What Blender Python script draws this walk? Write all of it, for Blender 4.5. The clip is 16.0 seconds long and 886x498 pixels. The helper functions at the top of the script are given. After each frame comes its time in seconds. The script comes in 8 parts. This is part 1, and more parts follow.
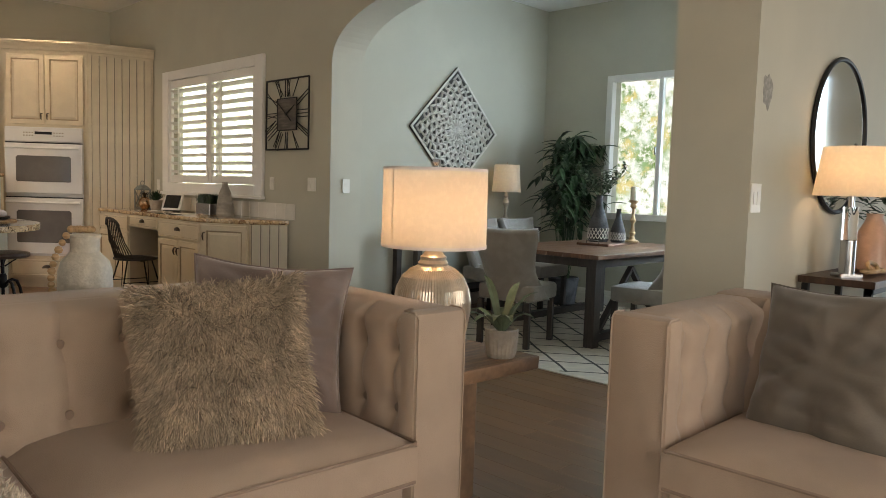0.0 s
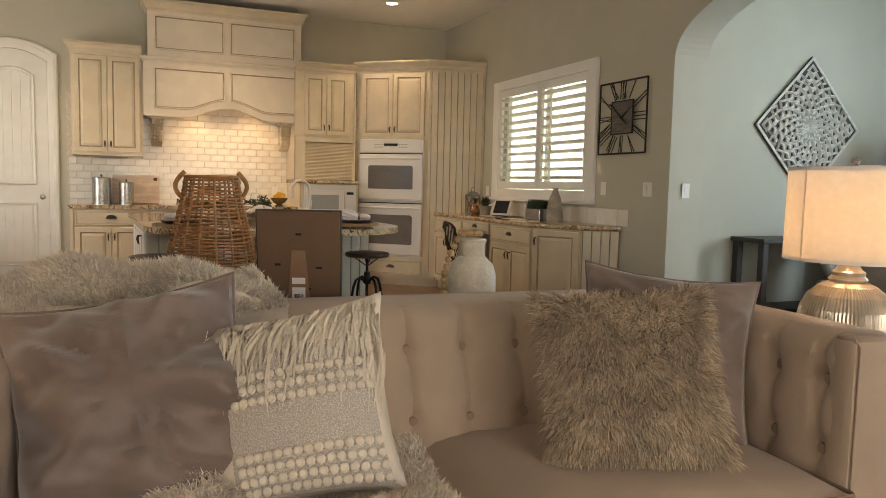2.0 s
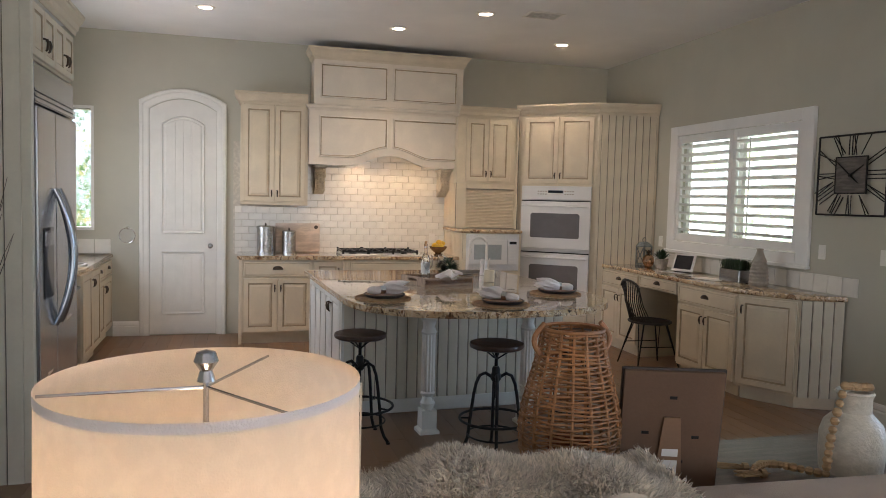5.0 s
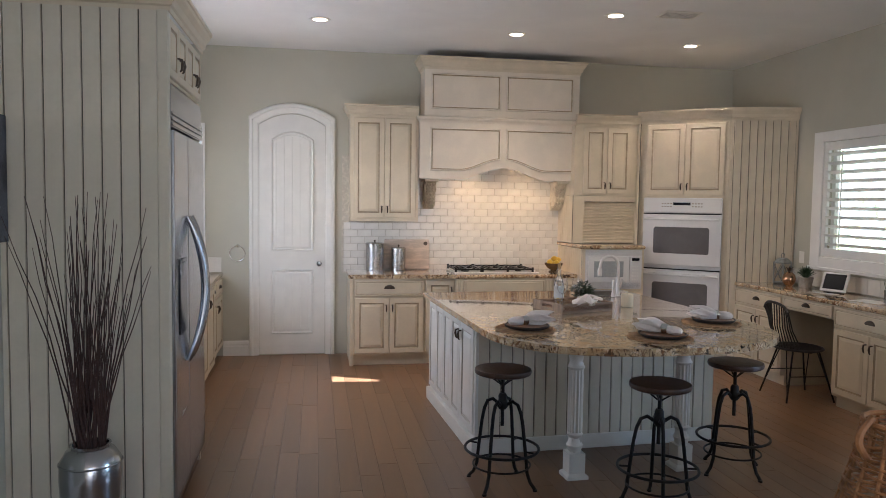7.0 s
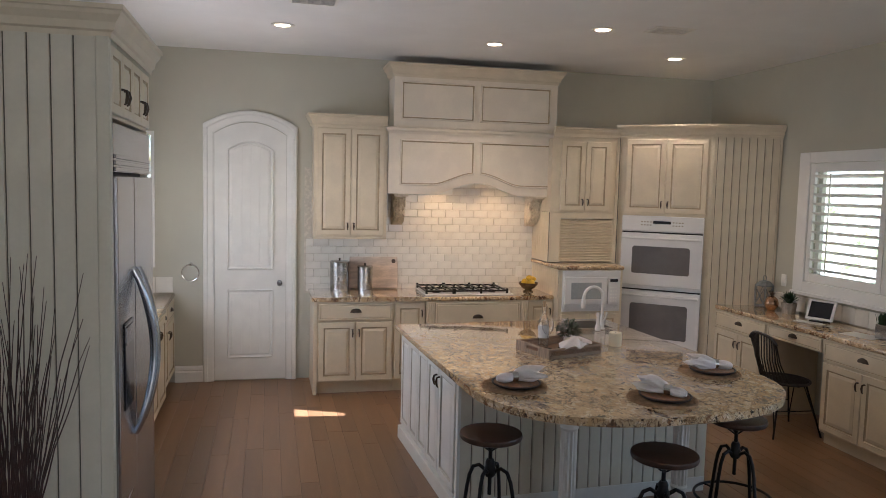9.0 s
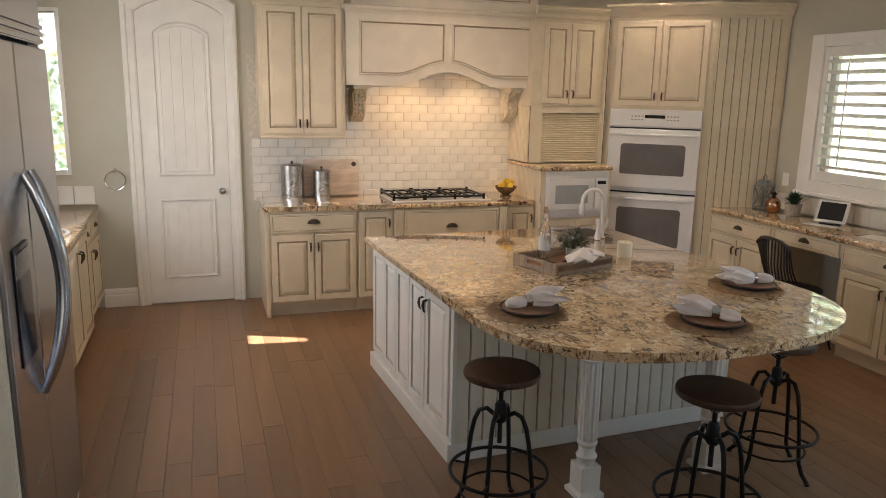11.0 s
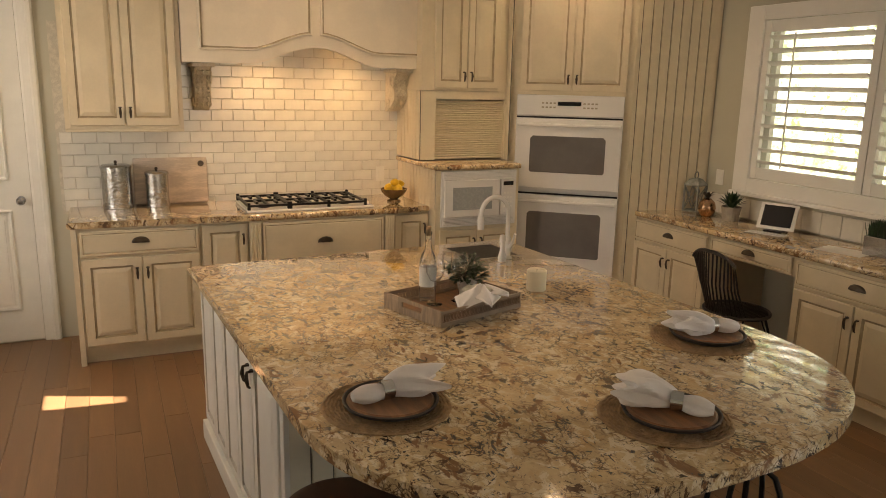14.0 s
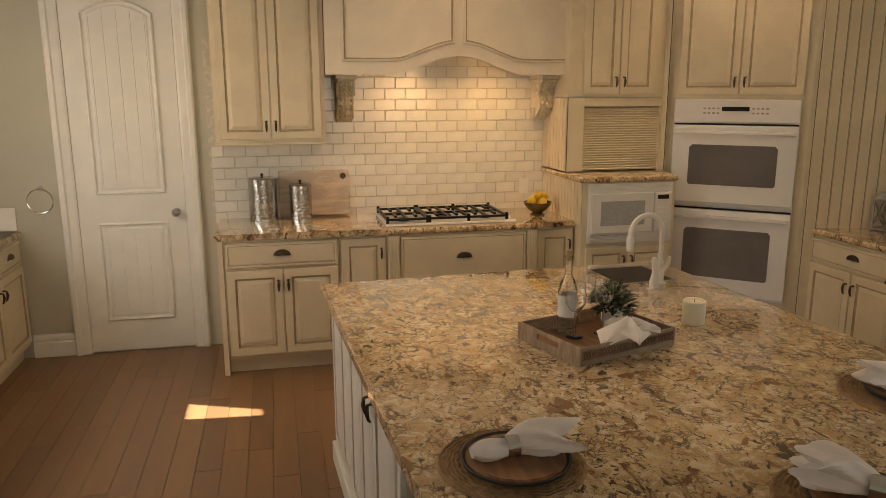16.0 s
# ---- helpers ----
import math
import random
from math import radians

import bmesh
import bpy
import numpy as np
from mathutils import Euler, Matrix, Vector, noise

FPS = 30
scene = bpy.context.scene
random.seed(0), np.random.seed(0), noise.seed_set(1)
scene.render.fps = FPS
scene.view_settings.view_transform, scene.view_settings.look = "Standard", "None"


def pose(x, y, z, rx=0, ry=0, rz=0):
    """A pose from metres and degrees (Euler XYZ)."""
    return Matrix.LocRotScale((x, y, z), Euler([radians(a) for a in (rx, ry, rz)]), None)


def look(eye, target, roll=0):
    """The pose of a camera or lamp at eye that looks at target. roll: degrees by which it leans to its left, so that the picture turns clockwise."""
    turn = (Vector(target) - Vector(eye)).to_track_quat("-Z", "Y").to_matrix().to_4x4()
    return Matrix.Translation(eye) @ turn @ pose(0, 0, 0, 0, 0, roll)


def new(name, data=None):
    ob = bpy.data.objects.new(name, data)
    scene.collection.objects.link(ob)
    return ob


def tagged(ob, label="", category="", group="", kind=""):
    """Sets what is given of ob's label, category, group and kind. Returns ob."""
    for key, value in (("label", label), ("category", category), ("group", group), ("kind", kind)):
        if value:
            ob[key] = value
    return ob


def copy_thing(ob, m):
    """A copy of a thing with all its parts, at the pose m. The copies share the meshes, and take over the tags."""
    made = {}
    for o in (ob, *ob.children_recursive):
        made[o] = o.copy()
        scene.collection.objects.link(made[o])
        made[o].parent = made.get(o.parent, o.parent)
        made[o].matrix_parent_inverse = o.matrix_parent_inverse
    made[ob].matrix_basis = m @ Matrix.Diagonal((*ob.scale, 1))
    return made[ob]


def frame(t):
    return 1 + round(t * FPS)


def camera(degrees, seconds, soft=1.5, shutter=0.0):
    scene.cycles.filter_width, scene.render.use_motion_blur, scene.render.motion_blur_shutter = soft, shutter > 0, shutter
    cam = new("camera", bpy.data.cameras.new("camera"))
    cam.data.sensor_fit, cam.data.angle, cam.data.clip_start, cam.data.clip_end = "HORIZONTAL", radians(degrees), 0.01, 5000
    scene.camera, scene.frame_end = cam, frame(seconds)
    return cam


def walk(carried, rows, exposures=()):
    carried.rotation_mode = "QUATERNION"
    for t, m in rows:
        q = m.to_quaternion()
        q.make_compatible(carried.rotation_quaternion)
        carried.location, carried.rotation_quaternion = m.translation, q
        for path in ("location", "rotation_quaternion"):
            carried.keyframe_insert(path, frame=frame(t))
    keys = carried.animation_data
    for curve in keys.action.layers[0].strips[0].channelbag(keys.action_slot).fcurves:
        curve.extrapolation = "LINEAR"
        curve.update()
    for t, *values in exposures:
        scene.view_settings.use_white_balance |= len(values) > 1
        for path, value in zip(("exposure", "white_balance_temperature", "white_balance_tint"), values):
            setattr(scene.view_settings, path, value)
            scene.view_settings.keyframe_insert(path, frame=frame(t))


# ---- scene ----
cam = camera(61.8, 16.0, 0.6)
PATH = [
    (0, (0.054, 0.254, 1.251), (-1.349, 1.67, 1.086), 1.7),
    (0.3, (0.047, 0.227, 1.24), (-1.478, 1.513, 1.087), 2.4),
    (0.5, (0.013, 0.215, 1.238), (-1.565, 1.431, 1.068), 1.6),
    (1, (-0.022, 0.177, 1.236), (-1.684, 1.276, 1.067), 1.5),
    (1.4, (-0.098, 0.138, 1.237), (-1.82, 1.14, 1.068), 1.4),
    (1.5, (-0.102, 0.118, 1.23), (-1.838, 1.097, 1.062), 1.5),
    (2, (-0.258, 0.079, 1.237), (-2.096, 0.848, 1.067), 1.3),
    (2.5, (-0.414, 0.028, 1.291), (-2.343, 0.528, 1.12), 1.3),
    (3, (-0.482, -0.084, 1.366), (-2.462, 0.141, 1.192), 1.4),
    (3.5, (-0.522, -0.251, 1.462), (-2.509, -0.094, 1.294), 1.6),
    (4, (-0.58, -0.394, 1.556), (-2.538, -0.014, 1.4), 1.9),
    (4.2, (-0.647, -0.42, 1.571), (-2.588, 0.036, 1.418), 1.8),
    (6.3, (-1.403, -0.863, 1.642), (-3.319, -0.302, 1.516), 1.3),
    (6.5, (-1.444, -0.888, 1.663), (-3.36, -0.33, 1.536), 1.2),
    (7, (-1.47, -0.902, 1.694), (-3.438, -0.563, 1.57), 0.8),
    (7.5, (-1.517, -0.92, 1.807), (-3.502, -0.712, 1.678), 0.6),
    (8, (-1.636, -0.916, 1.92), (-3.622, -0.708, 1.798), 0.7),
    (8.5, (-1.782, -0.933, 2.018), (-3.754, -0.624, 1.898), 0.9),
    (8.7, (-1.852, -0.948, 2.038), (-3.808, -0.549, 1.919), 1.1),
    (10.8, (-2.802, -1.037, 1.899), (-4.68, -0.442, 1.552), 1.2),
    (11, (-2.874, -0.999, 1.901), (-4.736, -0.398, 1.488), 1.1),
    (11.5, (-3.114, -0.849, 1.901), (-4.966, -0.236, 1.459), 1.0),
    (12, (-3.326, -0.785, 1.876), (-5.176, -0.169, 1.433), 1.1),
    (12.5, (-3.477, -0.712, 1.883), (-5.322, -0.081, 1.439), 1.0),
    (13, (-3.636, -0.521, 1.875), (-5.45, 0.196, 1.435), 1.2),
    (13.5, (-3.792, -0.369, 1.843), (-5.578, 0.416, 1.405), 1.2),
    (14, (-3.98, -0.314, 1.84), (-5.756, 0.497, 1.408), 1.3),
    (14.5, (-4.088, -0.286, 1.847), (-5.864, 0.526, 1.417), 1.3),
    (15, (-4.176, -0.22, 1.84), (-5.954, 0.59, 1.413), 1.3),
    (15.5, (-4.215, -0.171, 1.862), (-6.027, 0.562, 1.44), 1.0),
    (16, (-4.231, -0.166, 1.85), (-6.138, 0.265, 1.431), -0.1),
]
EXPOSE = [(0.0, 2.98, 7500, 16), (1.5, 2.93, 8000, 16), (2.5, 3.18, 7600, 16), (3.5, 2.98, 7800, 16), (4.2, 2.93, 6900, 16), (6.4, 3.00, 5750, 18), (8.7, 2.78, 5850, 18), (10.9, 3.00, 6700, 18), (13.0, 2.95, 7800, 18), (14.5, 2.72, 8800, 18), (16.0, 2.58, 8800, 18)]
walk(cam, [(t, look(eye, target, roll)) for t, eye, target, roll in PATH], EXPOSE)

# ---- the plan, in metres ----
XB = -9.73      # range wall
YW = 4.02       # wall with the shuttered window and the arch
YF = -2.40      # refrigerator wall
XR = -1.50      # mirror wall beyond the arch
XD = -5.35      # dining room's art wall
YD = 7.35       # dining room's window wall
ZC = 3.33       # ceiling
XE, YS = 4.2, -5.2   # far ends of the living room

# ---- light ----
world = bpy.data.worlds.new("sky")
scene.world = world
world.use_nodes = True
wn = world.node_tree.nodes
sky = wn.new("ShaderNodeTexSky")
sky.sky_type, sky.sun_disc = "NISHITA", False
sky.sun_elevation, sky.sun_rotation = radians(43), radians(202)
wn["Background"].inputs[1].default_value = 0.05
world.node_tree.links.new(sky.outputs[0], wn["Background"].inputs[0])

sun = new("sun", bpy.data.lights.new("sun", "SUN"))
sun.data.energy, sun.data.angle, sun.data.color = 5.0, radians(0.5), (1.0, 0.97, 0.93)
sun.matrix_world = look((-9.37 - 0.405 * 8, YF - 0.987 * 8, 2.0 + 8), (-9.37, YF, 2.0))


def area(name, eye, target, sx, sy, watts, color):
    ob = new(name, bpy.data.lights.new(name, "AREA"))
    ob.data.shape, ob.data.size, ob.data.size_y = "RECTANGLE", sx, sy
    ob.data.energy, ob.data.color = watts, color
    ob.matrix_world = look(eye, target)
    return ob


def spot(name, eye, target, watts, color, angle=100, blend=0.8, radius=0.05):
    ob = new(name, bpy.data.lights.new(name, "SPOT"))
    ob.data.energy, ob.data.color, ob.data.shadow_soft_size = watts, color, radius
    ob.data.spot_size, ob.data.spot_blend = radians(angle), blend
    ob.matrix_world = look(eye, target)
    return ob


def bulb(name, at, watts, color, radius=0.04):
    ob = new(name, bpy.data.lights.new(name, "POINT"))
    ob.data.energy, ob.data.color, ob.data.shadow_soft_size = watts, color, radius
    ob.location = at
    return ob


DAY, COOL, SKYBLUE, WARM = (0.88, 0.95, 1.0), (0.78, 0.90, 1.0), (0.52, 0.76, 1.0), (1.0, 0.80, 0.57)
area("daylight_sink_window", (-7.9, YF - 0.10, 1.72), (-7.9, 3, 1.2), 1.35, 1.15, 4.0, DAY)
area("daylight_living_south", (2.4, YS + 0.05, 1.5), (1.0, 3, 1.2), 2.9, 2.4, 10.5, COOL)
area("daylight_hall_end", (1.6, 9.55, 1.5), (-2.5, -2.4, 1.1), 3.0, 2.2, 9.0, SKYBLUE)
area("daylight_dining_window", (-2.62, YD + 0.06, 1.74), (-3.6, 3, 1.0), 1.3, 1.35, 11.0, SKYBLUE)
area("daylight_living_east", (XE - 0.05, 1.5, 1.5), (-9, 1.0, 1.2), 4.0, 2.4, 13.5, (1.0, 0.96, 0.91))
CANS = [(-8.33, -0.87), (-8.50, 1.00), (-8.60, 2.86), (-7.62, 1.64)]
for cx, cy in CANS:
    spot("can_light_lamp", (cx, cy, ZC - 0.03), (cx, cy, 0), 5.4, WARM, 120)
for hy in (0.80, 1.40):
    spot("hood_lamp", (-9.42, hy, 2.10), (-9.50, hy, 0), 1.8, (1.0, 0.66, 0.34), 140, 0.9)
TABLE_LAMPS = [(-1.96, -0.61, 1.20), (-2.00, 2.275, 1.17)]
for p in TABLE_LAMPS:
    bulb("table_lamp_bulb", p, 0.32, (1.0, 0.64, 0.36))
bulb("console_lamp_bulb", (-1.27, 4.87, 1.40), 0.30, (1.0, 0.62, 0.30))
# the sideboard lamp is off; this faint bulb is added to brighten its shade
bulb("sideboard_added_bulb", (-5.12, 6.42, 1.36), 0.07, (1.0, 0.70, 0.40))

# ---- materials ----
def mat(name, color, rough=0.5, metal=0.0, scale=12.0, amount=0.12, bump=0.02, fine=120.0, second=None, coat=0.0, piece=0.0, stretch=(1, 1, 1), trans=0.0, sheen=0.0, mask=(0.45, 0.62)):
    """A surface with variation at two scales: broad patches and fine grain."""
    m = bpy.data.materials.new(name)
    m.use_nodes = True
    nt = m.node_tree
    n, lk = nt.nodes, nt.links
    b = n["Principled BSDF"]
    tc = n.new("ShaderNodeTexCoord")
    mp = n.new("ShaderNodeMapping")
    mp.inputs["Scale"].default_value = stretch
    lk.new(tc.outputs["Object"], mp.inputs[0])
    big = n.new("ShaderNodeTexNoise")
    big.inputs["Scale"].default_value, big.inputs["Detail"].default_value = scale, 6.0
    lk.new(mp.outputs[0], big.inputs[0])
    small = n.new("ShaderNodeTexNoise")
    small.inputs["Scale"].default_value, small.inputs["Detail"].default_value = fine, 3.0
    lk.new(mp.outputs[0], small.inputs[0])
    ramp = n.new("ShaderNodeValToRGB")
    ramp.color_ramp.elements[0].position, ramp.color_ramp.elements[1].position = mask
    two = second or tuple(min(1.0, c * (1 - amount)) for c in color)
    ramp.color_ramp.elements[0].color = (*two, 1)
    ramp.color_ramp.elements[1].color = (*color, 1)
    lk.new(big.outputs["Fac"], ramp.inputs[0])
    hsv = n.new("ShaderNodeHueSaturation")
    lk.new(ramp.outputs[0], hsv.inputs["Color"])
    mr = n.new("ShaderNodeMapRange")
    mr.inputs[3].default_value, mr.inputs[4].default_value = 1 - amount * 0.6, 1 + amount * 0.6
    lk.new(small.outputs["Fac"], mr.inputs[0])
    value = mr.outputs[0]
    if piece:
        oi = n.new("ShaderNodeObjectInfo")
        geo = n.new("ShaderNodeNewGeometry")
        add = n.new("ShaderNodeMath")
        add.operation = "ADD"
        lk.new(oi.outputs["Random"], add.inputs[0])
        lk.new(geo.outputs["Random Per Island"], add.inputs[1])
        fr = n.new("ShaderNodeMath")
        fr.operation = "FRACT"
        lk.new(add.outputs[0], fr.inputs[0])
        pr = n.new("ShaderNodeMapRange")
        pr.inputs[3].default_value, pr.inputs[4].default_value = 1 - piece, 1 + piece
        lk.new(fr.outputs[0], pr.inputs[0])
        mul = n.new("ShaderNodeMath")
        mul.operation = "MULTIPLY"
        lk.new(pr.outputs[0], mul.inputs[0])
        lk.new(value, mul.inputs[1])
        value = mul.outputs[0]
    lk.new(value, hsv.inputs["Value"])
    lk.new(hsv.outputs[0], b.inputs["Base Color"])
    rr = n.new("ShaderNodeMapRange")
    rr.inputs[3].default_value, rr.inputs[4].default_value = max(0.02, rough - 0.08), min(1, rough + 0.08)
    lk.new(big.outputs["Fac"], rr.inputs[0])
    lk.new(rr.outputs[0], b.inputs["Roughness"])
    b.inputs["Metallic"].default_value = metal
    b.inputs["Coat Weight"].default_value = coat
    b.inputs["Coat Roughness"].default_value = 0.08
    b.inputs["Transmission Weight"].default_value = trans
    b.inputs["Sheen Weight"].default_value = sheen
    if bump:
        bp = n.new("ShaderNodeBump")
        bp.inputs["Strength"].default_value, bp.inputs["Distance"].default_value = min(1.0, bump * 10), 0.004
        lk.new(small.outputs["Fac"], bp.inputs["Height"])
        lk.new(bp.outputs[0], b.inputs["Normal"])
    return m


def glow(name, color, strength):
    m = bpy.data.materials.new(name)
    m.use_nodes = True
    b = m.node_tree.nodes["Principled BSDF"]
    b.inputs["Base Color"].default_value = (*color, 1)
    b.inputs["Emission Color"].default_value = (*color, 1)
    b.inputs["Emission Strength"].default_value = strength
    return m


def clear(name, color=(1, 1, 1), rough=0.0, ior=1.45):
    m = bpy.data.materials.new(name)
    m.use_nodes = True
    b = m.node_tree.nodes["Principled BSDF"]
    b.inputs["Base Color"].default_value = (*color, 1)
    b.inputs["Transmission Weight"].default_value = 1.0
    b.inputs["Roughness"].default_value, b.inputs["IOR"].default_value = rough, ior
    return m


def granite_material():
    m = mat("granite", (0.67, 0.485, 0.285), 0.05, 0, 9.0, 0.2, 0.0, 60, coat=0.15)
    nt = m.node_tree
    n, lk = nt.nodes, nt.links
    b = n["Principled BSDF"]
    base = b.inputs["Base Color"].links[0].from_socket
    tc = n.new("ShaderNodeTexCoord")

    def speck(scale, lo, hi, col, stretch, under):
        mp = n.new("ShaderNodeMapping")
        mp.inputs["Scale"].default_value = stretch
        mp.inputs["Rotation"].default_value = (0, 0, 0.6)
        lk.new(tc.outputs["Object"], mp.inputs[0])
        t = n.new("ShaderNodeTexNoise")
        t.inputs["Scale"].default_value, t.inputs["Detail"].default_value, t.inputs["Roughness"].default_value = scale, 5, 0.65
        t.inputs["Distortion"].default_value = 1.3
        lk.new(mp.outputs[0], t.inputs[0])
        r = n.new("ShaderNodeMapRange")
        r.inputs[1].default_value, r.inputs[2].default_value = lo, hi
        lk.new(t.outputs["Fac"], r.inputs[0])
        mx = n.new("ShaderNodeMix")
        mx.data_type = "RGBA"
        lk.new(r.outputs[0], mx.inputs[0])
        lk.new(under, mx.inputs[6])
        mx.inputs[7].default_value = (*col, 1)
        return mx.outputs[2]
    c = speck(4.5, 0.50, 0.60, (0.56, 0.37, 0.19), (1, 1.15, 1), base)
    c = speck(15, 0.50, 0.58, (0.74, 0.60, 0.415), (1, 1.1, 1), c)
    # crystal borders: thin brown cracks, patchy
    wob = n.new("ShaderNodeTexNoise")
    wob.inputs["Scale"].default_value, wob.inputs["Detail"].default_value = 18, 5
    lk.new(tc.outputs["Object"], wob.inputs[0])
    off = n.new("ShaderNodeVectorMath")
    off.operation = "MULTIPLY_ADD"
    off.inputs[1].default_value = (0.07, 0.07, 0.07)
    lk.new(wob.outputs["Color"], off.inputs[0])
    lk.new(tc.outputs["Object"], off.inputs[2])
    for scale, width, lo, hi, col in ((20, 0.085, 0.46, 0.60, (0.24, 0.135, 0.06)), (42, 0.10, 0.51, 0.60, (0.085, 0.045, 0.022))):
        vo = n.new("ShaderNodeTexVoronoi")
        vo.feature = "DISTANCE_TO_EDGE"
        vo.inputs["Scale"].default_value = scale
        lk.new(off.outputs[0], vo.inputs["Vector"])
        e = n.new("ShaderNodeMapRange")
        e.inputs[1].default_value, e.inputs[2].default_value = width, 0.0
        lk.new(vo.outputs["Distance"], e.inputs[0])
        patch = n.new("ShaderNodeTexNoise")
        patch.inputs["Scale"].default_value, patch.inputs["Detail"].default_value = scale * 0.33, 4
        lk.new(tc.outputs["Object"], patch.inputs[0])
        pm = n.new("ShaderNodeMapRange")
        pm.inputs[1].default_value, pm.inputs[2].default_value = lo, hi
        lk.new(patch.outputs["Fac"], pm.inputs[0])
        mu = n.new("ShaderNodeMath")
        mu.operation = "MULTIPLY"
        lk.new(e.outputs[0], mu.inputs[0])
        lk.new(pm.outputs[0], mu.inputs[1])
        mx = n.new("ShaderNodeMix")
        mx.data_type = "RGBA"
        lk.new(mu.outputs[0], mx.inputs[0])
        lk.new(c, mx.inputs[6])
        mx.inputs[7].default_value = (*col, 1)
        c = mx.outputs[2]
    c = speck(8, 0.572, 0.622, (0.24, 0.12, 0.055), (1, 1.5, 1), c)
    c = speck(13, 0.592, 0.622, (0.11, 0.06, 0.032), (1, 1.4, 1), c)
    c = speck(26, 0.60, 0.63, (0.045, 0.028, 0.02), (1, 1.15, 1), c)
    c = speck(75, 0.62, 0.66, (0.08, 0.055, 0.045), (1, 1.0, 1), c)
    lk.new(c, b.inputs["Base Color"])
    b.inputs["IOR"].default_value, b.inputs["Coat Weight"].default_value, b.inputs["Coat Roughness"].default_value = 1.65, 0.5, 0.02
    return m


M_WALL = mat("sage_paint", (0.52, 0.50, 0.41), 0.75, 0, 2.0, 0.05, 0.02, 160)
M_CEIL = mat("ceiling_paint", (0.82, 0.82, 0.80), 0.85, 0, 2.0, 0.04, 0.02, 140)
M_TRIM = mat("white_trim", (0.80, 0.78, 0.72), 0.4, 0, 6.0, 0.04, 0.005, 80)
M_HOOD = mat("antique_white_paint", (0.79, 0.70, 0.575), 0.42, 0, 5.0, 0.06, 0.01, 60, coat=0.15)
M_CREAM = mat("cream_paint", (0.69, 0.59, 0.43), 0.42, 0, 5.0, 0.07, 0.01, 60, coat=0.15)
M_WHITECAB = mat("island_white_paint", (0.74, 0.72, 0.66), 0.35, 0, 5.0, 0.06, 0.01, 60, coat=0.2)
M_GLAZE = mat("brown_glaze", (0.45, 0.35, 0.22), 0.5, 0, 20, 0.2, 0.01, 90)
M_GLAZEWHITE = mat("pale_glaze", (0.54, 0.50, 0.43), 0.5, 0, 20, 0.15, 0.01, 90)
M_BEAD = mat("beadboard_green_grey", (0.66, 0.60, 0.475), 0.45, 0, 4.0, 0.07, 0.01, 50)
M_BEADGAP = mat("beadboard_groove", (0.12, 0.10, 0.07), 0.6, 0, 20, 0.2, 0.0, 50)
M_GRANITE = granite_material()
M_FLOOR = mat("walnut_plank", (0.222, 0.121, 0.062), 0.32, 0, 2.2, 0.15, 0.006, 34, piece=0.17, stretch=(0.5, 5, 5), coat=0.06)
M_GAP = mat("plank_gap", (0.03, 0.017, 0.01), 0.8, 0, 30, 0.3, 0.0)
M_TILE = mat("glazed_tile", (0.78, 0.75, 0.68), 0.18, 0, 8.0, 0.05, 0.0, 20, piece=0.05, coat=0.3)
M_GROUT = mat("grout", (0.62, 0.57, 0.48), 0.9, 0, 30, 0.15, 0.05)
M_STEEL = mat("brushed_steel", (0.46, 0.47, 0.49), 0.24, 1.0, 2.0, 0.04, 0.0, 60, stretch=(1, 1, 8))
M_CHROME = mat("bright_metal", (0.72, 0.72, 0.72), 0.12, 1.0, 8.0, 0.05, 0.0)
M_HAMMERED = mat("hammered_silver", (0.55, 0.54, 0.53), 0.20, 1.0, 30, 0.15, 0.25, 55)
M_BRONZE = mat("dark_bronze", (0.10, 0.075, 0.055), 0.38, 0.9, 20.0, 0.25, 0.01)
M_BLACK = mat("black_iron", (0.022, 0.021, 0.021), 0.45, 0.6, 30.0, 0.3, 0.02)
M_OVEN = mat("appliance_white", (0.76, 0.74, 0.72), 0.2, 0, 4.0, 0.03, 0.0, coat=0.4)
M_OVENGLASS = mat("oven_window_glass", (0.17, 0.155, 0.15), 0.06, 0, 5.0, 0.1, 0.0)
M_SEAT = mat("dark_walnut_seat", (0.07, 0.034, 0.020), 0.38, 0, 6.0, 0.35, 0.02, 60, stretch=(1, 7, 1))
M_PLATE = mat("acacia_wood", (0.33, 0.15, 0.065), 0.38, 0, 5.0, 0.4, 0.02, 50, stretch=(1, 7, 1))
M_NAPKIN = mat("linen_white", (0.78, 0.72, 0.69), 0.9, 0, 10, 0.06, 0.06, 300, sheen=0.2)
M_WICKER = mat("woven_seagrass", (0.42, 0.255, 0.13), 0.8, 0, 30, 0.3, 0.08, 200)
M_RATTAN = mat("rattan_cane", (0.43, 0.20, 0.075), 0.55, 0, 14, 0.35, 0.03, 90)
M_SOFA = mat("taupe_velvet", (0.45, 0.34, 0.255), 0.85, 0, 4.0, 0.10, 0.04, 350, sheen=0.15)
M_PIPING = mat("taupe_piping", (0.32, 0.235, 0.18), 0.9, 0, 9.0, 0.1, 0.03, 300)
M_MAUVE = mat("mauve_velvet", (0.20, 0.145, 0.122), 0.55, 0, 3.0, 0.2, 0.02, 220, sheen=0.5)
M_OLIVE = mat("olive_grey_velvet", (0.155, 0.128, 0.098), 0.6, 0, 5.0, 0.2, 0.02, 220, sheen=0.4)
M_SHAG = mat("grey_brown_shag", (0.56, 0.445, 0.32), 0.7, 0, 9.0, 0.3, 0.0, 60, piece=0.6)
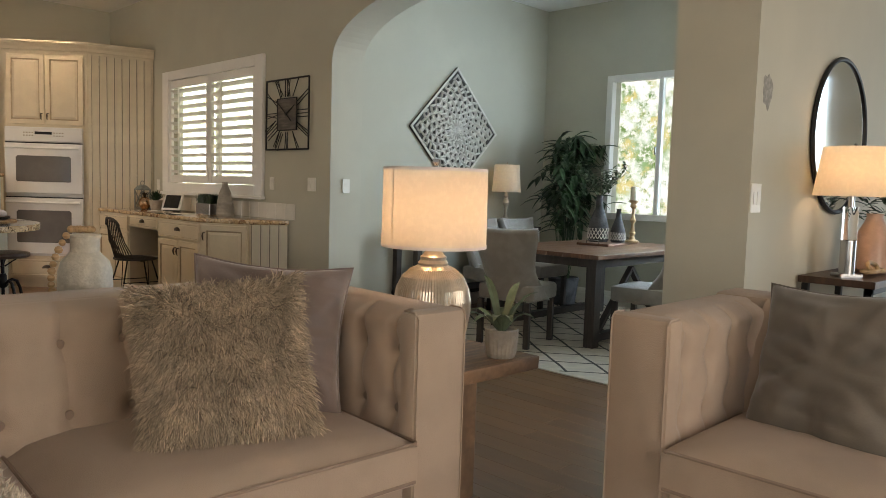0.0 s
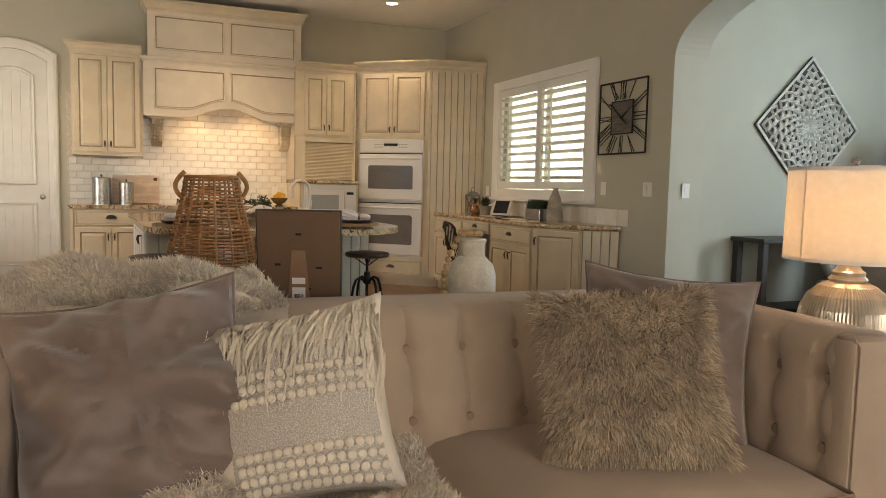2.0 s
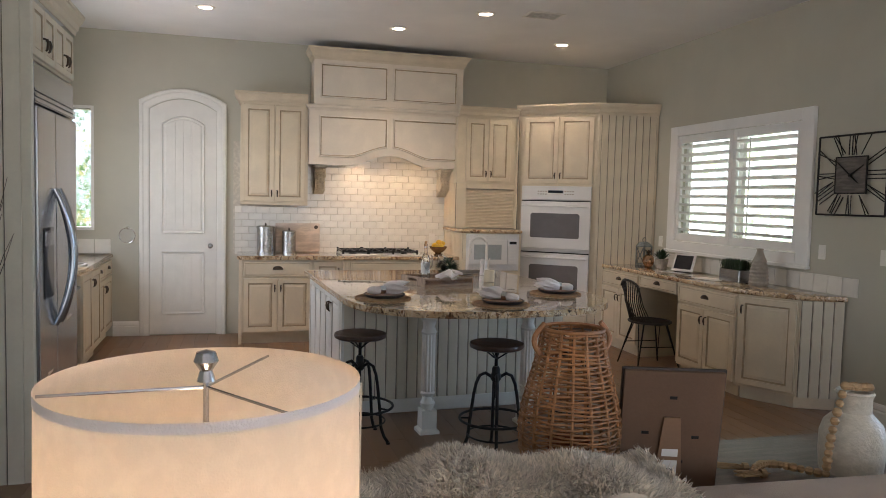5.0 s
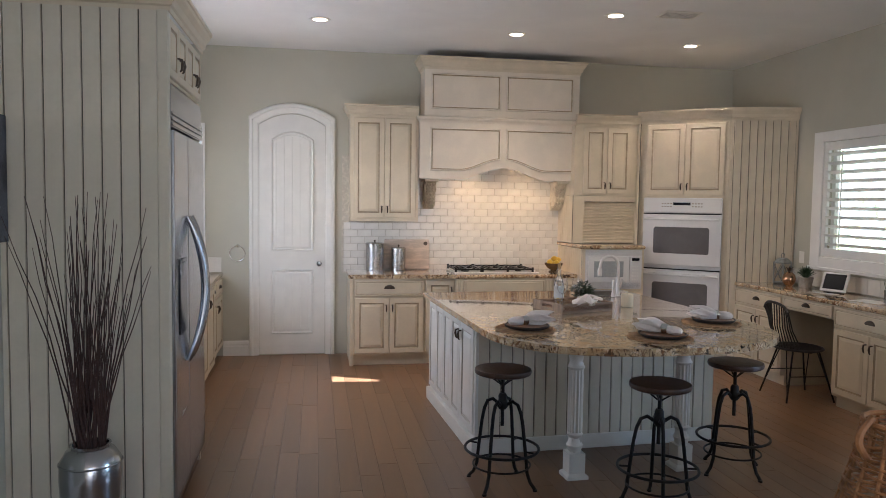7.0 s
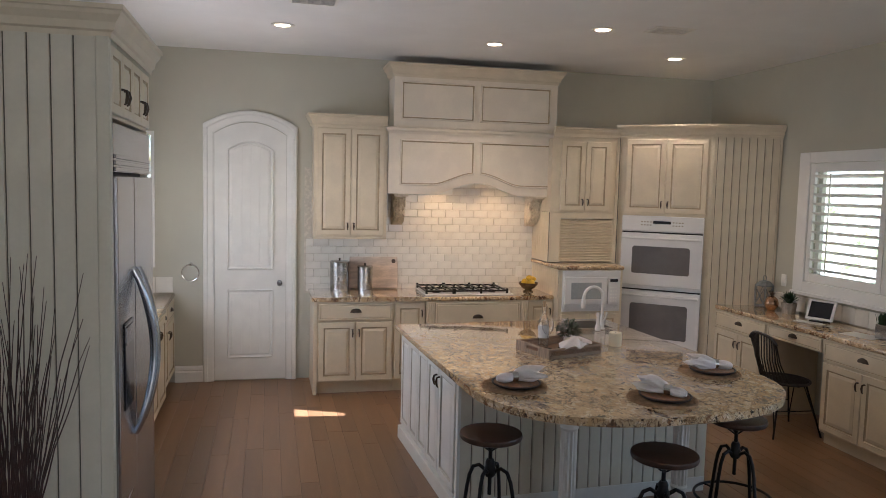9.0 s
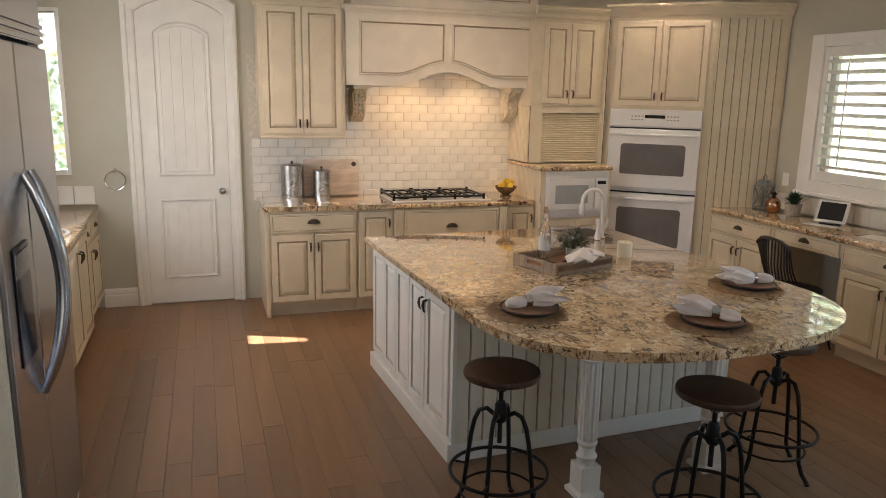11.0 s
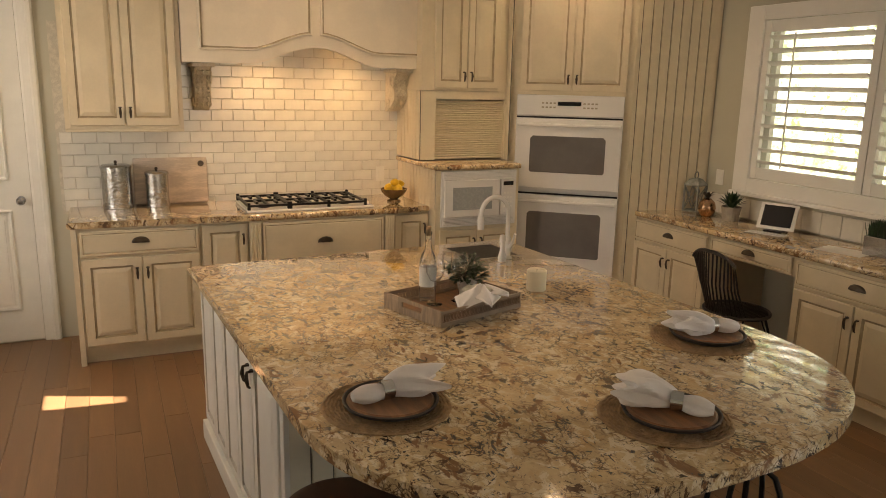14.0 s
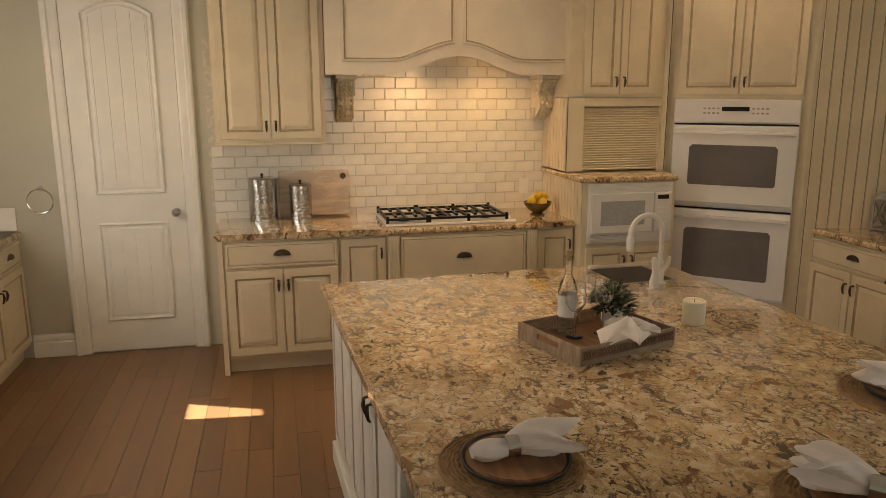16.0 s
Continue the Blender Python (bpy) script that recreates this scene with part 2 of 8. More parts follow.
M_FUR = mat("cream_fur", (0.90, 0.80, 0.67), 0.9, 0, 9.0, 0.2, 0.0, 60, piece=0.25)
M_CREAMKNIT = mat("cream_knit", (0.78, 0.70, 0.585), 0.95, 0, 9, 0.12, 0.08, 250)
M_GREYKNIT = mat("grey_weave", (0.64, 0.58, 0.51), 0.95, 0, 320, 0.35, 0.08, 250)
M_MERC = mat("mercury_ribbed_glass", (0.60, 0.51, 0.40), 0.30, 0.65, 9, 0.25, 0.01, 60)
M_CERAMIC = mat("cream_textured_ceramic", (0.62, 0.57, 0.47), 0.42, 0, 40, 0.12, 0.09, 70)
M_TAN = mat("tan_wood_bead", (0.50, 0.33, 0.17), 0.6, 0, 10, 0.25, 0.02)
M_CARD = mat("tan_cardboard", (0.27, 0.155, 0.09), 0.8, 0, 4, 0.12, 0.02)
M_WICKERBLACK = mat("black_brown_wicker", (0.028, 0.021, 0.017), 0.5, 0, 30, 0.3, 0.04, 150)
M_KRAFT = mat("brown_fibreboard", (0.15, 0.085, 0.05), 0.75, 0, 4, 0.12, 0.02)
M_PAPER = mat("paper_label", (0.78, 0.76, 0.72), 0.8, 0, 8, 0.05, 0.0)
M_INK = mat("black_ink", (0.03, 0.03, 0.03), 0.7, 0, 8, 0.05, 0.0)
M_OAK = mat("rustic_oak_top", (0.27, 0.155, 0.085), 0.55, 0, 5.0, 0.4, 0.03, 45, stretch=(7, 1, 1))
M_CONSOLE = mat("grey_brown_table", (0.20, 0.16, 0.13), 0.4, 0, 5.0, 0.3, 0.02, 45, stretch=(7, 1, 1))
M_TWIG = mat("dark_red_twig", (0.065, 0.030, 0.024), 0.7, 0, 20, 0.3, 0.03)
M_LEAF = mat("dark_green_leaf", (0.035, 0.075, 0.028), 0.45, 0, 8, 0.4, 0.01, 40, piece=0.35)
M_LEAF2 = mat("blue_green_succulent", (0.12, 0.17, 0.10), 0.5, 0, 8, 0.3, 0.01, 40, piece=0.25)
M_SOIL = mat("potting_soil", (0.04, 0.028, 0.02), 0.95, 0, 40, 0.4, 0.1, 150)
M_POT = mat("grey_ribbed_pot", (0.42, 0.37, 0.31), 0.75, 0, 15, 0.2, 0.05, 90)
M_LEMON = mat("lemon_skin", (0.80, 0.50, 0.04), 0.42, 0, 30, 0.12, 0.05, 140)
M_WAX = mat("candle_wax", (0.80, 0.74, 0.58), 0.45, 0, 10, 0.04, 0.0)
M_GLASS = clear("clear_glass")
M_PANE = clear("window_glass", ior=1.02)
M_DARK = mat("dark_screen", (0.012, 0.012, 0.015), 0.12, 0, 6, 0.1, 0.0)
M_DARKWOOD = mat("charcoal_wood", (0.055, 0.042, 0.036), 0.5, 0, 6, 0.3, 0.02, 50, stretch=(6, 1, 1))
M_TABLE = mat("dining_table_wood", (0.19, 0.085, 0.045), 0.4, 0, 6, 0.35, 0.02, 50, stretch=(6, 1, 1))
M_CHAIR = mat("grey_chair_fabric", (0.31, 0.28, 0.25), 0.9, 0, 8, 0.15, 0.05, 300, sheen=0.2)
M_RUG = mat("cream_rug_pile", (0.62, 0.56, 0.46), 0.98, 0, 14, 0.12, 0.1, 260)
M_RUGLINE = mat("rug_dark_line", (0.09, 0.08, 0.07), 0.98, 0, 30, 0.2, 0.1, 260)
M_LACE = mat("carved_white_wood", (0.72, 0.68, 0.62), 0.6, 0, 20, 0.12, 0.03, 90)
M_ARTBACK = mat("dark_panel_back", (0.06, 0.052, 0.045), 0.7, 0, 20, 0.2, 0.02)
M_SLATE = mat("canvas_charcoal", (0.035, 0.033, 0.035), 0.8, 0, 7, 0.5, 0.08, 90, second=(0.10, 0.10, 0.105))
M_SILVERLEAF = mat("canvas_silver_leaf", (0.36, 0.35, 0.34), 0.5, 0.3, 14, 0.4, 0.08, 90, second=(0.16, 0.155, 0.155))
M_MIRROR = mat("mirror_silver", (0.86, 0.87, 0.87), 0.02, 1.0, 2, 0.01, 0.0)
M_SILL = mat("bright_shutter_white", (0.82, 0.81, 0.78), 0.45, 0, 6, 0.03, 0.0)
M_CARVED = mat("antique_carved_plaster", (0.70, 0.62, 0.48), 0.7, 0, 24, 0.35, 0.1, 90, second=(0.63, 0.55, 0.42))


def shade_material():
    m = mat("linen_lamp_shade", (0.80, 0.74, 0.64), 0.9, 0, 40, 0.05, 0.06, 400)
    n, lk = m.node_tree.nodes, m.node_tree.links
    b = n["Principled BSDF"]
    tr = n.new("ShaderNodeBsdfTranslucent")
    lk.new(b.inputs["Base Color"].links[0].from_socket, tr.inputs[0])
    mx = n.new("ShaderNodeMixShader")
    mx.inputs[0].default_value = 0.55
    lk.new(b.outputs[0], mx.inputs[1])
    lk.new(tr.outputs[0], mx.inputs[2])
    lk.new(mx.outputs[0], n["Material Output"].inputs[0])
    return m


M_SHADE = shade_material()
M_CANGLOW = glow("can_light_lens", (1.0, 0.80, 0.55), 3.0)


# ---- builders ----
def thing(name, label, category, m=None, group="", kind=""):
    ob = new(name)
    ob.empty_display_size = 0.05
    ob.matrix_world = m or Matrix()
    return tagged(ob, label, category, group, kind)


def part(name, bm, material, parent=None, label="", kind="", smooth=False):
    me = bpy.data.meshes.new(name)
    bmesh.ops.recalc_face_normals(bm, faces=bm.faces)
    for f in bm.faces:
        f.smooth = smooth
    bm.to_mesh(me)
    bm.free()
    for mt in (material if isinstance(material, (list, tuple)) else [material]):
        me.materials.append(mt)
    if smooth:
        me.set_sharp_from_angle(angle=radians(38))
    ob = new(name, me)
    ob.parent = parent
    return tagged(ob, label, kind=kind)


def solid(name, bm, material, label, category, m=None, group="", kind="", smooth=False):
    ob = part(name, bm, material, None, label, kind, smooth)
    ob.matrix_world = m or Matrix()
    return tagged(ob, category=category, group=group)


def box(x0, x1, y0, y1, z0, z1, bevel=0.0, bm=None, mi=0):
    own = bmesh.new()
    vs = [own.verts.new((x, y, z)) for x in (x0, x1) for y in (y0, y1) for z in (z0, z1)]
    for q in ((0, 1, 3, 2), (4, 6, 7, 5), (0, 4, 5, 1), (2, 3, 7, 6), (0, 2, 6, 4), (1, 5, 7, 3)):
        own.faces.new([vs[i] for i in q])
    if bevel:
        bmesh.ops.bevel(own, geom=own.edges[:], offset=bevel, segments=2, affect="EDGES", profile=0.5)
    return merge(bm, own, mi)


def merge(bm, own, mi=0):
    for f in own.faces:
        f.material_index = mi
    if bm is None:
        return own
    vm = {v: bm.verts.new(v.co) for v in own.verts}
    for f in own.faces:
        try:
            g = bm.faces.new([vm[v] for v in f.verts])
            g.material_index = mi
        except ValueError:
            pass
    own.free()
    return bm


def tube(points, radius, seg=8, bm=None, closed=False, mi=0):
    """A round bar along points; radius may be a list."""
    bm = bm or bmesh.new()
    pts = [Vector(p) for p in points]
    n = len(pts)
    rad = radius if isinstance(radius, (list, tuple)) else [radius] * n
    rings, up = [], None
    for i, p in enumerate(pts):
        a = pts[i - 1] if (i or closed) else p
        c = pts[(i + 1) % n] if (i < n - 1 or closed) else p
        d = (c - a).normalized()
        if up is None:
            up = d.orthogonal().normalized()
        up = (up - d * up.dot(d)).normalized()
        side = d.cross(up)
        rings.append([bm.verts.new(p + (up * math.cos(k * math.tau / seg) + side * math.sin(k * math.tau / seg)) * rad[i]) for k in range(seg)])
    for i in range(n if closed else n - 1):
        r, s = rings[i], rings[(i + 1) % n]
        for k in range(seg):
            f = bm.faces.new((r[k], r[(k + 1) % seg], s[(k + 1) % seg], s[k]))
            f.material_index = mi
    if not closed:
        for r in (rings[0], rings[-1]):
            f = bm.faces.new(r)
            f.material_index = mi
    return bm


def lathe(profile, seg=32, at=(0, 0, 0), bm=None, flute=0.0, flutes=0, mi=0):
    """A turned shape from (radius, height) pairs; flute: depth of ribs round it."""
    bm = bm or bmesh.new()
    rings = []
    for r, z in profile:
        if r <= 1e-5:
            rings.append([bm.verts.new((at[0], at[1], at[2] + z))])
        else:
            rings.append([bm.verts.new((at[0] + math.cos(a) * q, at[1] + math.sin(a) * q, at[2] + z)) for k in range(seg) for a in [k * math.tau / seg] for q in [r * (1 - flute * (0.5 - 0.5 * math.cos(a * flutes)))]])
    for r, s in zip(rings, rings[1:]):
        for k in range(seg):
            j = (k + 1) % seg
            if len(r) > 1 and len(s) > 1:
                f = bm.faces.new((r[k], r[j], s[j], s[k]))
            elif len(r) > 1:
                f = bm.faces.new((r[k], r[j], s[0]))
            elif len(s) > 1:
                f = bm.faces.new((r[0], s[j], s[k]))
            else:
                continue
            f.material_index = mi
    return bm


def inset(poly, d):
    """A counter-clockwise outline drawn in by d."""
    out, n = [], len(poly)
    for i in range(n):
        p0, p1, p2 = Vector(poly[i - 1]), Vector(poly[i]), Vector(poly[(i + 1) % n])
        a, b = (p1 - p0).normalized(), (p2 - p1).normalized()
        na, nb = Vector((-a.y, a.x)), Vector((-b.y, b.x))
        k = 1 + na.dot(nb)
        out.append(p1 + (na + nb) * (d / max(k, 0.25)))
    return out


def slab(poly, profile, y=0.0, bm=None, closed_back=True):
    """Panels: an outline in x and z whose front goes towards -y; profile rows are (inset, depth, material index of the band up to here)."""
    bm = bm or bmesh.new()
    rings, marks = [], []
    first = [bm.verts.new((p[0], y, p[1])) for p in poly]
    rings.append(first)
    marks.append(0)
    for d, h, mi in profile:
        rings.append([bm.verts.new((p[0], y - h, p[1])) for p in (inset(poly, d) if d else [Vector(q) for q in poly])])
        marks.append(mi)
    n = len(poly)
    for r, s, mi in zip(rings, rings[1:], marks[1:]):
        for k in range(n):
            f = bm.faces.new((r[k], r[(k + 1) % n], s[(k + 1) % n], s[k]))
            f.material_index = mi
    bm.faces.new(rings[-1]).material_index = marks[-1] if marks[-1] != 1 else 0
    if closed_back:
        bm.faces.new(first[::-1])
    return bm


def rect(x0, x1, z0, z1):
    return [(x0, z0), (x1, z0), (x1, z1), (x0, z1)]


RAISED = [(0.0, 0.016, 0), (0.004, 0.020, 0), (0.050, 0.020, 0), (0.054, 0.012, 1), (0.064, 0.011, 1), (0.068, 0.013, 0), (0.088, 0.019, 0)]
PLAIN = [(0.0, 0.016, 0), (0.004, 0.020, 0), (0.016, 0.020, 0), (0.020, 0.016, 1), (0.026, 0.019, 0)]


def prism(poly, z0, z1, bevel=0.0, seg=2):
    """An outline in x and y raised from z0 to z1, its edges rounded."""
    bm = bmesh.new()
    bot = [bm.verts.new((p[0], p[1], z0)) for p in poly]
    top = [bm.verts.new((p[0], p[1], z1)) for p in poly]
    n = len(poly)
    bm.faces.new(top)
    bm.faces.new(bot[::-1])
    for k in range(n):
        bm.faces.new((bot[k], bot[(k + 1) % n], top[(k + 1) % n], top[k]))
    if bevel:
        es = [e for e in bm.edges if abs(e.verts[0].co.z - e.verts[1].co.z) < 1e-6]
        bmesh.ops.bevel(bm, geom=es, offset=bevel, segments=seg, affect="EDGES", profile=0.5)
    return bm


def sweep(profile, path, closed=False):
    """Mouldings: a profile of (out, up) pairs carried along a level path whose outer side is to its right."""
    bm = bmesh.new()
    pts = [Vector((p[0], p[1])) for p in path]
    n = len(pts)
    rings = []
    for i in range(n):
        a = (pts[i] - pts[i - 1]).normalized() if (i or closed) else None
        b = (pts[(i + 1) % n] - pts[i]).normalized() if (i < n - 1 or closed) else None
        a, b = a or b, b or a
        na, nb = Vector((a.y, -a.x)), Vector((b.y, -b.x))
        off = (na + nb) / (1 + na.dot(nb))
        rings.append([bm.verts.new((pts[i].x + off.x * o, pts[i].y + off.y * o, u)) for o, u in profile])
    m = len(profile)
    for i in range(n if closed else n - 1):
        r, s = rings[i], rings[(i + 1) % n]
        for k in range(m):
            bm.faces.new((r[k], r[(k + 1) % m], s[(k + 1) % m], s[k]))
    if not closed:
        bm.faces.new(rings[0])
        bm.faces.new(rings[-1][::-1])
    return bm

# ---- the building ----
def wall(name, x0, x1, y0, y1, z0=0.0, z1=ZC, material=None, label="sage green painted plaster wall"):
    return solid(name, box(x0, x1, y0, y1, z0, z1), material or M_WALL, label, "wall", kind="structure")


def wall_with_hole(name, along, a0, a1, f0, f1, holes):
    """A wall along x or y from a0 to a1, between f0 and f1, with rectangular holes (a, b, z0, z1)."""
    bm = bmesh.new()

    def put(p, q, z0, z1):
        if q - p > 1e-4 and z1 - z0 > 1e-4:
            box(*((p, q, f0, f1) if along == "x" else (f0, f1, p, q)), z0, z1, bm=bm)
    at = a0
    for h0, h1, z0, z1 in sorted(holes):
        put(at, h0, 0, ZC)
        put(h0, h1, 0, z0)
        put(h0, h1, z1, ZC)
        at = h1
    put(at, a1, 0, ZC)
    return solid(name, bm, M_WALL, "sage green painted plaster wall", "wall", kind="structure")


WIN = (-8.02, -6.20, 1.22, 2.34)      # shuttered window opening in x and z
SINKWIN = (-2.36, -2.10, 1.20, 2.48)  # slim window by the sink, in y and z
DINWIN = (-4.46, -1.95, 1.00, 2.48)
wall_with_hole("wall_range", "y", YF - 0.2, YW + 0.34, XB - 0.2, XB, [SINKWIN])
# the first hole is an unseen slit, added to let the sun patch in
wall_with_hole("wall_refrigerator", "x", XB, 0.6, YF - 0.2, YF, [(-9.40, -9.11, 1.68, 2.32), (-8.60, -7.20, 1.12, 2.32)])
# unseen wedge added in the slit to taper the sun patch
bm = bmesh.new()
lo_, hi_ = [[bm.verts.new((x, y, z)) for x, z in ((-9.109, 1.70), (-9.109, 2.319), (-9.305, 2.319))] for y in (YF - 0.199, YF - 0.001)]
bm.faces.new(lo_)
bm.faces.new(hi_[::-1])
for k in range(3):
    bm.faces.new((lo_[k], lo_[(k + 1) % 3], hi_[(k + 1) % 3], hi_[k]))
solid("sun_wedge", bm, M_WALL, "unseen sage green wedge trimming the sun through the added slit", "wall", kind="structure")
# unseen overhang, added only to block direct sun at the sink window
solid("eave", box(-9.15, -6.9, YF - 2.0, YF - 0.2, 2.42, 2.52), M_TRIM, "unseen white board keeping the sun off the sink window", "eave", kind="structure")


def arch_wall():
    """The wall with the window, and the wide arch to the dining room."""
    x0, x1, spring, rise = -5.04, -1.95, 2.25, 0.52
    thick = 0.33
    cx, hw = (x0 + x1) / 2, (x1 - x0) / 2
    bm = bmesh.new()
    for p, q, z0, z1 in ((XB - 0.2, WIN[0], 0, ZC), (WIN[0], WIN[1], 0, WIN[2]), (WIN[0], WIN[1], WIN[3], ZC), (WIN[1], x0, 0, ZC), (x1, XR, 0, ZC)):
        box(p, q, YW, YW + (thick if q > x0 - 0.1 else 0.12), z0, z1, bm=bm)
    N = 40
    curve = []
    for k in range(N + 1):
        a = math.pi - math.pi * k / N
        curve.append((cx + hw * math.copysign(abs(math.cos(a)) ** 0.86, math.cos(a)), spring + rise * abs(math.sin(a)) ** 0.86))
    f = [bm.verts.new((x, YW, z)) for x, z in curve]
    b = [bm.verts.new((x, YW + thick, z)) for x, z in curve]
    ft = [bm.verts.new((x, YW, ZC)) for x, z in curve]
    bt = [bm.verts.new((x, YW + thick, ZC)) for x, z in curve]
    for k in range(N):
        bm.faces.new((f[k], f[k + 1], ft[k + 1], ft[k]))
        bm.faces.new((b[k + 1], b[k], bt[k], bt[k + 1]))
        bm.faces.new((f[k + 1], f[k], b[k], b[k + 1]))
    return solid("wall_arch", bm, M_WALL, "sage plaster wall with a wide arched opening", "wall", kind="structure")


arch_wall()
wall("wall_dining_art", XD - 0.2, XD, YW + 0.33, YD + 0.2)
wall_with_hole("wall_dining_window", "x", XD, XR, YD, YD + 0.2, [DINWIN])
wall("wall_mirror", XR - 0.2, XR, YW + 0.33, 9.6)
wall_with_hole("wall_hall_end", "x", XR - 0.2, XE + 0.2, 9.6, 9.8, [(0.0, 3.2, 0.3, 2.7)])
wall_with_hole("wall_living_east", "y", YS, 9.6, XE, XE + 0.2, [(-0.6, 3.6, 0.25, 2.75)])
wall_with_hole("wall_living_south", "x", 0.6, XE, YS - 0.2, YS, [(0.9, 3.9, 0.1, 2.75)])
wall("wall_living_return", 0.6, 0.8, YS, YF)
solid("ceiling", box(0.6, XE + 0.2, YS - 0.2, YF - 0.2, ZC, ZC + 0.2, bm=box(XB - 0.2, XE + 0.2, YF - 0.2, 9.8, ZC, ZC + 0.2)), M_CEIL, "smooth white painted ceiling", "ceiling", kind="structure")
solid("subfloor", box(XB - 0.2, XE + 0.2, YS - 0.2, 9.8, -0.22, -0.012), M_GAP, "dark joints between floor planks", "floor", kind="structure")
solid("ground", box(-120, 120, -120, 120, -0.6, -0.4), mat("garden_soil", (0.10, 0.09, 0.06), 0.95, 0, 1.0, 0.4, 0.05, 20), "garden ground outside the house", "ground", kind="structure")

# baseboards
BASE = [(0, 0), (0.018, 0), (0.018, 0.10), (0.012, 0.115), (0.016, 0.125), (0.012, 0.15), (0.004, 0.165), (0, 0.165)]
for pts in ([(XB, -1.89), (XB, -1.62)], [(-5.64, YW), (-5.04, YW)], [(-1.95, YW), (-1.50, YW)],
            [(XR, YW), (XR, 9.6)], [(XD, YW + 0.33), (XD, YD)], [(XD, YD), (XR - 0.2, YD)], [(0.6, YF), (-5.32, YF)]):
    solid("baseboard", sweep(BASE, pts), M_TRIM, "tall white moulded baseboard along the wall", "baseboard", kind="structure")


# floor planks
def planks():
    rng = random.Random(4)
    W = 0.127
    near, far = [], []
    y = YS
    while y < 9.6:
        x = XB - rng.random() * 1.2
        while x < XE:
            L = rng.choice((0.9, 1.2, 1.5, 1.8))
            a, b = max(x, XB), min(x + L, XE)
            if b - a > 0.05:
                (near if (XB < a < -4.6 and -2.0 < y < 3.4 and b < -3.6) else far).append((a, b, y))
            x += L
        y += W
    return near, far, W


def plank_mesh(L, W):
    bm = bmesh.new()
    g, c = 0.0006, 0.0012
    lo = [bm.verts.new(p) for p in ((g, g, -0.012), (L - g, g, -0.012), (L - g, W - g, -0.012), (g, W - g, -0.012))]
    mid = [bm.verts.new(p) for p in ((g, g, -c), (L - g, g, -c), (L - g, W - g, -c), (g, W - g, -c))]
    hi = [bm.verts.new(p) for p in ((g + c, g + c, 0), (L - g - c, g + c, 0), (L - g - c, W - g - c, 0), (g + c, W - g - c, 0))]
    for r, s in ((lo, mid), (mid, hi)):
        for k in range(4):
            bm.faces.new((r[k], r[(k + 1) % 4], s[(k + 1) % 4], s[k]))
    bm.faces.new(hi)
    return bm


# the garden outside the windows, as a plain glowing distance: its daylight is emission
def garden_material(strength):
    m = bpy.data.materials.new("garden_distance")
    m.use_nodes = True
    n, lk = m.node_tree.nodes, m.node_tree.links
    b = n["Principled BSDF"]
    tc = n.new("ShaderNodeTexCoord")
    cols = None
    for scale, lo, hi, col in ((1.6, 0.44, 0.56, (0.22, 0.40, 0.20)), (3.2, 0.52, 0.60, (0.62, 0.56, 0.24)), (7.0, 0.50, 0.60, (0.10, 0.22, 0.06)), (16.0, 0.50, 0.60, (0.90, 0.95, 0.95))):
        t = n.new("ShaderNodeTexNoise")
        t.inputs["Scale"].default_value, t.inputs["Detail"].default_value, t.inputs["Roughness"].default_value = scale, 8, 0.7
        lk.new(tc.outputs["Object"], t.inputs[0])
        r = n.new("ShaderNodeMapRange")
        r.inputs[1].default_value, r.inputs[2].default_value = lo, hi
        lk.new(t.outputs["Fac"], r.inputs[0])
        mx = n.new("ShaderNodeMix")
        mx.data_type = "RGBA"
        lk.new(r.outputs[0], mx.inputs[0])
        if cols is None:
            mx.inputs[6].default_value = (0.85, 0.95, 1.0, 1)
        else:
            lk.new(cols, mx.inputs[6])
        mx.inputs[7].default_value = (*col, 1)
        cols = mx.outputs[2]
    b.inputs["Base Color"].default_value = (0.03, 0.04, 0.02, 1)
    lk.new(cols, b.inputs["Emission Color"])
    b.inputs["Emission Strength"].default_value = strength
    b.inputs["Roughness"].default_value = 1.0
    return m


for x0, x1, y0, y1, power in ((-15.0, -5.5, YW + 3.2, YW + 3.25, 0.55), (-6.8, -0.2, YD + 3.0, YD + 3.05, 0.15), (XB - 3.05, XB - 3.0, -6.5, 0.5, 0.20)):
    bd_ = solid("backdrop", box(x0, x1, y0, y1, -0.4, 4.2), garden_material(power), "glowing garden foliage backdrop seen through the window", "backdrop", kind="structure")

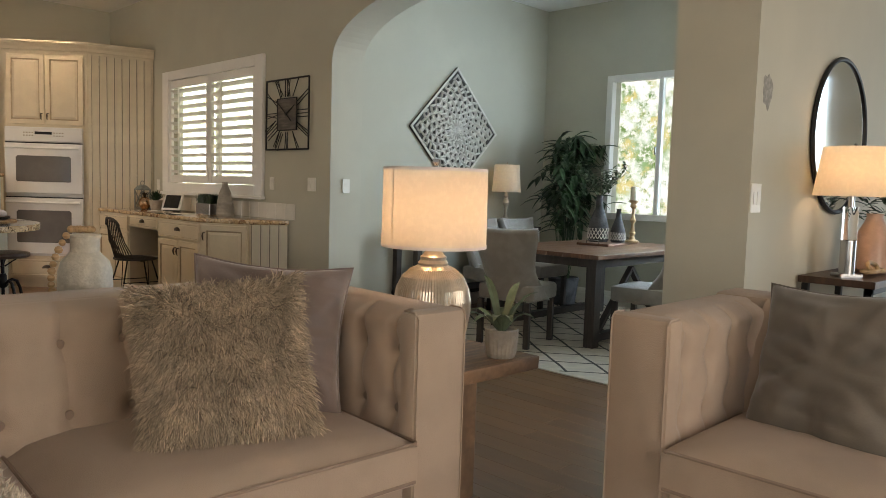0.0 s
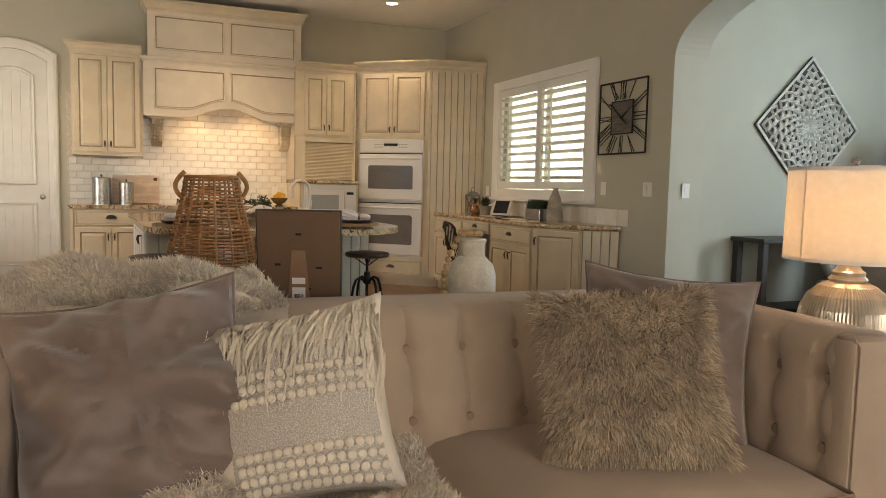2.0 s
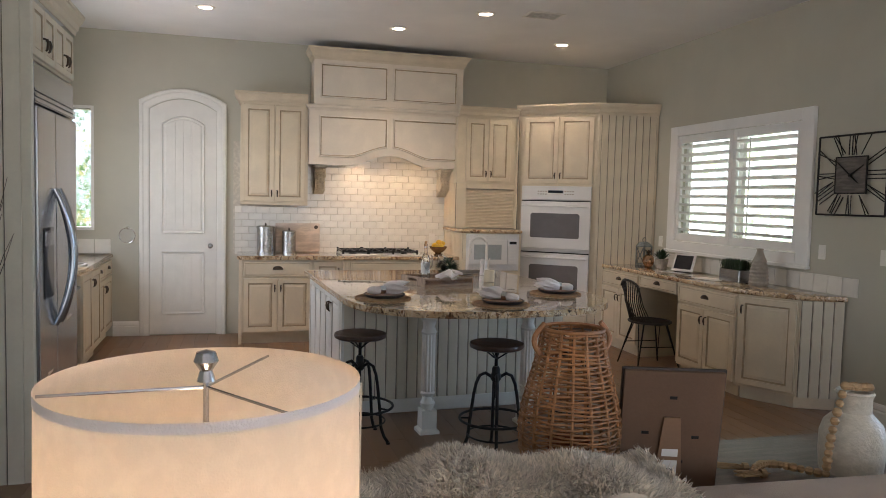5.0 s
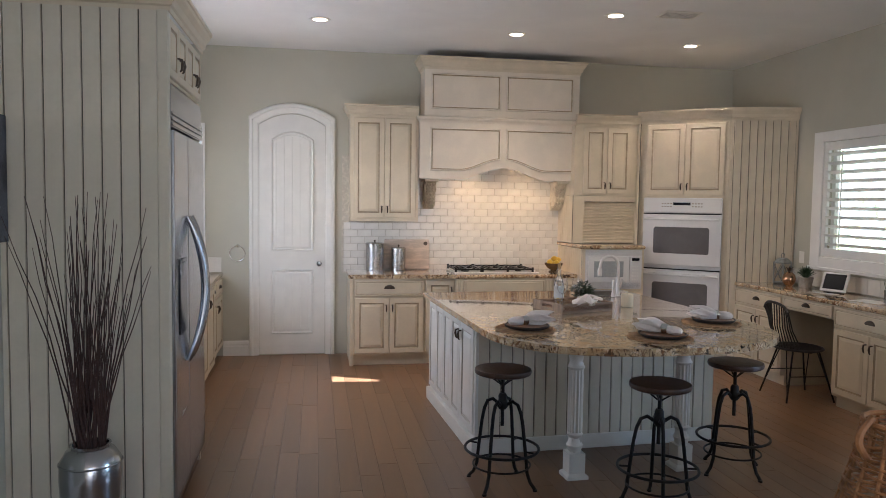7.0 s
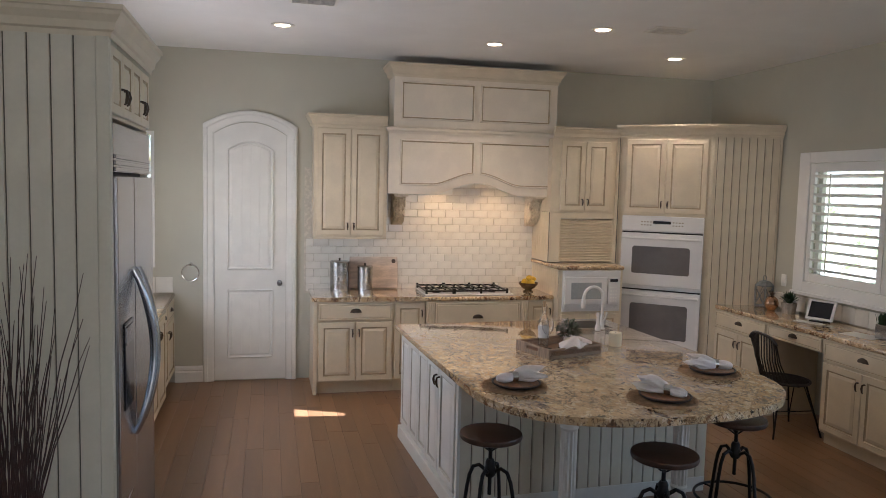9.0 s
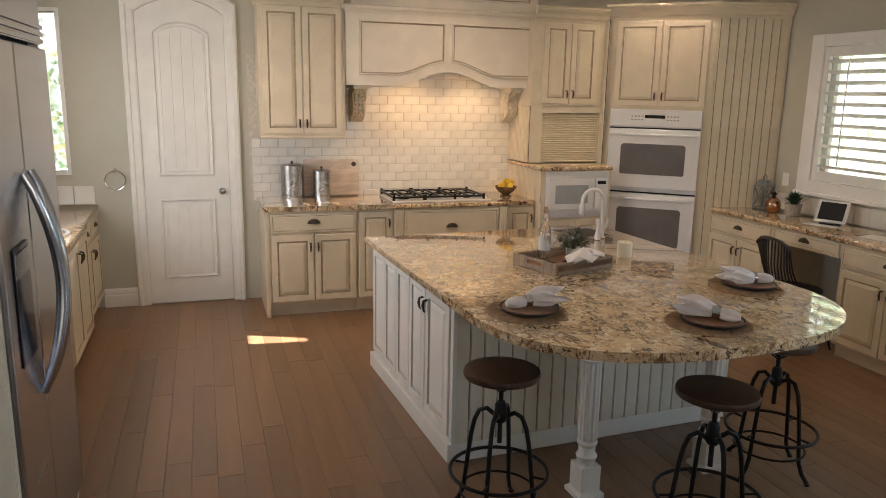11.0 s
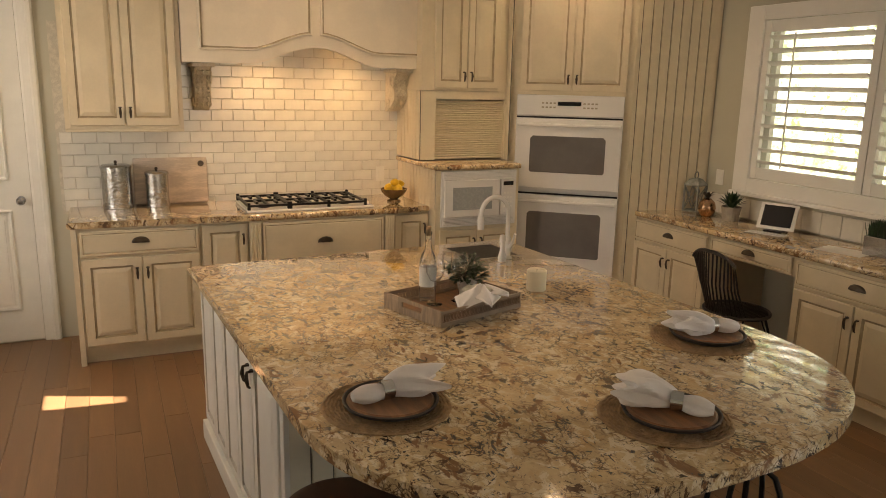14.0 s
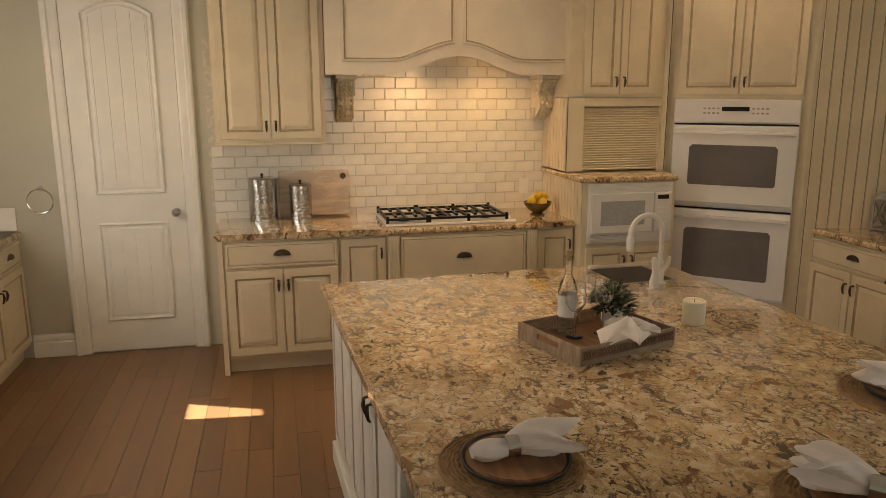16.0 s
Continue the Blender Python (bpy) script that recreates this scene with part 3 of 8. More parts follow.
# ---- kitchen: joinery ----
def pull(parent, x, z, y, kind="cup"):
    """A dark bronze cup pull, or a small upright drop handle."""
    if kind == "cup":
        bm = bmesh.new()
        own = lathe([(0.0, 0.0), (0.027, 0.002), (0.046, 0.009), (0.054, 0.022)], 24)
        for v in own.verts:
            v.co = Vector((v.co.x, -v.co.z, v.co.y * 0.62))
        own.faces.ensure_lookup_table()
        bmesh.ops.delete(own, geom=[v for v in own.verts if v.co.z < -0.006], context="VERTS")
        for v in own.verts:
            v.co += Vector((x, y - 0.001, z))
        for v in own.verts:
            v.co.y = y - (0.024 - (y - v.co.y))
        merge(bm, own)
        box(x - 0.055, x + 0.055, y - 0.003, y, z - 0.006, z + 0.004, 0.001, bm)
    else:
        bm = tube([(x, y, z + 0.03), (x, y - 0.022, z + 0.026), (x, y - 0.026, z), (x, y - 0.020, z - 0.030), (x, y - 0.012, z - 0.038)], [0.006, 0.006, 0.009, 0.006, 0.004], 8)
        lathe([(0, -0.004), (0.010, -0.004), (0.010, 0.004), (0, 0.004)], 10, (x, y - 0.003, z + 0.03), bm)
    return part("handle", bm, M_BRONZE, parent, "dark bronze handle", smooth=True)


def cab_door(parent, x0, x1, z0, z1, y, handle=None, profile=RAISED, name="door", material=None):
    ob = part(name, slab(rect(x0, x1, z0, z1), profile, y), [material or M_CREAM, M_GLAZE if material is not M_WHITECAB else M_GLAZEWHITE], parent)
    if handle == "r":
        pull(ob, x1 - 0.028, z0 + (0.09 if z0 > 1.2 else (z1 - z0) - 0.10), y - 0.020, "drop")
    elif handle == "l":
        pull(ob, x0 + 0.028, z0 + (0.09 if z0 > 1.2 else (z1 - z0) - 0.10), y - 0.020, "drop")
    elif handle == "cup":
        pull(ob, (x0 + x1) / 2, (z0 + z1) / 2, y - 0.018, "cup")
    return ob


def bead(parent, x0, x1, z0, z1, y, pitch=0.075, material=None, place=None):
    """Beadboard: separate upright boards over a dark backing, facing -y."""
    host = part("beadboard", box(x0, x1, y, y + 0.006, z0, z1), M_BEADGAP, parent)
    if place:
        host.matrix_basis = place
    n = max(1, round((x1 - x0) / pitch))
    w = (x1 - x0) / n
    data = None
    for k in range(n):
        if data is None:
            bm = bmesh.new()
            a, b, e = 0.0022, w - 0.0022, 0.003
            back = [bm.verts.new((q, 0, z)) for q, z in ((a, z0), (b, z0), (b, z1), (a, z1))]
            fr = [bm.verts.new((q, -0.008, z)) for q, z in ((a + e, z0), (b - e, z0), (b - e, z1), (a + e, z1))]
            for i in range(4):
                bm.faces.new((back[i], back[(i + 1) % 4], fr[(i + 1) % 4], fr[i]))
            bm.faces.new(fr)
            ob = part("board", bm, material or M_BEAD, host)
            data = ob.data
        else:
            ob = new("board", data)
            ob.parent = host
        ob.location = (x0 + k * w, y - 0.0005, 0)
    return host


def flutes(parent, x0, x1, z0, z1, y, n=4, material=None):
    bm = box(x0, x1, y, y + 0.02, z0, z1)
    w = (x1 - x0) / n
    for k in range(n):
        tube([(x0 + (k + 0.5) * w, y + 0.002, z0 + 0.02), (x0 + (k + 0.5) * w, y + 0.002, z1 - 0.02)], w * 0.36, 8, bm)
    return part("fluted_pilaster", bm, material or M_CREAM, parent)


CROWN = [(0, 0), (0.006, 0), (0.010, 0.022), (0.022, 0.030), (0.030, 0.060), (0.052, 0.088), (0.056, 0.104), (0.066, 0.108), (0.066, 0.126), (0, 0.126)]


def crown(parent, path, z, scale=1.0, label="moulded cream crown"):
    return part("crown", sweep([(o * scale, z + u * scale) for o, u in CROWN], path), M_CREAM, parent, label)


RANGE = lambda y, x=XB: pose(x, y, 0, 0, 0, 90)     # local x runs along the range wall, -y into the room


def base_unit(name, label, m, w, depth, drawers=(), doors=2, group="kitchen base cabinets", material=None, side=None):
    t = thing(name, label, "cabinet", m, group)
    f = -depth
    part("body", box(0, w, f, -0.004, 0.10, 0.872), material or M_CREAM, t)
    part("toe_kick", box(0.0, w, f + 0.05, -0.01, 0.0, 0.10), material or M_CREAM, t)
    zt = 0.862
    if drawers:
        dw = w / len(drawers)
        for k, d in enumerate(drawers):
            cab_door(t, k * dw + 0.012, (k + 1) * dw - 0.012, zt - 0.165, zt - 0.01, f, d, PLAIN, "drawer", material)
        zt -= 0.175
    if doors:
        dw = (w - 0.016) / doors
        for k in range(doors):
            cab_door(t, 0.008 + k * dw + 0.004, 0.008 + (k + 1) * dw - 0.004, 0.125, zt - 0.008, f, ("r" if k % 2 == 0 else "l"), RAISED, "door", material)
    return t


# range wall, base cabinets
b1 = base_unit("base_cabinet", "cream glazed base cabinet with one drawer, two doors", RANGE(-0.52), 0.74, 0.655, ("cup",), 2)
part("end_panel", box(-0.035, -0.002, -0.67, -0.004, 0.0, 0.872), M_CREAM, b1)
b2 = base_unit("base_cabinet", "narrow cream glazed base cabinet with one door", RANGE(0.222), 0.318, 0.655, (), 1)
rc = thing("range_cabinet", "cream cabinet with wide drawer below the cooktop", "cabinet", RANGE(0.542), "kitchen base cabinets")
part("body", box(0, 1.05, -0.69, -0.004, 0.10, 0.872), M_CREAM, rc)
part("toe_kick", box(0, 1.05, -0.64, -0.01, 0, 0.10), M_CREAM, rc)
flutes(rc, 0.005, 0.075, 0.10, 0.865, -0.715)
flutes(rc, 0.975, 1.045, 0.10, 0.865, -0.715)
cab_door(rc, 0.085, 0.965, 0.56, 0.855, -0.692, "cup", PLAIN, "drawer")
cab_door(rc, 0.085, 0.965, 0.125, 0.545, -0.692, None, PLAIN, "drawer")
b3 = base_unit("base_cabinet", "narrow cream glazed base cabinet with one door", RANGE(1.595), 0.285, 0.655, (), 1)
RC = 0.95       # top of the range counter
for t in (b1, b2, rc, b3):
    t.scale = (1, 1, (RC - 0.042) / 0.872)


def granite_top(name, label, poly, z0=0.873, z1=0.915, bev=0.016, m=None):
    return solid(name, prism(poly, z0, z1, bev, 3), M_GRANITE, label, "countertop", m, smooth=True)


granite_top("countertop", "speckled beige brown granite countertop along range wall",
            [(XB + 0.012, -0.575), (-9.045, -0.575), (-9.045, 0.50), (-9.01, 0.54), (-9.01, 1.60), (-9.045, 1.64), (-9.045, 1.878), (XB + 0.012, 1.878)], RC - 0.042, RC)

# upper cabinet by the pantry door
u1 = thing("wall_cabinet", "cream glazed wall cabinet with two tall doors", "cabinet", RANGE(-0.545), "kitchen wall cabinets")
part("body", box(0, 0.73, -0.33, -0.004, 1.510, 2.60), M_CREAM, u1)
cab_door(u1, 0.03, 0.362, 1.530, 2.585, -0.33, "r")
cab_door(u1, 0.368, 0.70, 1.530, 2.585, -0.33, "l")
part("light_rail", box(0.0, 0.73, -0.345, -0.02, 1.490, 1.510, 0.004), M_CREAM, u1)
crown(u1, [(0, 0), (0, -0.33), (0.72, -0.33)], 2.595)

# range hood
HY0, HW = 0.19, 1.83
hood = thing("range_hood", "cream wooden mantel range hood with arched front", "range hood", RANGE(HY0))
HF = -0.385
part("chimney_box", box(0.05, HW - 0.05, HF + 0.035, -0.004, 2.62, 3.14), M_HOOD, hood)
crown(hood, [(0.05, 0), (0.05, HF + 0.035), (HW - 0.05, HF + 0.035), (HW - 0.05, 0)], 3.12, 1.05)
MOULD = [(0.0, 0.008, 0), (0.006, 0.016, 0), (0.014, 0.016, 0), (0.020, 0.006, 1), (0.026, 0.004, 1), (0.030, 0.004, 0)]
for a, b in ((0.12, 0.885), (0.945, 1.71)):
    part("raised_panel", slab(rect(a, b, 2.70, 3.08), MOULD, HF + 0.036), [M_HOOD, M_GLAZE], hood)


def hood_curve(x, lift=0.0):
    """The lower edge of the mantel: level ends, a low arch between."""
    u = (x - 0.92) / 0.46
    if abs(u) >= 1:
        return 1.955 + lift
    return 1.955 + lift + 0.125 * (0.5 + 0.5 * math.cos(math.pi * u)) ** 0.8


bm = bmesh.new()
xs = [HW * k / 60 for k in range(61)]
fr_lo = [bm.verts.new((x, HF, hood_curve(x))) for x in xs]
fr_hi = [bm.verts.new((x, HF, 2.56)) for x in xs]
bk_lo = [bm.verts.new((x, HF + 0.03, hood_curve(x))) for x in xs]
bk_hi = [bm.verts.new((x, HF + 0.03, 2.56)) for x in xs]
for k in range(60):
    bm.faces.new((fr_lo[k], fr_lo[k + 1], fr_hi[k + 1], fr_hi[k]))
    bm.faces.new((bk_lo[k + 1], bk_lo[k], bk_hi[k], bk_hi[k + 1]))
    bm.faces.new((fr_lo[k + 1], fr_lo[k], bk_lo[k], bk_lo[k + 1]))
part("mantel_front", bm, M_HOOD, hood)
for x0 in (0.0, HW - 0.03):
    part("mantel_side", box(x0, x0 + 0.03, HF + 0.031, -0.004, 1.955, 2.56), M_HOOD, hood)
part("soffit", box(0.03, HW - 0.03, HF + 0.031, -0.004, 2.14, 2.16), M_STEEL, hood, "steel hood liner")
part("ledge", sweep([(0, 2.555), (0.008, 2.555), (0.014, 2.575), (0.030, 2.590), (0.034, 2.610), (0, 2.625)], [(0, 0), (0, HF), (HW, HF), (HW, 0)]), M_HOOD, hood)
part("ledge_top", box(0.001, HW - 0.001, HF + 0.001, -0.004, 2.56, 2.618), M_HOOD, hood)
for a, b in ((0.11, 0.885), (0.945, 1.72)):
    n = 14
    low = [(a + (b - a) * k / n, hood_curve(a + (b - a) * k / n, 0.085)) for k in range(n + 1)]
    part("raised_panel", slab(low + [(b, 2.50), (a, 2.50)], MOULD, HF + 0.001), [M_HOOD, M_GLAZE], hood)


def corbel(y):
    t = thing("corbel", "carved antique cream scroll corbel under the hood", "corbel", pose(XB + 0.014, y, 1.955, 0, 0, 90), "hood corbels")
    part("cap", box(-0.075, 0.075, -0.30, 0, -0.028, 0.0, 0.005), M_CARVED, t)
    prof = []
    for k in range(25):
        u = k / 24
        prof.append((-(0.26 - 0.19 * u ** 1.3 - 0.05 * math.sin(u * math.pi * 2.2)), -0.03 - 0.30 * u))
    bm = bmesh.new()
    L = [bm.verts.new((-0.055, p, z)) for p, z in prof]
    R = [bm.verts.new((0.055, p, z)) for p, z in prof]
    LB = [bm.verts.new((-0.055, 0, z)) for p, z in prof]
    RB = [bm.verts.new((0.055, 0, z)) for p, z in prof]
    for k in range(24):
        bm.faces.new((L[k], L[k + 1], R[k + 1], R[k]))
        bm.faces.new((LB[k], LB[k + 1], L[k + 1], L[k]))
        bm.faces.new((R[k], R[k + 1], RB[k + 1], RB[k]))
    bm.faces.new((L[-1], LB[-1], RB[-1], R[-1]))
    part("bracket", bm, M_CARVED, t)
    bm = bmesh.new()
    for s in (-1, 1):
        for r, cz, cy in ((0.050, -0.10, -0.16), (0.034, -0.27, -0.075)):
            pts = [(s * 0.058, cy + math.cos(a) * r * (1 - a / 16), cz + math.sin(a) * r * (1 - a / 16)) for a in [i * 0.45 for i in range(30)]]
            tube(pts, 0.009, 6, bm)
    for k in range(7):
        p, z = prof[2 + k * 3]
        for s in (-0.028, 0.0, 0.028):
            tube([(s, p + 0.004, z + 0.016), (s * 1.25, p - 0.012, z), (s * 1.4, p + 0.002, z - 0.022)], [0.006, 0.011, 0.004], 6, bm)
    part("scroll_carving", bm, M_CARVED, t, smooth=True)


corbel(0.335)
corbel(1.895 - 0.075)

# tower right of the range: cupboard, tambour and microwave counter
tw = thing("wall_cabinet", "cream glazed wall cabinet above a tambour shutter", "cabinet", RANGE(2.0), "kitchen wall cabinets")
TF = -0.49
part("body", box(-0.12, 0.64, TF, -0.004, 1.80, 2.56), M_CREAM, tw)
cab_door(tw, -0.02, 0.25, 1.82, 2.54, TF, "r")
cab_door(tw, 0.256, 0.53, 1.82, 2.54, TF, "l")
crown(tw, [(-0.11, TF), (0.62, TF)], 2.555)
gar = thing("appliance_garage", "cream appliance garage with closed tambour shutter", "cabinet", RANGE(2.0))
part("body", box(-0.12, 0.0, TF, -0.004, 1.275, 1.797), M_CREAM, gar)
part("jamb", box(0.60, 0.64, TF, -0.004, 1.275, 1.797), M_CREAM, gar)
part("rail", box(0.001, 0.599, TF, -0.05, 1.735, 1.797), M_CREAM, gar)
for k in range(26):
    part("slat", tube([(0.0, TF + 0.03, 1.285 + k * 0.0173), (0.60, TF + 0.03, 1.285 + k * 0.0173)], 0.0086, 6), M_CREAM, gar)
bead(gar, 0, 0.48, 1.275, 1.797, 0, 0.06, M_CREAM, pose(-0.125, -0.004, 0, 0, 0, -90))

mw = thing("microwave_cabinet", "cream cabinet holding the built-in microwave", "cabinet", RANGE(1.885))
MF = -0.785
part("body", box(0.0, 0.70, MF + 0.002, -0.004, 0.10, 1.225), M_CREAM, mw)
part("toe_kick", box(0.0, 0.68, MF + 0.06, -0.01, 0.0, 0.10), M_CREAM, mw)
cab_door(mw, 0.03, 0.34, 0.125, 0.775, MF, "r")
cab_door(mw, 0.346, 0.66, 0.125, 0.775, MF, "l")
bead(mw, 0, 0.765, 0.93, 1.225, 0, 0.06, M_CREAM, pose(-0.001, -0.012, 0, 0, 0, -90))
granite_top("countertop", "raised speckled granite shelf over the microwave",
            [(XB + 0.012, 1.86), (-8.915, 1.86), (-8.915, 2.585), (-9.20, 2.60), (XB + 0.012, 2.60)], 1.228, 1.268, 0.014)

mic = thing("microwave", "white built-in microwave with grey window", "microwave", RANGE(1.90))
part("frame", box(0.02, 0.655, MF - 0.018, MF - 0.001, 0.80, 1.22, 0.004), M_OVEN, mic)
for k in range(5):
    part("vent_slat", box(0.04, 0.635, MF - 0.026, MF - 0.018, 1.165 + k * 0.010, 1.171 + k * 0.010), M_OVEN, mic)
    part("vent_slat", box(0.04, 0.635, MF - 0.026, MF - 0.018, 0.812 + k * 0.010, 0.818 + k * 0.010), M_OVEN, mic)
md = part("door", box(0.04, 0.50, MF - 0.042, MF - 0.018, 0.875, 1.155, 0.006), M_OVEN, mic)
part("window", box(0.105, 0.435, MF - 0.0445, MF - 0.042, 0.93, 1.10, 0.001), mat("grey_microwave_window", (0.38, 0.40, 0.40), 0.15, 0, 60, 0.1, 0.0), md)
part("control_panel", box(0.51, 0.635, MF - 0.040, MF - 0.018, 0.875, 1.155, 0.005), M_OVEN, mic)
part("display", box(0.53, 0.615, MF - 0.043, MF - 0.040, 1.105, 1.135), M_DARK, mic)
for r in range(5):
    for c in range(3):
        part("button", box(0.535 + c * 0.027, 0.553 + c * 0.027, MF - 0.042, MF - 0.040, 0.90 + r * 0.035, 0.914 + r * 0.035), M_PAPER, mic)

# oven tower across the corner
OA = Vector((-9.20, 2.655))
OB = Vector((-8.605, 3.35))
oang = math.degrees(math.atan2(OB.y - OA.y, OB.x - OA.x))
OW = (OB - OA).length
ot = thing("oven_cabinet", "tall cream corner cabinet around a double oven", "cabinet")
part("body", prism([(XB + 0.004, 2.62), (-9.235, 2.62), (OA.x, OA.y), (OB.x, OB.y), (-8.455, YW - 0.004), (XB + 0.004, YW - 0.004)], 0.10, 2.60), M_CREAM, ot)
part("toe_kick", prism([(XB + 0.01, 2.66), (-9.26, 2.66), (-8.67, 3.36), (-8.52, YW - 0.01), (XB + 0.01, YW - 0.01)], 0.0, 0.10), M_CREAM, ot)
crown(ot, [(-9.235, 2.62), (OA.x, OA.y), (OB.x, OB.y), (-8.455, YW - 0.004)], 2.595)
place = pose(OA.x, OA.y, 0, 0, 0, oang)
front = part("upper_front", box(0.02, OW - 0.02, -0.004, 0.0, 1.80, 2.59), M_CREAM, ot)
front.matrix_basis = place
cab_door(front, 0.05, OW / 2 - 0.004, 1.815, 2.575, -0.005, "r")
cab_door(front, OW / 2 + 0.004, OW - 0.05, 1.815, 2.575, -0.005, "l")
low = part("lower_front", box(0.02, OW - 0.02, -0.004, 0.0, 0.12, 0.33), M_CREAM, ot)
low.matrix_basis = place
cab_door(low, 0.06, OW - 0.06, 0.135, 0.315, -0.005, "cup", PLAIN, "drawer")
sp = Vector((-8.455 - OB.x, YW - OB.y))
bead(ot, 0.03, sp.length - 0.03, 0.10, 2.59, -0.008, 0.075, M_CREAM, pose(OB.x, OB.y, 0, 0, 0, math.degrees(math.atan2(sp.y, sp.x))))
bead(ot, 0.0, 0.55, 1.27, 2.59, 0, 0.06, M_CREAM, pose(XB, 2.612, 0, 0, 0, 0))

ov = thing("double_oven", "white double wall oven with dark windows", "oven", place)
a0, a1 = 0.035, OW - 0.055
part("frame", box(a0, a1, -0.016, -0.006, 0.36, 1.785, 0.003), M_OVEN, ov)
cp = part("control_panel", box(a0, a1, -0.045, -0.017, 1.625, 1.785, 0.008), M_OVEN, ov)
part("display", box((a0 + a1) / 2 - 0.09, (a0 + a1) / 2 + 0.09, -0.0475, -0.045, 1.705, 1.735), M_DARK, cp)
for sgn in (-1, 1):
    for r in range(2):
        for c in range(4):
            x = (a0 + a1) / 2 + sgn * (0.115 + c * 0.030)
            part("button", box(x - 0.009, x + 0.009, -0.047, -0.045, 1.685 + r * 0.032, 1.697 + r * 0.032), M_POT, cp)
for z0, z1 in ((1.055, 1.605), (0.38, 1.005)):
    d = part("oven_door", box(a0, a1, -0.05, -0.017, z0, z1, 0.008), M_OVEN, ov)
    hgt = z1 - z0
    part("window", slab([(a0 + 0.13 + 0.0, z0 + 0.13), (a1 - 0.13, z0 + 0.13), (a1 - 0.12, z0 + 0.145), (a1 - 0.12, z1 - 0.155), (a1 - 0.14, z1 - 0.135), (a0 + 0.14, z1 - 0.135), (a0 + 0.12, z1 - 0.155), (a0 + 0.12, z0 + 0.145)], [(0, 0.002, 0), (0.006, 0.003, 0)], -0.0502), M_OVENGLASS, d, "dark glass window")
    part("handle", box(a0 + 0.015, a1 - 0.015, -0.095, -0.070, z1 - 0.062, z1 - 0.036, 0.010), M_OVEN, d)
    for x in (a0 + 0.05, a1 - 0.05):
        part("handle_post", box(x - 0.015, x + 0.015, -0.075, -0.0505, z1 - 0.058, z1 - 0.040, 0.003), M_OVEN, d)
    part("vent_gap", box(a0 + 0.005, a1 - 0.005, -0.040, -0.0165, z1 + 0.003, z1 + 0.014), M_BLACK, d)

# cooktop
ck = thing("cooktop", "white gas cooktop with black cast iron grates", "cooktop", pose(-9.36, 1.00, RC + 0.0005, 0, 0, 90))
part("tray", box(-0.46, 0.46, -0.265, 0.265, 0.0, 0.016, 0.006), M_OVEN, ck)
for bx, by, br in ((-0.32, -0.12, 0.045), (-0.32, 0.13, 0.036), (0.0, 0.0, 0.055), (0.27, -0.12, 0.036), (0.27, 0.13, 0.045)):
    part("burner", lathe([(0, 0.016), (br, 0.016), (br, 0.026), (br * 0.75, 0.028), (br * 0.75, 0.036), (0, 0.038)], 20, (bx, by, 0)), M_BLACK, ck, "black gas burner", smooth=True)
for gx in (-0.305, -0.015, 0.26):
    bm = bmesh.new()
    hw, hd, t = 0.138, 0.235, 0.010
    for q in ((-hw, hw, -hd), (-hw, hw, hd)):
        box(gx + q[0], gx + q[1], q[2] - t, q[2] + t, 0.036, 0.052, 0.002, bm)
    for q in (-hw, 0, hw):
        box(gx + q - t, gx + q + t, -hd, hd, 0.036, 0.052, 0.002, bm)
    box(gx - hw, gx + hw, -t, t, 0.036, 0.052, 0.002, bm)
    for sx in (-1, 1):
        for sy in (-1, 1):
            box(gx + sx * hw - t, gx + sx * hw + t, sy * hd - t, sy * hd + t, 0.016, 0.066, 0.002, bm)
        for sy in (-0.12, 0.12):
            box(gx + sx * 0.07 - t, gx + sx * 0.07 + t, sy - 0.05, sy + 0.05, 0.044, 0.060, 0.002, bm)
    part("grate", bm, M_BLACK, ck, "black cast iron grate")
for k in range(5):
    part("knob", lathe([(0, 0.016), (0.020, 0.016), (0.018, 0.036), (0, 0.038)], 14, (0.425, -0.18 + k * 0.075, 0)), M_OVEN, ck, smooth=True)

# pantry door with arched casing, set in the range wall
DY0, DY1 = -1.51, -0.80


def arched_soft(y0, y1, z0, spring, rise, n=14):
    """An outline with a low arched top."""
    cy, hw = (y0 + y1) / 2, (y1 - y0) / 2
    return [(y0, z0), (y1, z0)] + [(cy + hw * (1 - 2 * k / n), spring + rise * (1 - (1 - 2 * k / n) ** 2)) for k in range(n + 1)]


pd = thing("door_pantry", "closed white arched two-panel pantry door", "door", pose(XB, 0, 0, 0, 0, 90), kind="structure")
outer = arched_soft(DY0 - 0.105, DY1 + 0.105, 0.0, 2.60, 0.145)
inner = arched_soft(DY0, DY1, 0.0, 2.515, 0.125)
bm = bmesh.new()
rings = []
for u, h in ((0.0, 0.0), (0.0, 0.030), (0.12, 0.040), (0.35, 0.040), (0.45, 0.030), (0.85, 0.024), (1.0, 0.018), (1.0, 0.0)):
    rings.append([bm.verts.new((o[0] + (i[0] - o[0]) * u, -h, o[1] + (i[1] - o[1]) * u)) for o, i in zip(outer, inner)])
n = len(outer)
for r, s in zip(rings, rings[1:]):
    for k in range(1, n):
        bm.faces.new((r[k], r[(k + 1) % n], s[(k + 1) % n], s[k]))
part("casing", bm, M_TRIM, pd, "white moulded arched casing")
leaf = part("door_leaf", slab(arched_soft(DY0 + 0.003, DY1 - 0.003, 0.012, 2.51, 0.12), [(0.0, 0.010, 0)], -0.001), M_TRIM, pd)
top = arched_soft(DY0 + 0.125, DY1 - 0.125, 1.145, 2.36, 0.085)
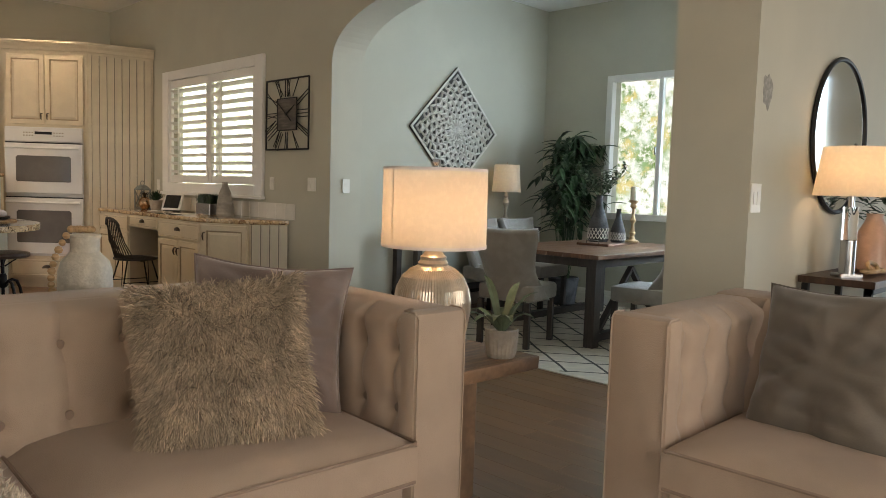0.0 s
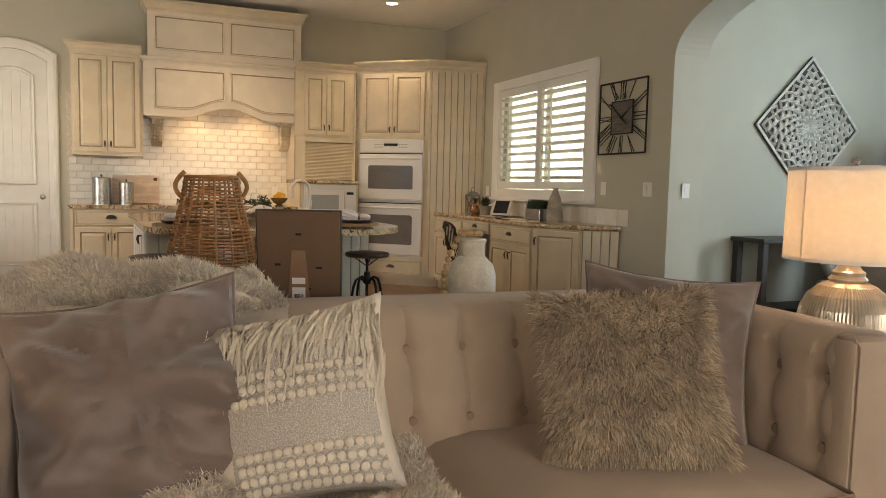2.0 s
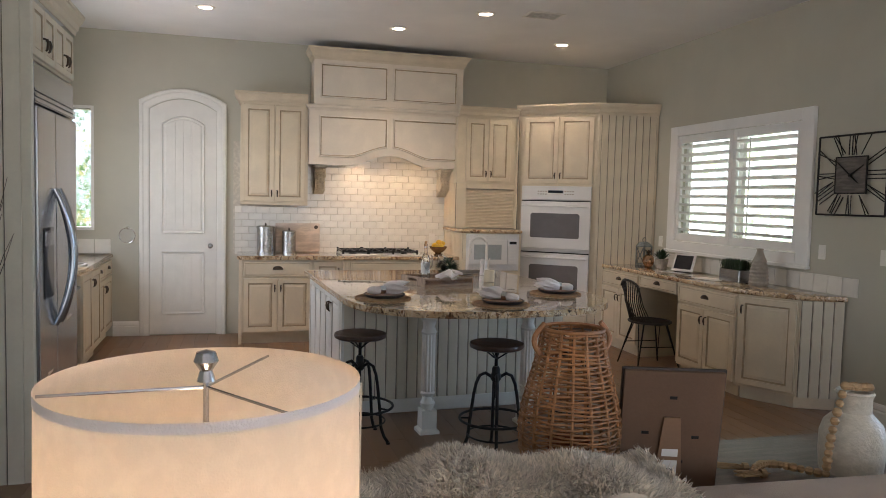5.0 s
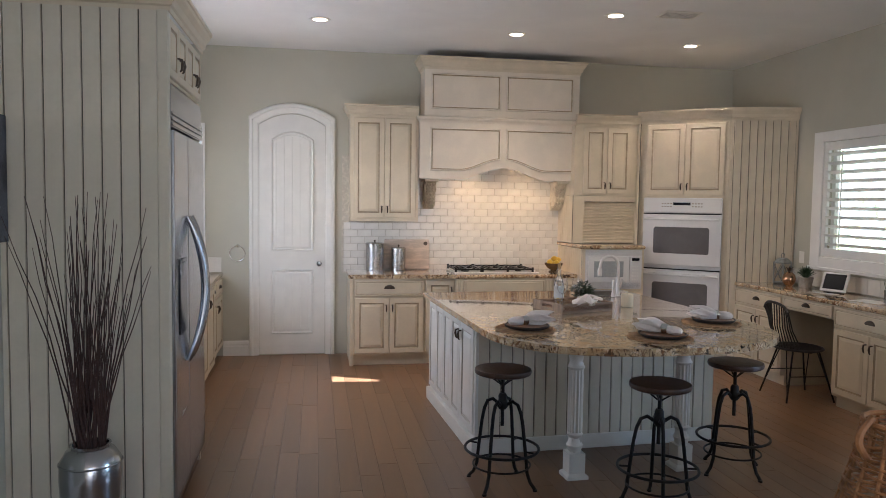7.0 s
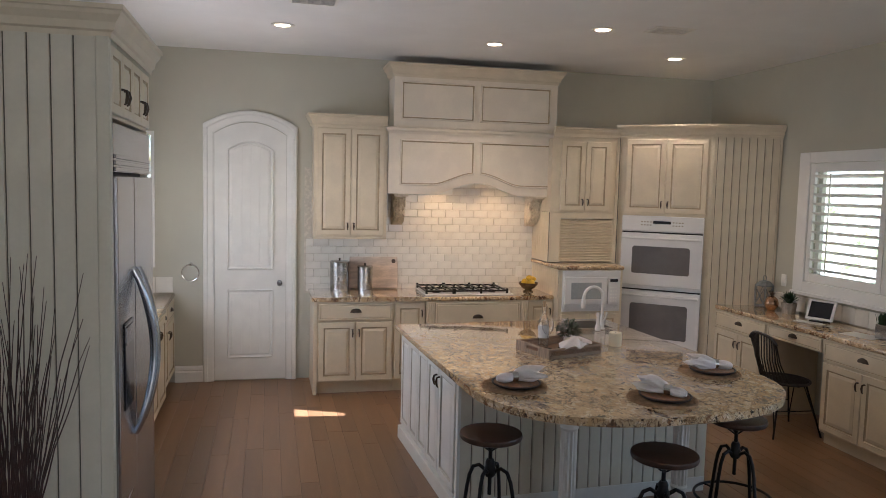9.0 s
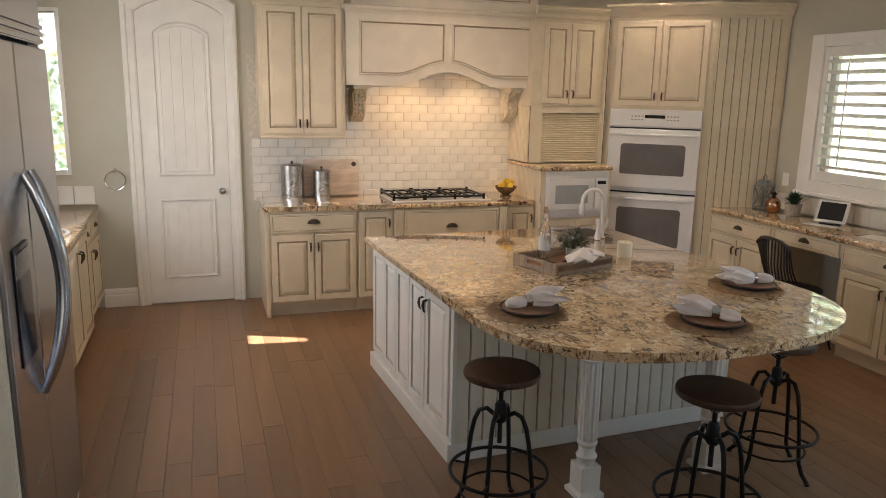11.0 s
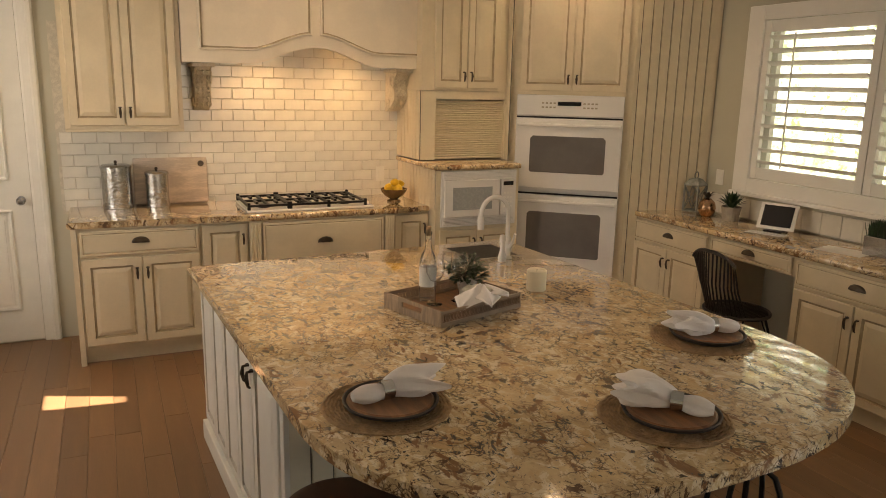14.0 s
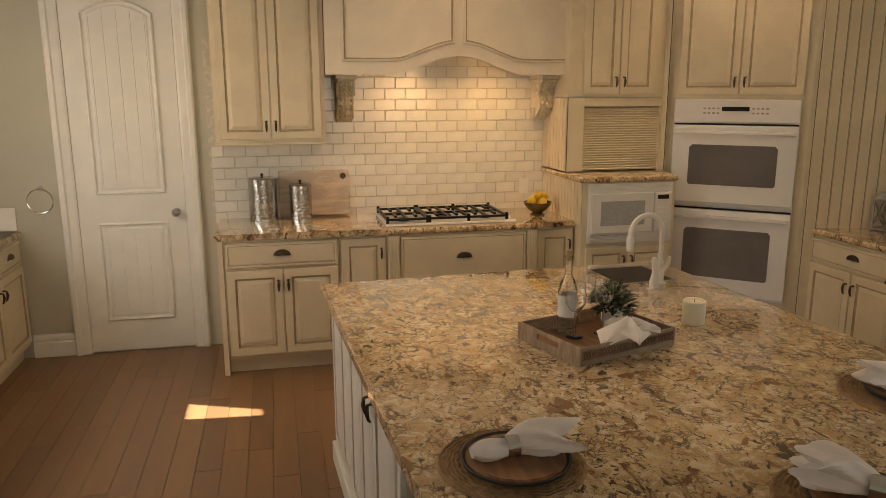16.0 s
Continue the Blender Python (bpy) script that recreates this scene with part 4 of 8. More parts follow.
bot = rect(DY0 + 0.125, DY1 - 0.125, 0.235, 0.945)
STICK = [(0.0, 0.010, 0), (0.010, 0.016, 0), (0.020, 0.004, 0), (0.032, 0.002, 0), (0.044, 0.007, 0)]
part("panel", slab(top, STICK, -0.0112), M_TRIM, leaf)
part("panel", slab(bot, STICK, -0.0112), M_TRIM, leaf)
for k in range(5):
    yy = DY0 + 0.125 + 0.055 + k * 0.0875
    part("groove", tube([(yy, -0.0182, 1.21), (yy, -0.0182, 2.34 + 0.05 * (1 - ((k - 2) / 2.6) ** 2))], 0.0034, 6), M_TRIM, leaf)
    part("groove", tube([(yy, -0.0182, 0.30), (yy, -0.0182, 0.88)], 0.0034, 6), M_TRIM, leaf)
kb = lathe([(0, 0), (0.028, 0), (0.028, 0.006), (0.010, 0.012), (0.010, 0.035), (0.026, 0.045), (0.028, 0.058), (0.018, 0.068), (0, 0.070)], 20)
for v in kb.verts:
    v.co = Vector((DY1 - 0.065 + v.co.x, -0.0115 - v.co.z, 1.01 + v.co.y))
part("knob", kb, M_STEEL, leaf, "round satin nickel knob", smooth=True)

tr = thing("towel_ring", "round chrome towel ring on the wall", "towel ring", pose(XB, -1.735, 1.20, 0, 0, 90))
part("ring", tube([(0.082 * math.sin(a), -0.035, -0.082 + 0.082 * math.cos(a)) for a in [k * math.tau / 40 for k in range(40)]], 0.005, 8, None, True), M_CHROME, tr, smooth=True)
part("mount", tube([(0, 0, 0), (0, -0.012, 0), (0, -0.040, 0)], [0.020, 0.014, 0.010], 14), M_CHROME, tr, smooth=True)

# refrigerator block
fx = -5.35
fc = thing("refrigerator_cabinet", "tall beadboard cabinet surround for the refrigerator", "cabinet")
part("side_panel", box(fx - 0.03, fx, YF + 0.002, -1.62, 0.0, 2.62), M_BEAD, fc)
bead(fc, 0.02, 0.72, 0.0, 2.615, -0.009, 0.088, None, pose(fx, YF + 0.01, 0, 0, 0, 90))
part("corner_stile", box(fx - 0.028, fx + 0.014, -1.672, -1.622, 0.0, 2.62, 0.003), M_BEAD, fc)
part("wall_stile", box(fx + 0.001, fx + 0.014, YF + 0.002, YF + 0.027, 0.0, 2.62), M_BEAD, fc)
part("cupboard", box(fx - 1.08, fx - 0.031, YF + 0.002, -1.65, 2.30, 2.62), M_CREAM, fc)
part("far_panel", box(fx - 1.08, fx - 1.05, YF + 0.002, -1.64, 0.0, 2.299), M_CREAM, fc)
uf = part("cupboard_front", box(-1.07, -0.04, 0, 0.004, 2.30, 2.61), M_CREAM, fc)
uf.matrix_basis = pose(fx, -1.645, 0, 0, 0, 180) @ pose(1.11, 0, 0)
for k in range(4):
    cab_door(uf, -1.065 + k * 0.255, -0.815 + k * 0.255, 2.315, 2.60, -0.001, "r" if k % 2 == 0 else "l", [(d * 0.8, h, q) for d, h, q in RAISED])
crown(fc, [(fx, YF + 0.002), (fx, -1.62), (fx - 1.08, -1.62)], 2.615)

rf = thing("refrigerator", "stainless steel side-by-side refrigerator with water dispenser", "refrigerator", pose(fx - 0.045, -1.65, 0, 0, 0, 180))
part("body", box(0.0, 0.98, 0.02, 0.72, 0.05, 2.27), M_BLACK, rf)
part("grille", box(0.0, 0.98, -0.03, 0.018, 2.06, 2.275, 0.006), M_STEEL, rf)
for k in range(3):
    part("grille_bar", box(0.0, 0.98, -0.040, -0.031, 2.065 + k * 0.028, 2.083 + k * 0.028, 0.003), M_STEEL, rf)
fd = part("freezer_door", box(0.0, 0.40, -0.045, 0.018, 0.12, 2.045, 0.010), M_STEEL, rf)
rd = part("fridge_door", box(0.408, 0.98, -0.045, 0.018, 0.12, 2.045, 0.010), M_STEEL, rf)
part("dispenser", box(0.10, 0.31, -0.052, -0.0455, 0.98, 1.38, 0.003), M_DARK, fd, "black water dispenser")
part("dispenser_panel", box(0.115, 0.295, -0.055, -0.0522, 1.28, 1.36), M_STEEL, fd)
for host, x in ((fd, 0.365), (rd, 0.445)):
    pts = [(x + (0.02 if x < 0.4 else -0.02) * math.cos(math.pi * (k / 8 - 1)), -0.05 - 0.085 * math.sin(math.pi * k / 16) ** 0.8, 0.80 + 0.80 * k / 16) for k in range(17)]
    part("handle", tube(pts, [0.015 + 0.008 * math.sin(math.pi * k / 16) for k in range(17)], 10), M_STEEL, host, "bowed steel handle", smooth=True)

# sink run on the refrigerator wall, beyond the refrigerator
SX0, SX1 = -6.44, XB
SINK = lambda x: pose(x, YF, 0, 0, 0, 180)
base_unit("base_cabinet", "cream glazed base cabinet with one drawer, two doors", SINK(-6.44), 0.78, 0.49, ("cup",), 2, "sink cabinets")
base_unit("base_cabinet", "cream glazed sink cabinet with fluted pilasters", SINK(-7.90), 0.86, 0.53, (), 2, "sink cabinets")
base_unit("base_cabinet", "narrow cream base cabinet with drawer beside sink", SINK(-8.77), 0.94, 0.49, ("cup", "cup"), 2, "sink cabinets")
dwt = thing("dishwasher", "stainless dishwasher with bar handle", "dishwasher", SINK(-7.24))
part("front", box(0.0, 0.60, -0.50, -0.004, 0.10, 0.868, 0.006), M_STEEL, dwt)
part("plinth", box(0.0, 0.60, -0.44, -0.01, 0.0, 0.098), M_BLACK, dwt)
part("handle", tube([(0.06, -0.50, 0.78), (0.08, -0.545, 0.78), (0.30, -0.56, 0.78), (0.52, -0.545, 0.78), (0.54, -0.50, 0.78)], 0.011, 8), M_STEEL, dwt, smooth=True)
granite_top("countertop", "speckled granite countertop around the main sink", [(SX0, YF + 0.01), (SX0, -1.885), (-7.86, -1.885), (-7.92, -1.845), (-8.76, -1.845), (-8.82, -1.885), (SX1 + 0.01, -1.885), (SX1 + 0.01, YF + 0.01)][::-1])
sk = thing("sink", "white apron-front kitchen sink set in the granite", "sink", pose(-8.33, -2.12, 0.915))
part("basin", lathe([(0.20, 0.012), (0.225, 0.012), (0.225, 0.0), (0.205, 0.0), (0.19, -0.006), (0.0, -0.010)][::-1], 32), M_OVEN, sk, smooth=True)

# slim window by the sink
sw = thing("window_sink", "slim white-framed window over the sink counter", "window", kind="structure")
fr = part("window_frame", box(XB - 0.06, XB + 0.012, SINKWIN[0] - 0.03, SINKWIN[0], SINKWIN[2] - 0.03, SINKWIN[3] + 0.03), M_SILL, sw)
part("window_frame", box(XB - 0.06, XB + 0.012, SINKWIN[1], SINKWIN[1] + 0.03, SINKWIN[2] - 0.03, SINKWIN[3] + 0.03), M_SILL, sw)
part("window_frame", box(XB - 0.06, XB + 0.012, SINKWIN[0], SINKWIN[1], SINKWIN[3], SINKWIN[3] + 0.03), M_SILL, sw)
part("window_sill", box(XB - 0.06, XB + 0.02, SINKWIN[0], SINKWIN[1], SINKWIN[2] - 0.03, SINKWIN[2]), M_SILL, sw)
pn = part("pane", box(XB - 0.05, XB - 0.044, SINKWIN[0], SINKWIN[1], SINKWIN[2], SINKWIN[3]), M_PANE, sw)
pn.visible_shadow = False
lowtile = thing("backsplash_low", "low white tile splash behind the sink counter", "backsplash", kind="structure")
for k in range(3):
    part("tile", box(XB + 0.001, XB + 0.012, -2.395 + k * 0.165, -2.235 + k * 0.165, 0.918, 1.075, 0.003), M_TILE, lowtile)

# ---- island ----
IA = 3.2
ISL = pose(-7.82, 0.032, 0, 0, 0, IA)    # local x towards the living room, y across
isl = thing("island", "white kitchen island with green-grey beadboard front", "island", ISL)
part("body", box(0.10, 1.56, 0.055, 1.80, 0.10, 0.872), M_WHITECAB, isl)
part("plinth", box(0.06, 1.575, 0.015, 1.82, 0.0, 0.105, 0.006), M_WHITECAB, isl)
side = part("door_side", box(0.0, 1.50, 0, 0.004, 0.10, 0.87), M_WHITECAB, isl)
side.matrix_basis = pose(0.06, 0.05, 0)
cuts = [0.03, 0.30, 0.56, 0.82, 1.10, 1.47]
for k, (p, q) in enumerate(zip(cuts, cuts[1:])):
    cab_door(side, p + 0.006, q - 0.006, 0.13, 0.855, -0.001, {3: "r", 4: "l"}.get(k), [(d * (1.0 if q - p > 0.3 else 0.85), h, mi) for d, h, mi in RAISED], "door", M_WHITECAB)
bead(isl, 0.03, 1.80, 0.105, 0.868, -0.008, 0.082, None, pose(1.562, 0.02, 0, 0, 0, 90))
bead(isl, 0.10, 1.50, 0.105, 0.868, -0.006, 0.082, None, pose(1.60, 1.802, 0, 0, 0, 180))
part("corner_stile", box(1.535, 1.578, 0.035, 0.085, 0.10, 0.872, 0.003), M_WHITECAB, isl)


def leg(x, y):
    t = part("leg", box(-0.03, 0.03, -0.03, 0.03, 0.15, 0.86), M_WHITECAB, isl, "turned white fluted leg")
    t.matrix_basis = pose(x, y, 0)
    last = part("foot", lathe([(0.0, 0), (0.098, 0), (0.098, 0.02), (0.074, 0.035), (0.074, 0.16), (0.0, 0.16)], 4, (0, 0, 0)), M_WHITECAB, t)
    last.matrix_basis = pose(0, 0, 0, 0, 0, 45)
    part("turning", lathe([(0.0, 0.16), (0.035, 0.162), (0.046, 0.185), (0.052, 0.205), (0.040, 0.225), (0.034, 0.25), (0.046, 0.262), (0.050, 0.275), (0.044, 0.288), (0.0, 0.29)], 24), M_WHITECAB, t, smooth=True)
    part("fluted_shaft", lathe([(0.0, 0.288), (0.047, 0.288), (0.047, 0.30), (0.047, 0.66), (0.047, 0.68), (0.0, 0.68)], 72, flute=0.13, flutes=12), M_WHITECAB, t)
    part("capital", lathe([(0.0, 0.68), (0.047, 0.68), (0.054, 0.695), (0.046, 0.71), (0.040, 0.73), (0.046, 0.765), (0.055, 0.775), (0.055, 0.79), (0.042, 0.80), (0.0, 0.80)], 24), M_WHITECAB, t, smooth=True)
    part("block", box(-0.066, 0.066, -0.066, 0.066, 0.795, 0.872, 0.004), M_WHITECAB, t)


leg(2.06, 0.545)
leg(2.04, 1.295)
IC, IH, IU0, IUD = 0.93, 0.945, 1.86, 0.80
poly = [(-0.01, -0.012)]
for k in range(41):
    a = -math.pi / 2 + math.pi * k / 40
    c, s = math.cos(a), math.sin(a)
    poly.append((IU0 + IUD * abs(c) ** (2 / 2.5), IC + IH * math.copysign(abs(s) ** (2 / 2.5), s)))
poly += [(-0.01, 1.875)]
granite_top("island_countertop", "polished beige brown speckled granite island top with rounded end", poly, 0.873, 0.915, 0.018, ISL)

# ---- desk run under the shuttered window ----
DESK = lambda x, y=YW: pose(x, y, 0)
DD = 0.56
base_unit("desk_cabinet", "cream glazed desk cabinet with drawer and two doors", DESK(-8.59), 0.80, DD, ("cup",), 2, "desk cabinets")
base_unit("desk_cabinet", "cream glazed desk cabinet with drawer and two doors", DESK(-7.07), 0.85, DD, ("cup",), 2, "desk cabinets")
kn = thing("desk_knee_unit", "slim cream pencil drawer over the desk knee space", "desk", DESK(-7.785))
part("box", box(0, 0.712, -DD + 0.002, -0.02, 0.745, 0.872), M_CREAM, kn)
cab_door(kn, 0.02, 0.69, 0.755, 0.862, -DD, "cup", PLAIN, "drawer_front")
ec = thing("desk_end_cabinet", "angled cream desk end cabinet with one door", "cabinet")
part("body", prism([(-6.215, YW - DD + 0.004), (-5.79, YW - DD + 0.252), (-5.66, YW - 0.004), (-6.215, YW - 0.004)], 0.10, 0.872), M_CREAM, ec)
part("toe_kick", prism([(-6.20, YW - DD + 0.05), (-5.83, YW - DD + 0.27), (-5.70, YW - 0.01), (-6.20, YW - 0.01)], 0.0, 0.10), M_CREAM, ec)
ef = part("door_frame", box(0.005, 0.485, -0.006, -0.001, 0.10, 0.868), M_CREAM, ec)
ef.matrix_basis = pose(-6.215, YW - DD, 0, 0, 0, math.degrees(math.atan2(0.25, 0.425)))
cab_door(ef, 0.02, 0.475, 0.125, 0.855, -0.007, "l")
bead(ec, 0.01, 0.33, 0.10, 0.868, -0.008, 0.075, None, pose(-5.79, YW - DD + 0.25, 0, 0, 0, math.degrees(math.atan2(0.31, 0.13))))
granite_top("desk_countertop", "speckled beige granite desk countertop with angled end",
            [(-8.60, YW - 0.012), (-8.63, 3.43), (-6.22, 3.43), (-5.765, 3.70), (-5.625, YW - 0.012)], 0.873, 0.915, 0.014)
dst = thing("desk_backsplash", "row of white tiles behind the desk", "backsplash", kind="structure")
for k in range(19):
    part("tile", box(-8.44 + k * 0.1525, -8.44 + k * 0.1525 + 0.1495, YW - 0.011, YW - 0.001, 0.918, 1.065, 0.003), M_TILE, dst)

# ---- shuttered window ----
sh = thing("window_shutters", "white plantation shutters with open louvres in the window", "window", kind="structure")
wx0, wx1, wz0, wz1 = WIN
part("casing", box(wx0 - 0.14, wx0, YW - 0.035, YW, wz0 - 0.10, wz1 + 0.10, 0.006), M_SILL, sh)
part("casing", box(wx1, wx1 + 0.14, YW - 0.035, YW, wz0 - 0.10, wz1 + 0.10, 0.006), M_SILL, sh)
part("casing", box(wx0, wx1, YW - 0.035, YW, wz1, wz1 + 0.10, 0.006), M_SILL, sh)
part("window_sill", box(wx0 - 0.15, wx1 + 0.15, YW - 0.055, YW, wz0 - 0.13, wz0 - 0.10, 0.006), M_SILL, sh)
part("casing", box(wx0, wx1, YW - 0.035, YW, wz0 - 0.10, wz0, 0.004), M_SILL, sh)
mid = (wx0 + wx1) / 2
for a, b in ((wx0 + 0.004, mid - 0.003), (mid + 0.003, wx1 - 0.004)):
    sp_ = part("shutter_panel", box(a, a + 0.055, YW - 0.020, YW + 0.012, wz0 + 0.004, wz1 - 0.004, 0.003), M_SILL, sh)
    part("stile", box(b - 0.055, b, YW - 0.020, YW + 0.012, wz0 + 0.004, wz1 - 0.004, 0.003), M_SILL, sp_)
    part("rail", box(a + 0.056, b - 0.056, YW - 0.018, YW + 0.010, wz1 - 0.085, wz1 - 0.004, 0.003), M_SILL, sp_)
    part("rail", box(a + 0.056, b - 0.056, YW - 0.018, YW + 0.010, wz0 + 0.004, wz0 + 0.085, 0.003), M_SILL, sp_)
    nl = 11
    data = None
    for k in range(nl):
        if data is None:
            bm = bmesh.new()
            own = lathe([(0.006, 0), (0.006, b - a - 0.116)], 12)
            for v in own.verts:
                v.co = Vector((a + 0.058 + v.co.z, v.co.x * 6.4, v.co.y * 1.0))
            merge(bm, own)
            ob = part("louver", bm, M_SILL, sp_, smooth=True)
            data = ob.data
        else:
            ob = new("louver", data)
            ob.parent = sp_
        ob.matrix_basis = Matrix.Translation((0, YW - 0.004, wz0 + 0.125 + k * (wz1 - wz0 - 0.25) / (nl - 1))) @ Euler((radians(-24), 0, 0)).to_matrix().to_4x4()
    part("tilt_rod", tube([((a + b) / 2 - 0.16, YW - 0.052, wz0 + 0.10), ((a + b) / 2 - 0.16, YW - 0.052, wz1 - 0.10)], 0.006, 6), M_SILL, sp_)
wp = part("pane", box(wx0, wx1, YW + 0.09, YW + 0.096, wz0, wz1), M_PANE, sh)
wp.visible_shadow = False
for x0, x1 in ((wx0, wx0 + 0.05), (mid - 0.03, mid + 0.03), (wx1 - 0.05, wx1)):
    part("window_frame", box(x0, x1, YW + 0.08, YW + 0.12, wz0, wz1), M_SILL, sh)

# ---- living room ----
def loft(u, v):
    """How full a cushion is over its square, from 0 at the seam to 1."""
    return max(0.0, (1 - abs(u) ** 2.4) * (1 - abs(v) ** 2.4)) ** 0.50


def pinched(u, v, w, d):
    """The outline drawn in between its pointed corners."""
    return u * w / 2 * (1 - 0.11 * (1 - v * v) * u * u), v * d / 2 * (1 - 0.11 * (1 - u * u) * v * v)


def cushion(w, d, h, nx=48, ny=48, wrinkle=0.0, seed=0):
    """A filled cushion: w by d, bulging to h in the middle; pinched seams and folds that run in from the corners."""
    bm = bmesh.new()
    top, bot = {}, {}
    for i in range(nx + 1):
        for j in range(ny + 1):
            u, v = 2 * i / nx - 1, 2 * j / ny - 1
            k = loft(u, v)
            x, y = pinched(u, v, w, d)
            a = math.atan2(v, u)
            q = math.hypot(u, v)
            fold = 0.5 * noise.noise(Vector((math.cos(a) * 3.2 + seed, math.sin(a) * 3.2, q * 1.1 + seed))) * min(1, q * 1.4)
            crease = abs(noise.noise(Vector((u * 1.5 + v * 2.6 + seed * 3, v * 1.2 - u * 0.8, seed * 1.7)))) - 0.25
            wv = wrinkle * (1.3 * fold + 0.9 * crease + 0.5 * noise.noise(Vector((u * 2.2 + seed, v * 2.2, seed * 1.7))) + 0.35 * noise.noise(Vector((u * 2.0 + v * 5.5, v * 2.4 - u * 1.5, seed + 2.0))))
            top[i, j] = bm.verts.new((x, y, h / 2 * k + wv * min(1, k * 2) + 0.004))
            bot[i, j] = top[i, j] if i in (0, nx) or j in (0, ny) else bm.verts.new((x, y, -h / 2 * k - wv * k))
    for i in range(nx):
        for j in range(ny):
            q = [(i, j), (i + 1, j), (i + 1, j + 1), (i, j + 1)]
            bm.faces.new([top[c] for c in q])
            try:
                bm.faces.new([bot[c] for c in q][::-1])
            except ValueError:
                pass
    return bm


def tufted(w, z0, z1, lean, rows, cols, depth=0.030, x0=0.0, nx=240, nz=56, spread=0.034, pleat=0.007, fine=0.011):
    """An upholstered face seen from -y: buttons pulled in, folds between; returns the mesh and the buttons' places."""
    bm = bmesh.new()
    pts = []
    for r in range(rows):
        for c in range(cols):
            pts.append((x0 + w * (c + 0.5) / cols, z0 + (z1 - z0) * (0.30 + 0.42 * r)))
    g = {}

    def y_at(x, z):
        base = lean * (z - z0) / (z1 - z0)
        top = max(0.0, (z - (z1 - 0.05)) / 0.05)
        y = base + 0.045 * top ** 2.2
        for px, pz in pts:
            d = math.hypot(x - px, (z - pz) * 0.9)
            y += depth * math.exp(-(d / spread) ** 2) + pleat * math.exp(-((x - px) / fine) ** 2) * (1.0 if z > pz - 0.02 else 0.35) * min(1, max(0, (z1 - z) / 0.05 + 0.4))
        return y
    for i in range(nx + 1):
        for k in range(nz + 1):
            x, z = x0 + w * i / nx, z0 + (z1 - z0) * k / nz
            g[i, k] = bm.verts.new((x, y_at(x, z), z))
    for i in range(nx):
        for k in range(nz):
            bm.faces.new((g[i, k], g[i + 1, k], g[i + 1, k + 1], g[i, k + 1]))
    return bm, [(px, y_at(px, pz), pz) for px, pz in pts]


def arm_mesh(x0, x1, y0, y1, z0, z1, r=0.055):
    bm = bmesh.new()
    box(x0, x1, y0, y1, z0, z1, r, bm)
    return bm


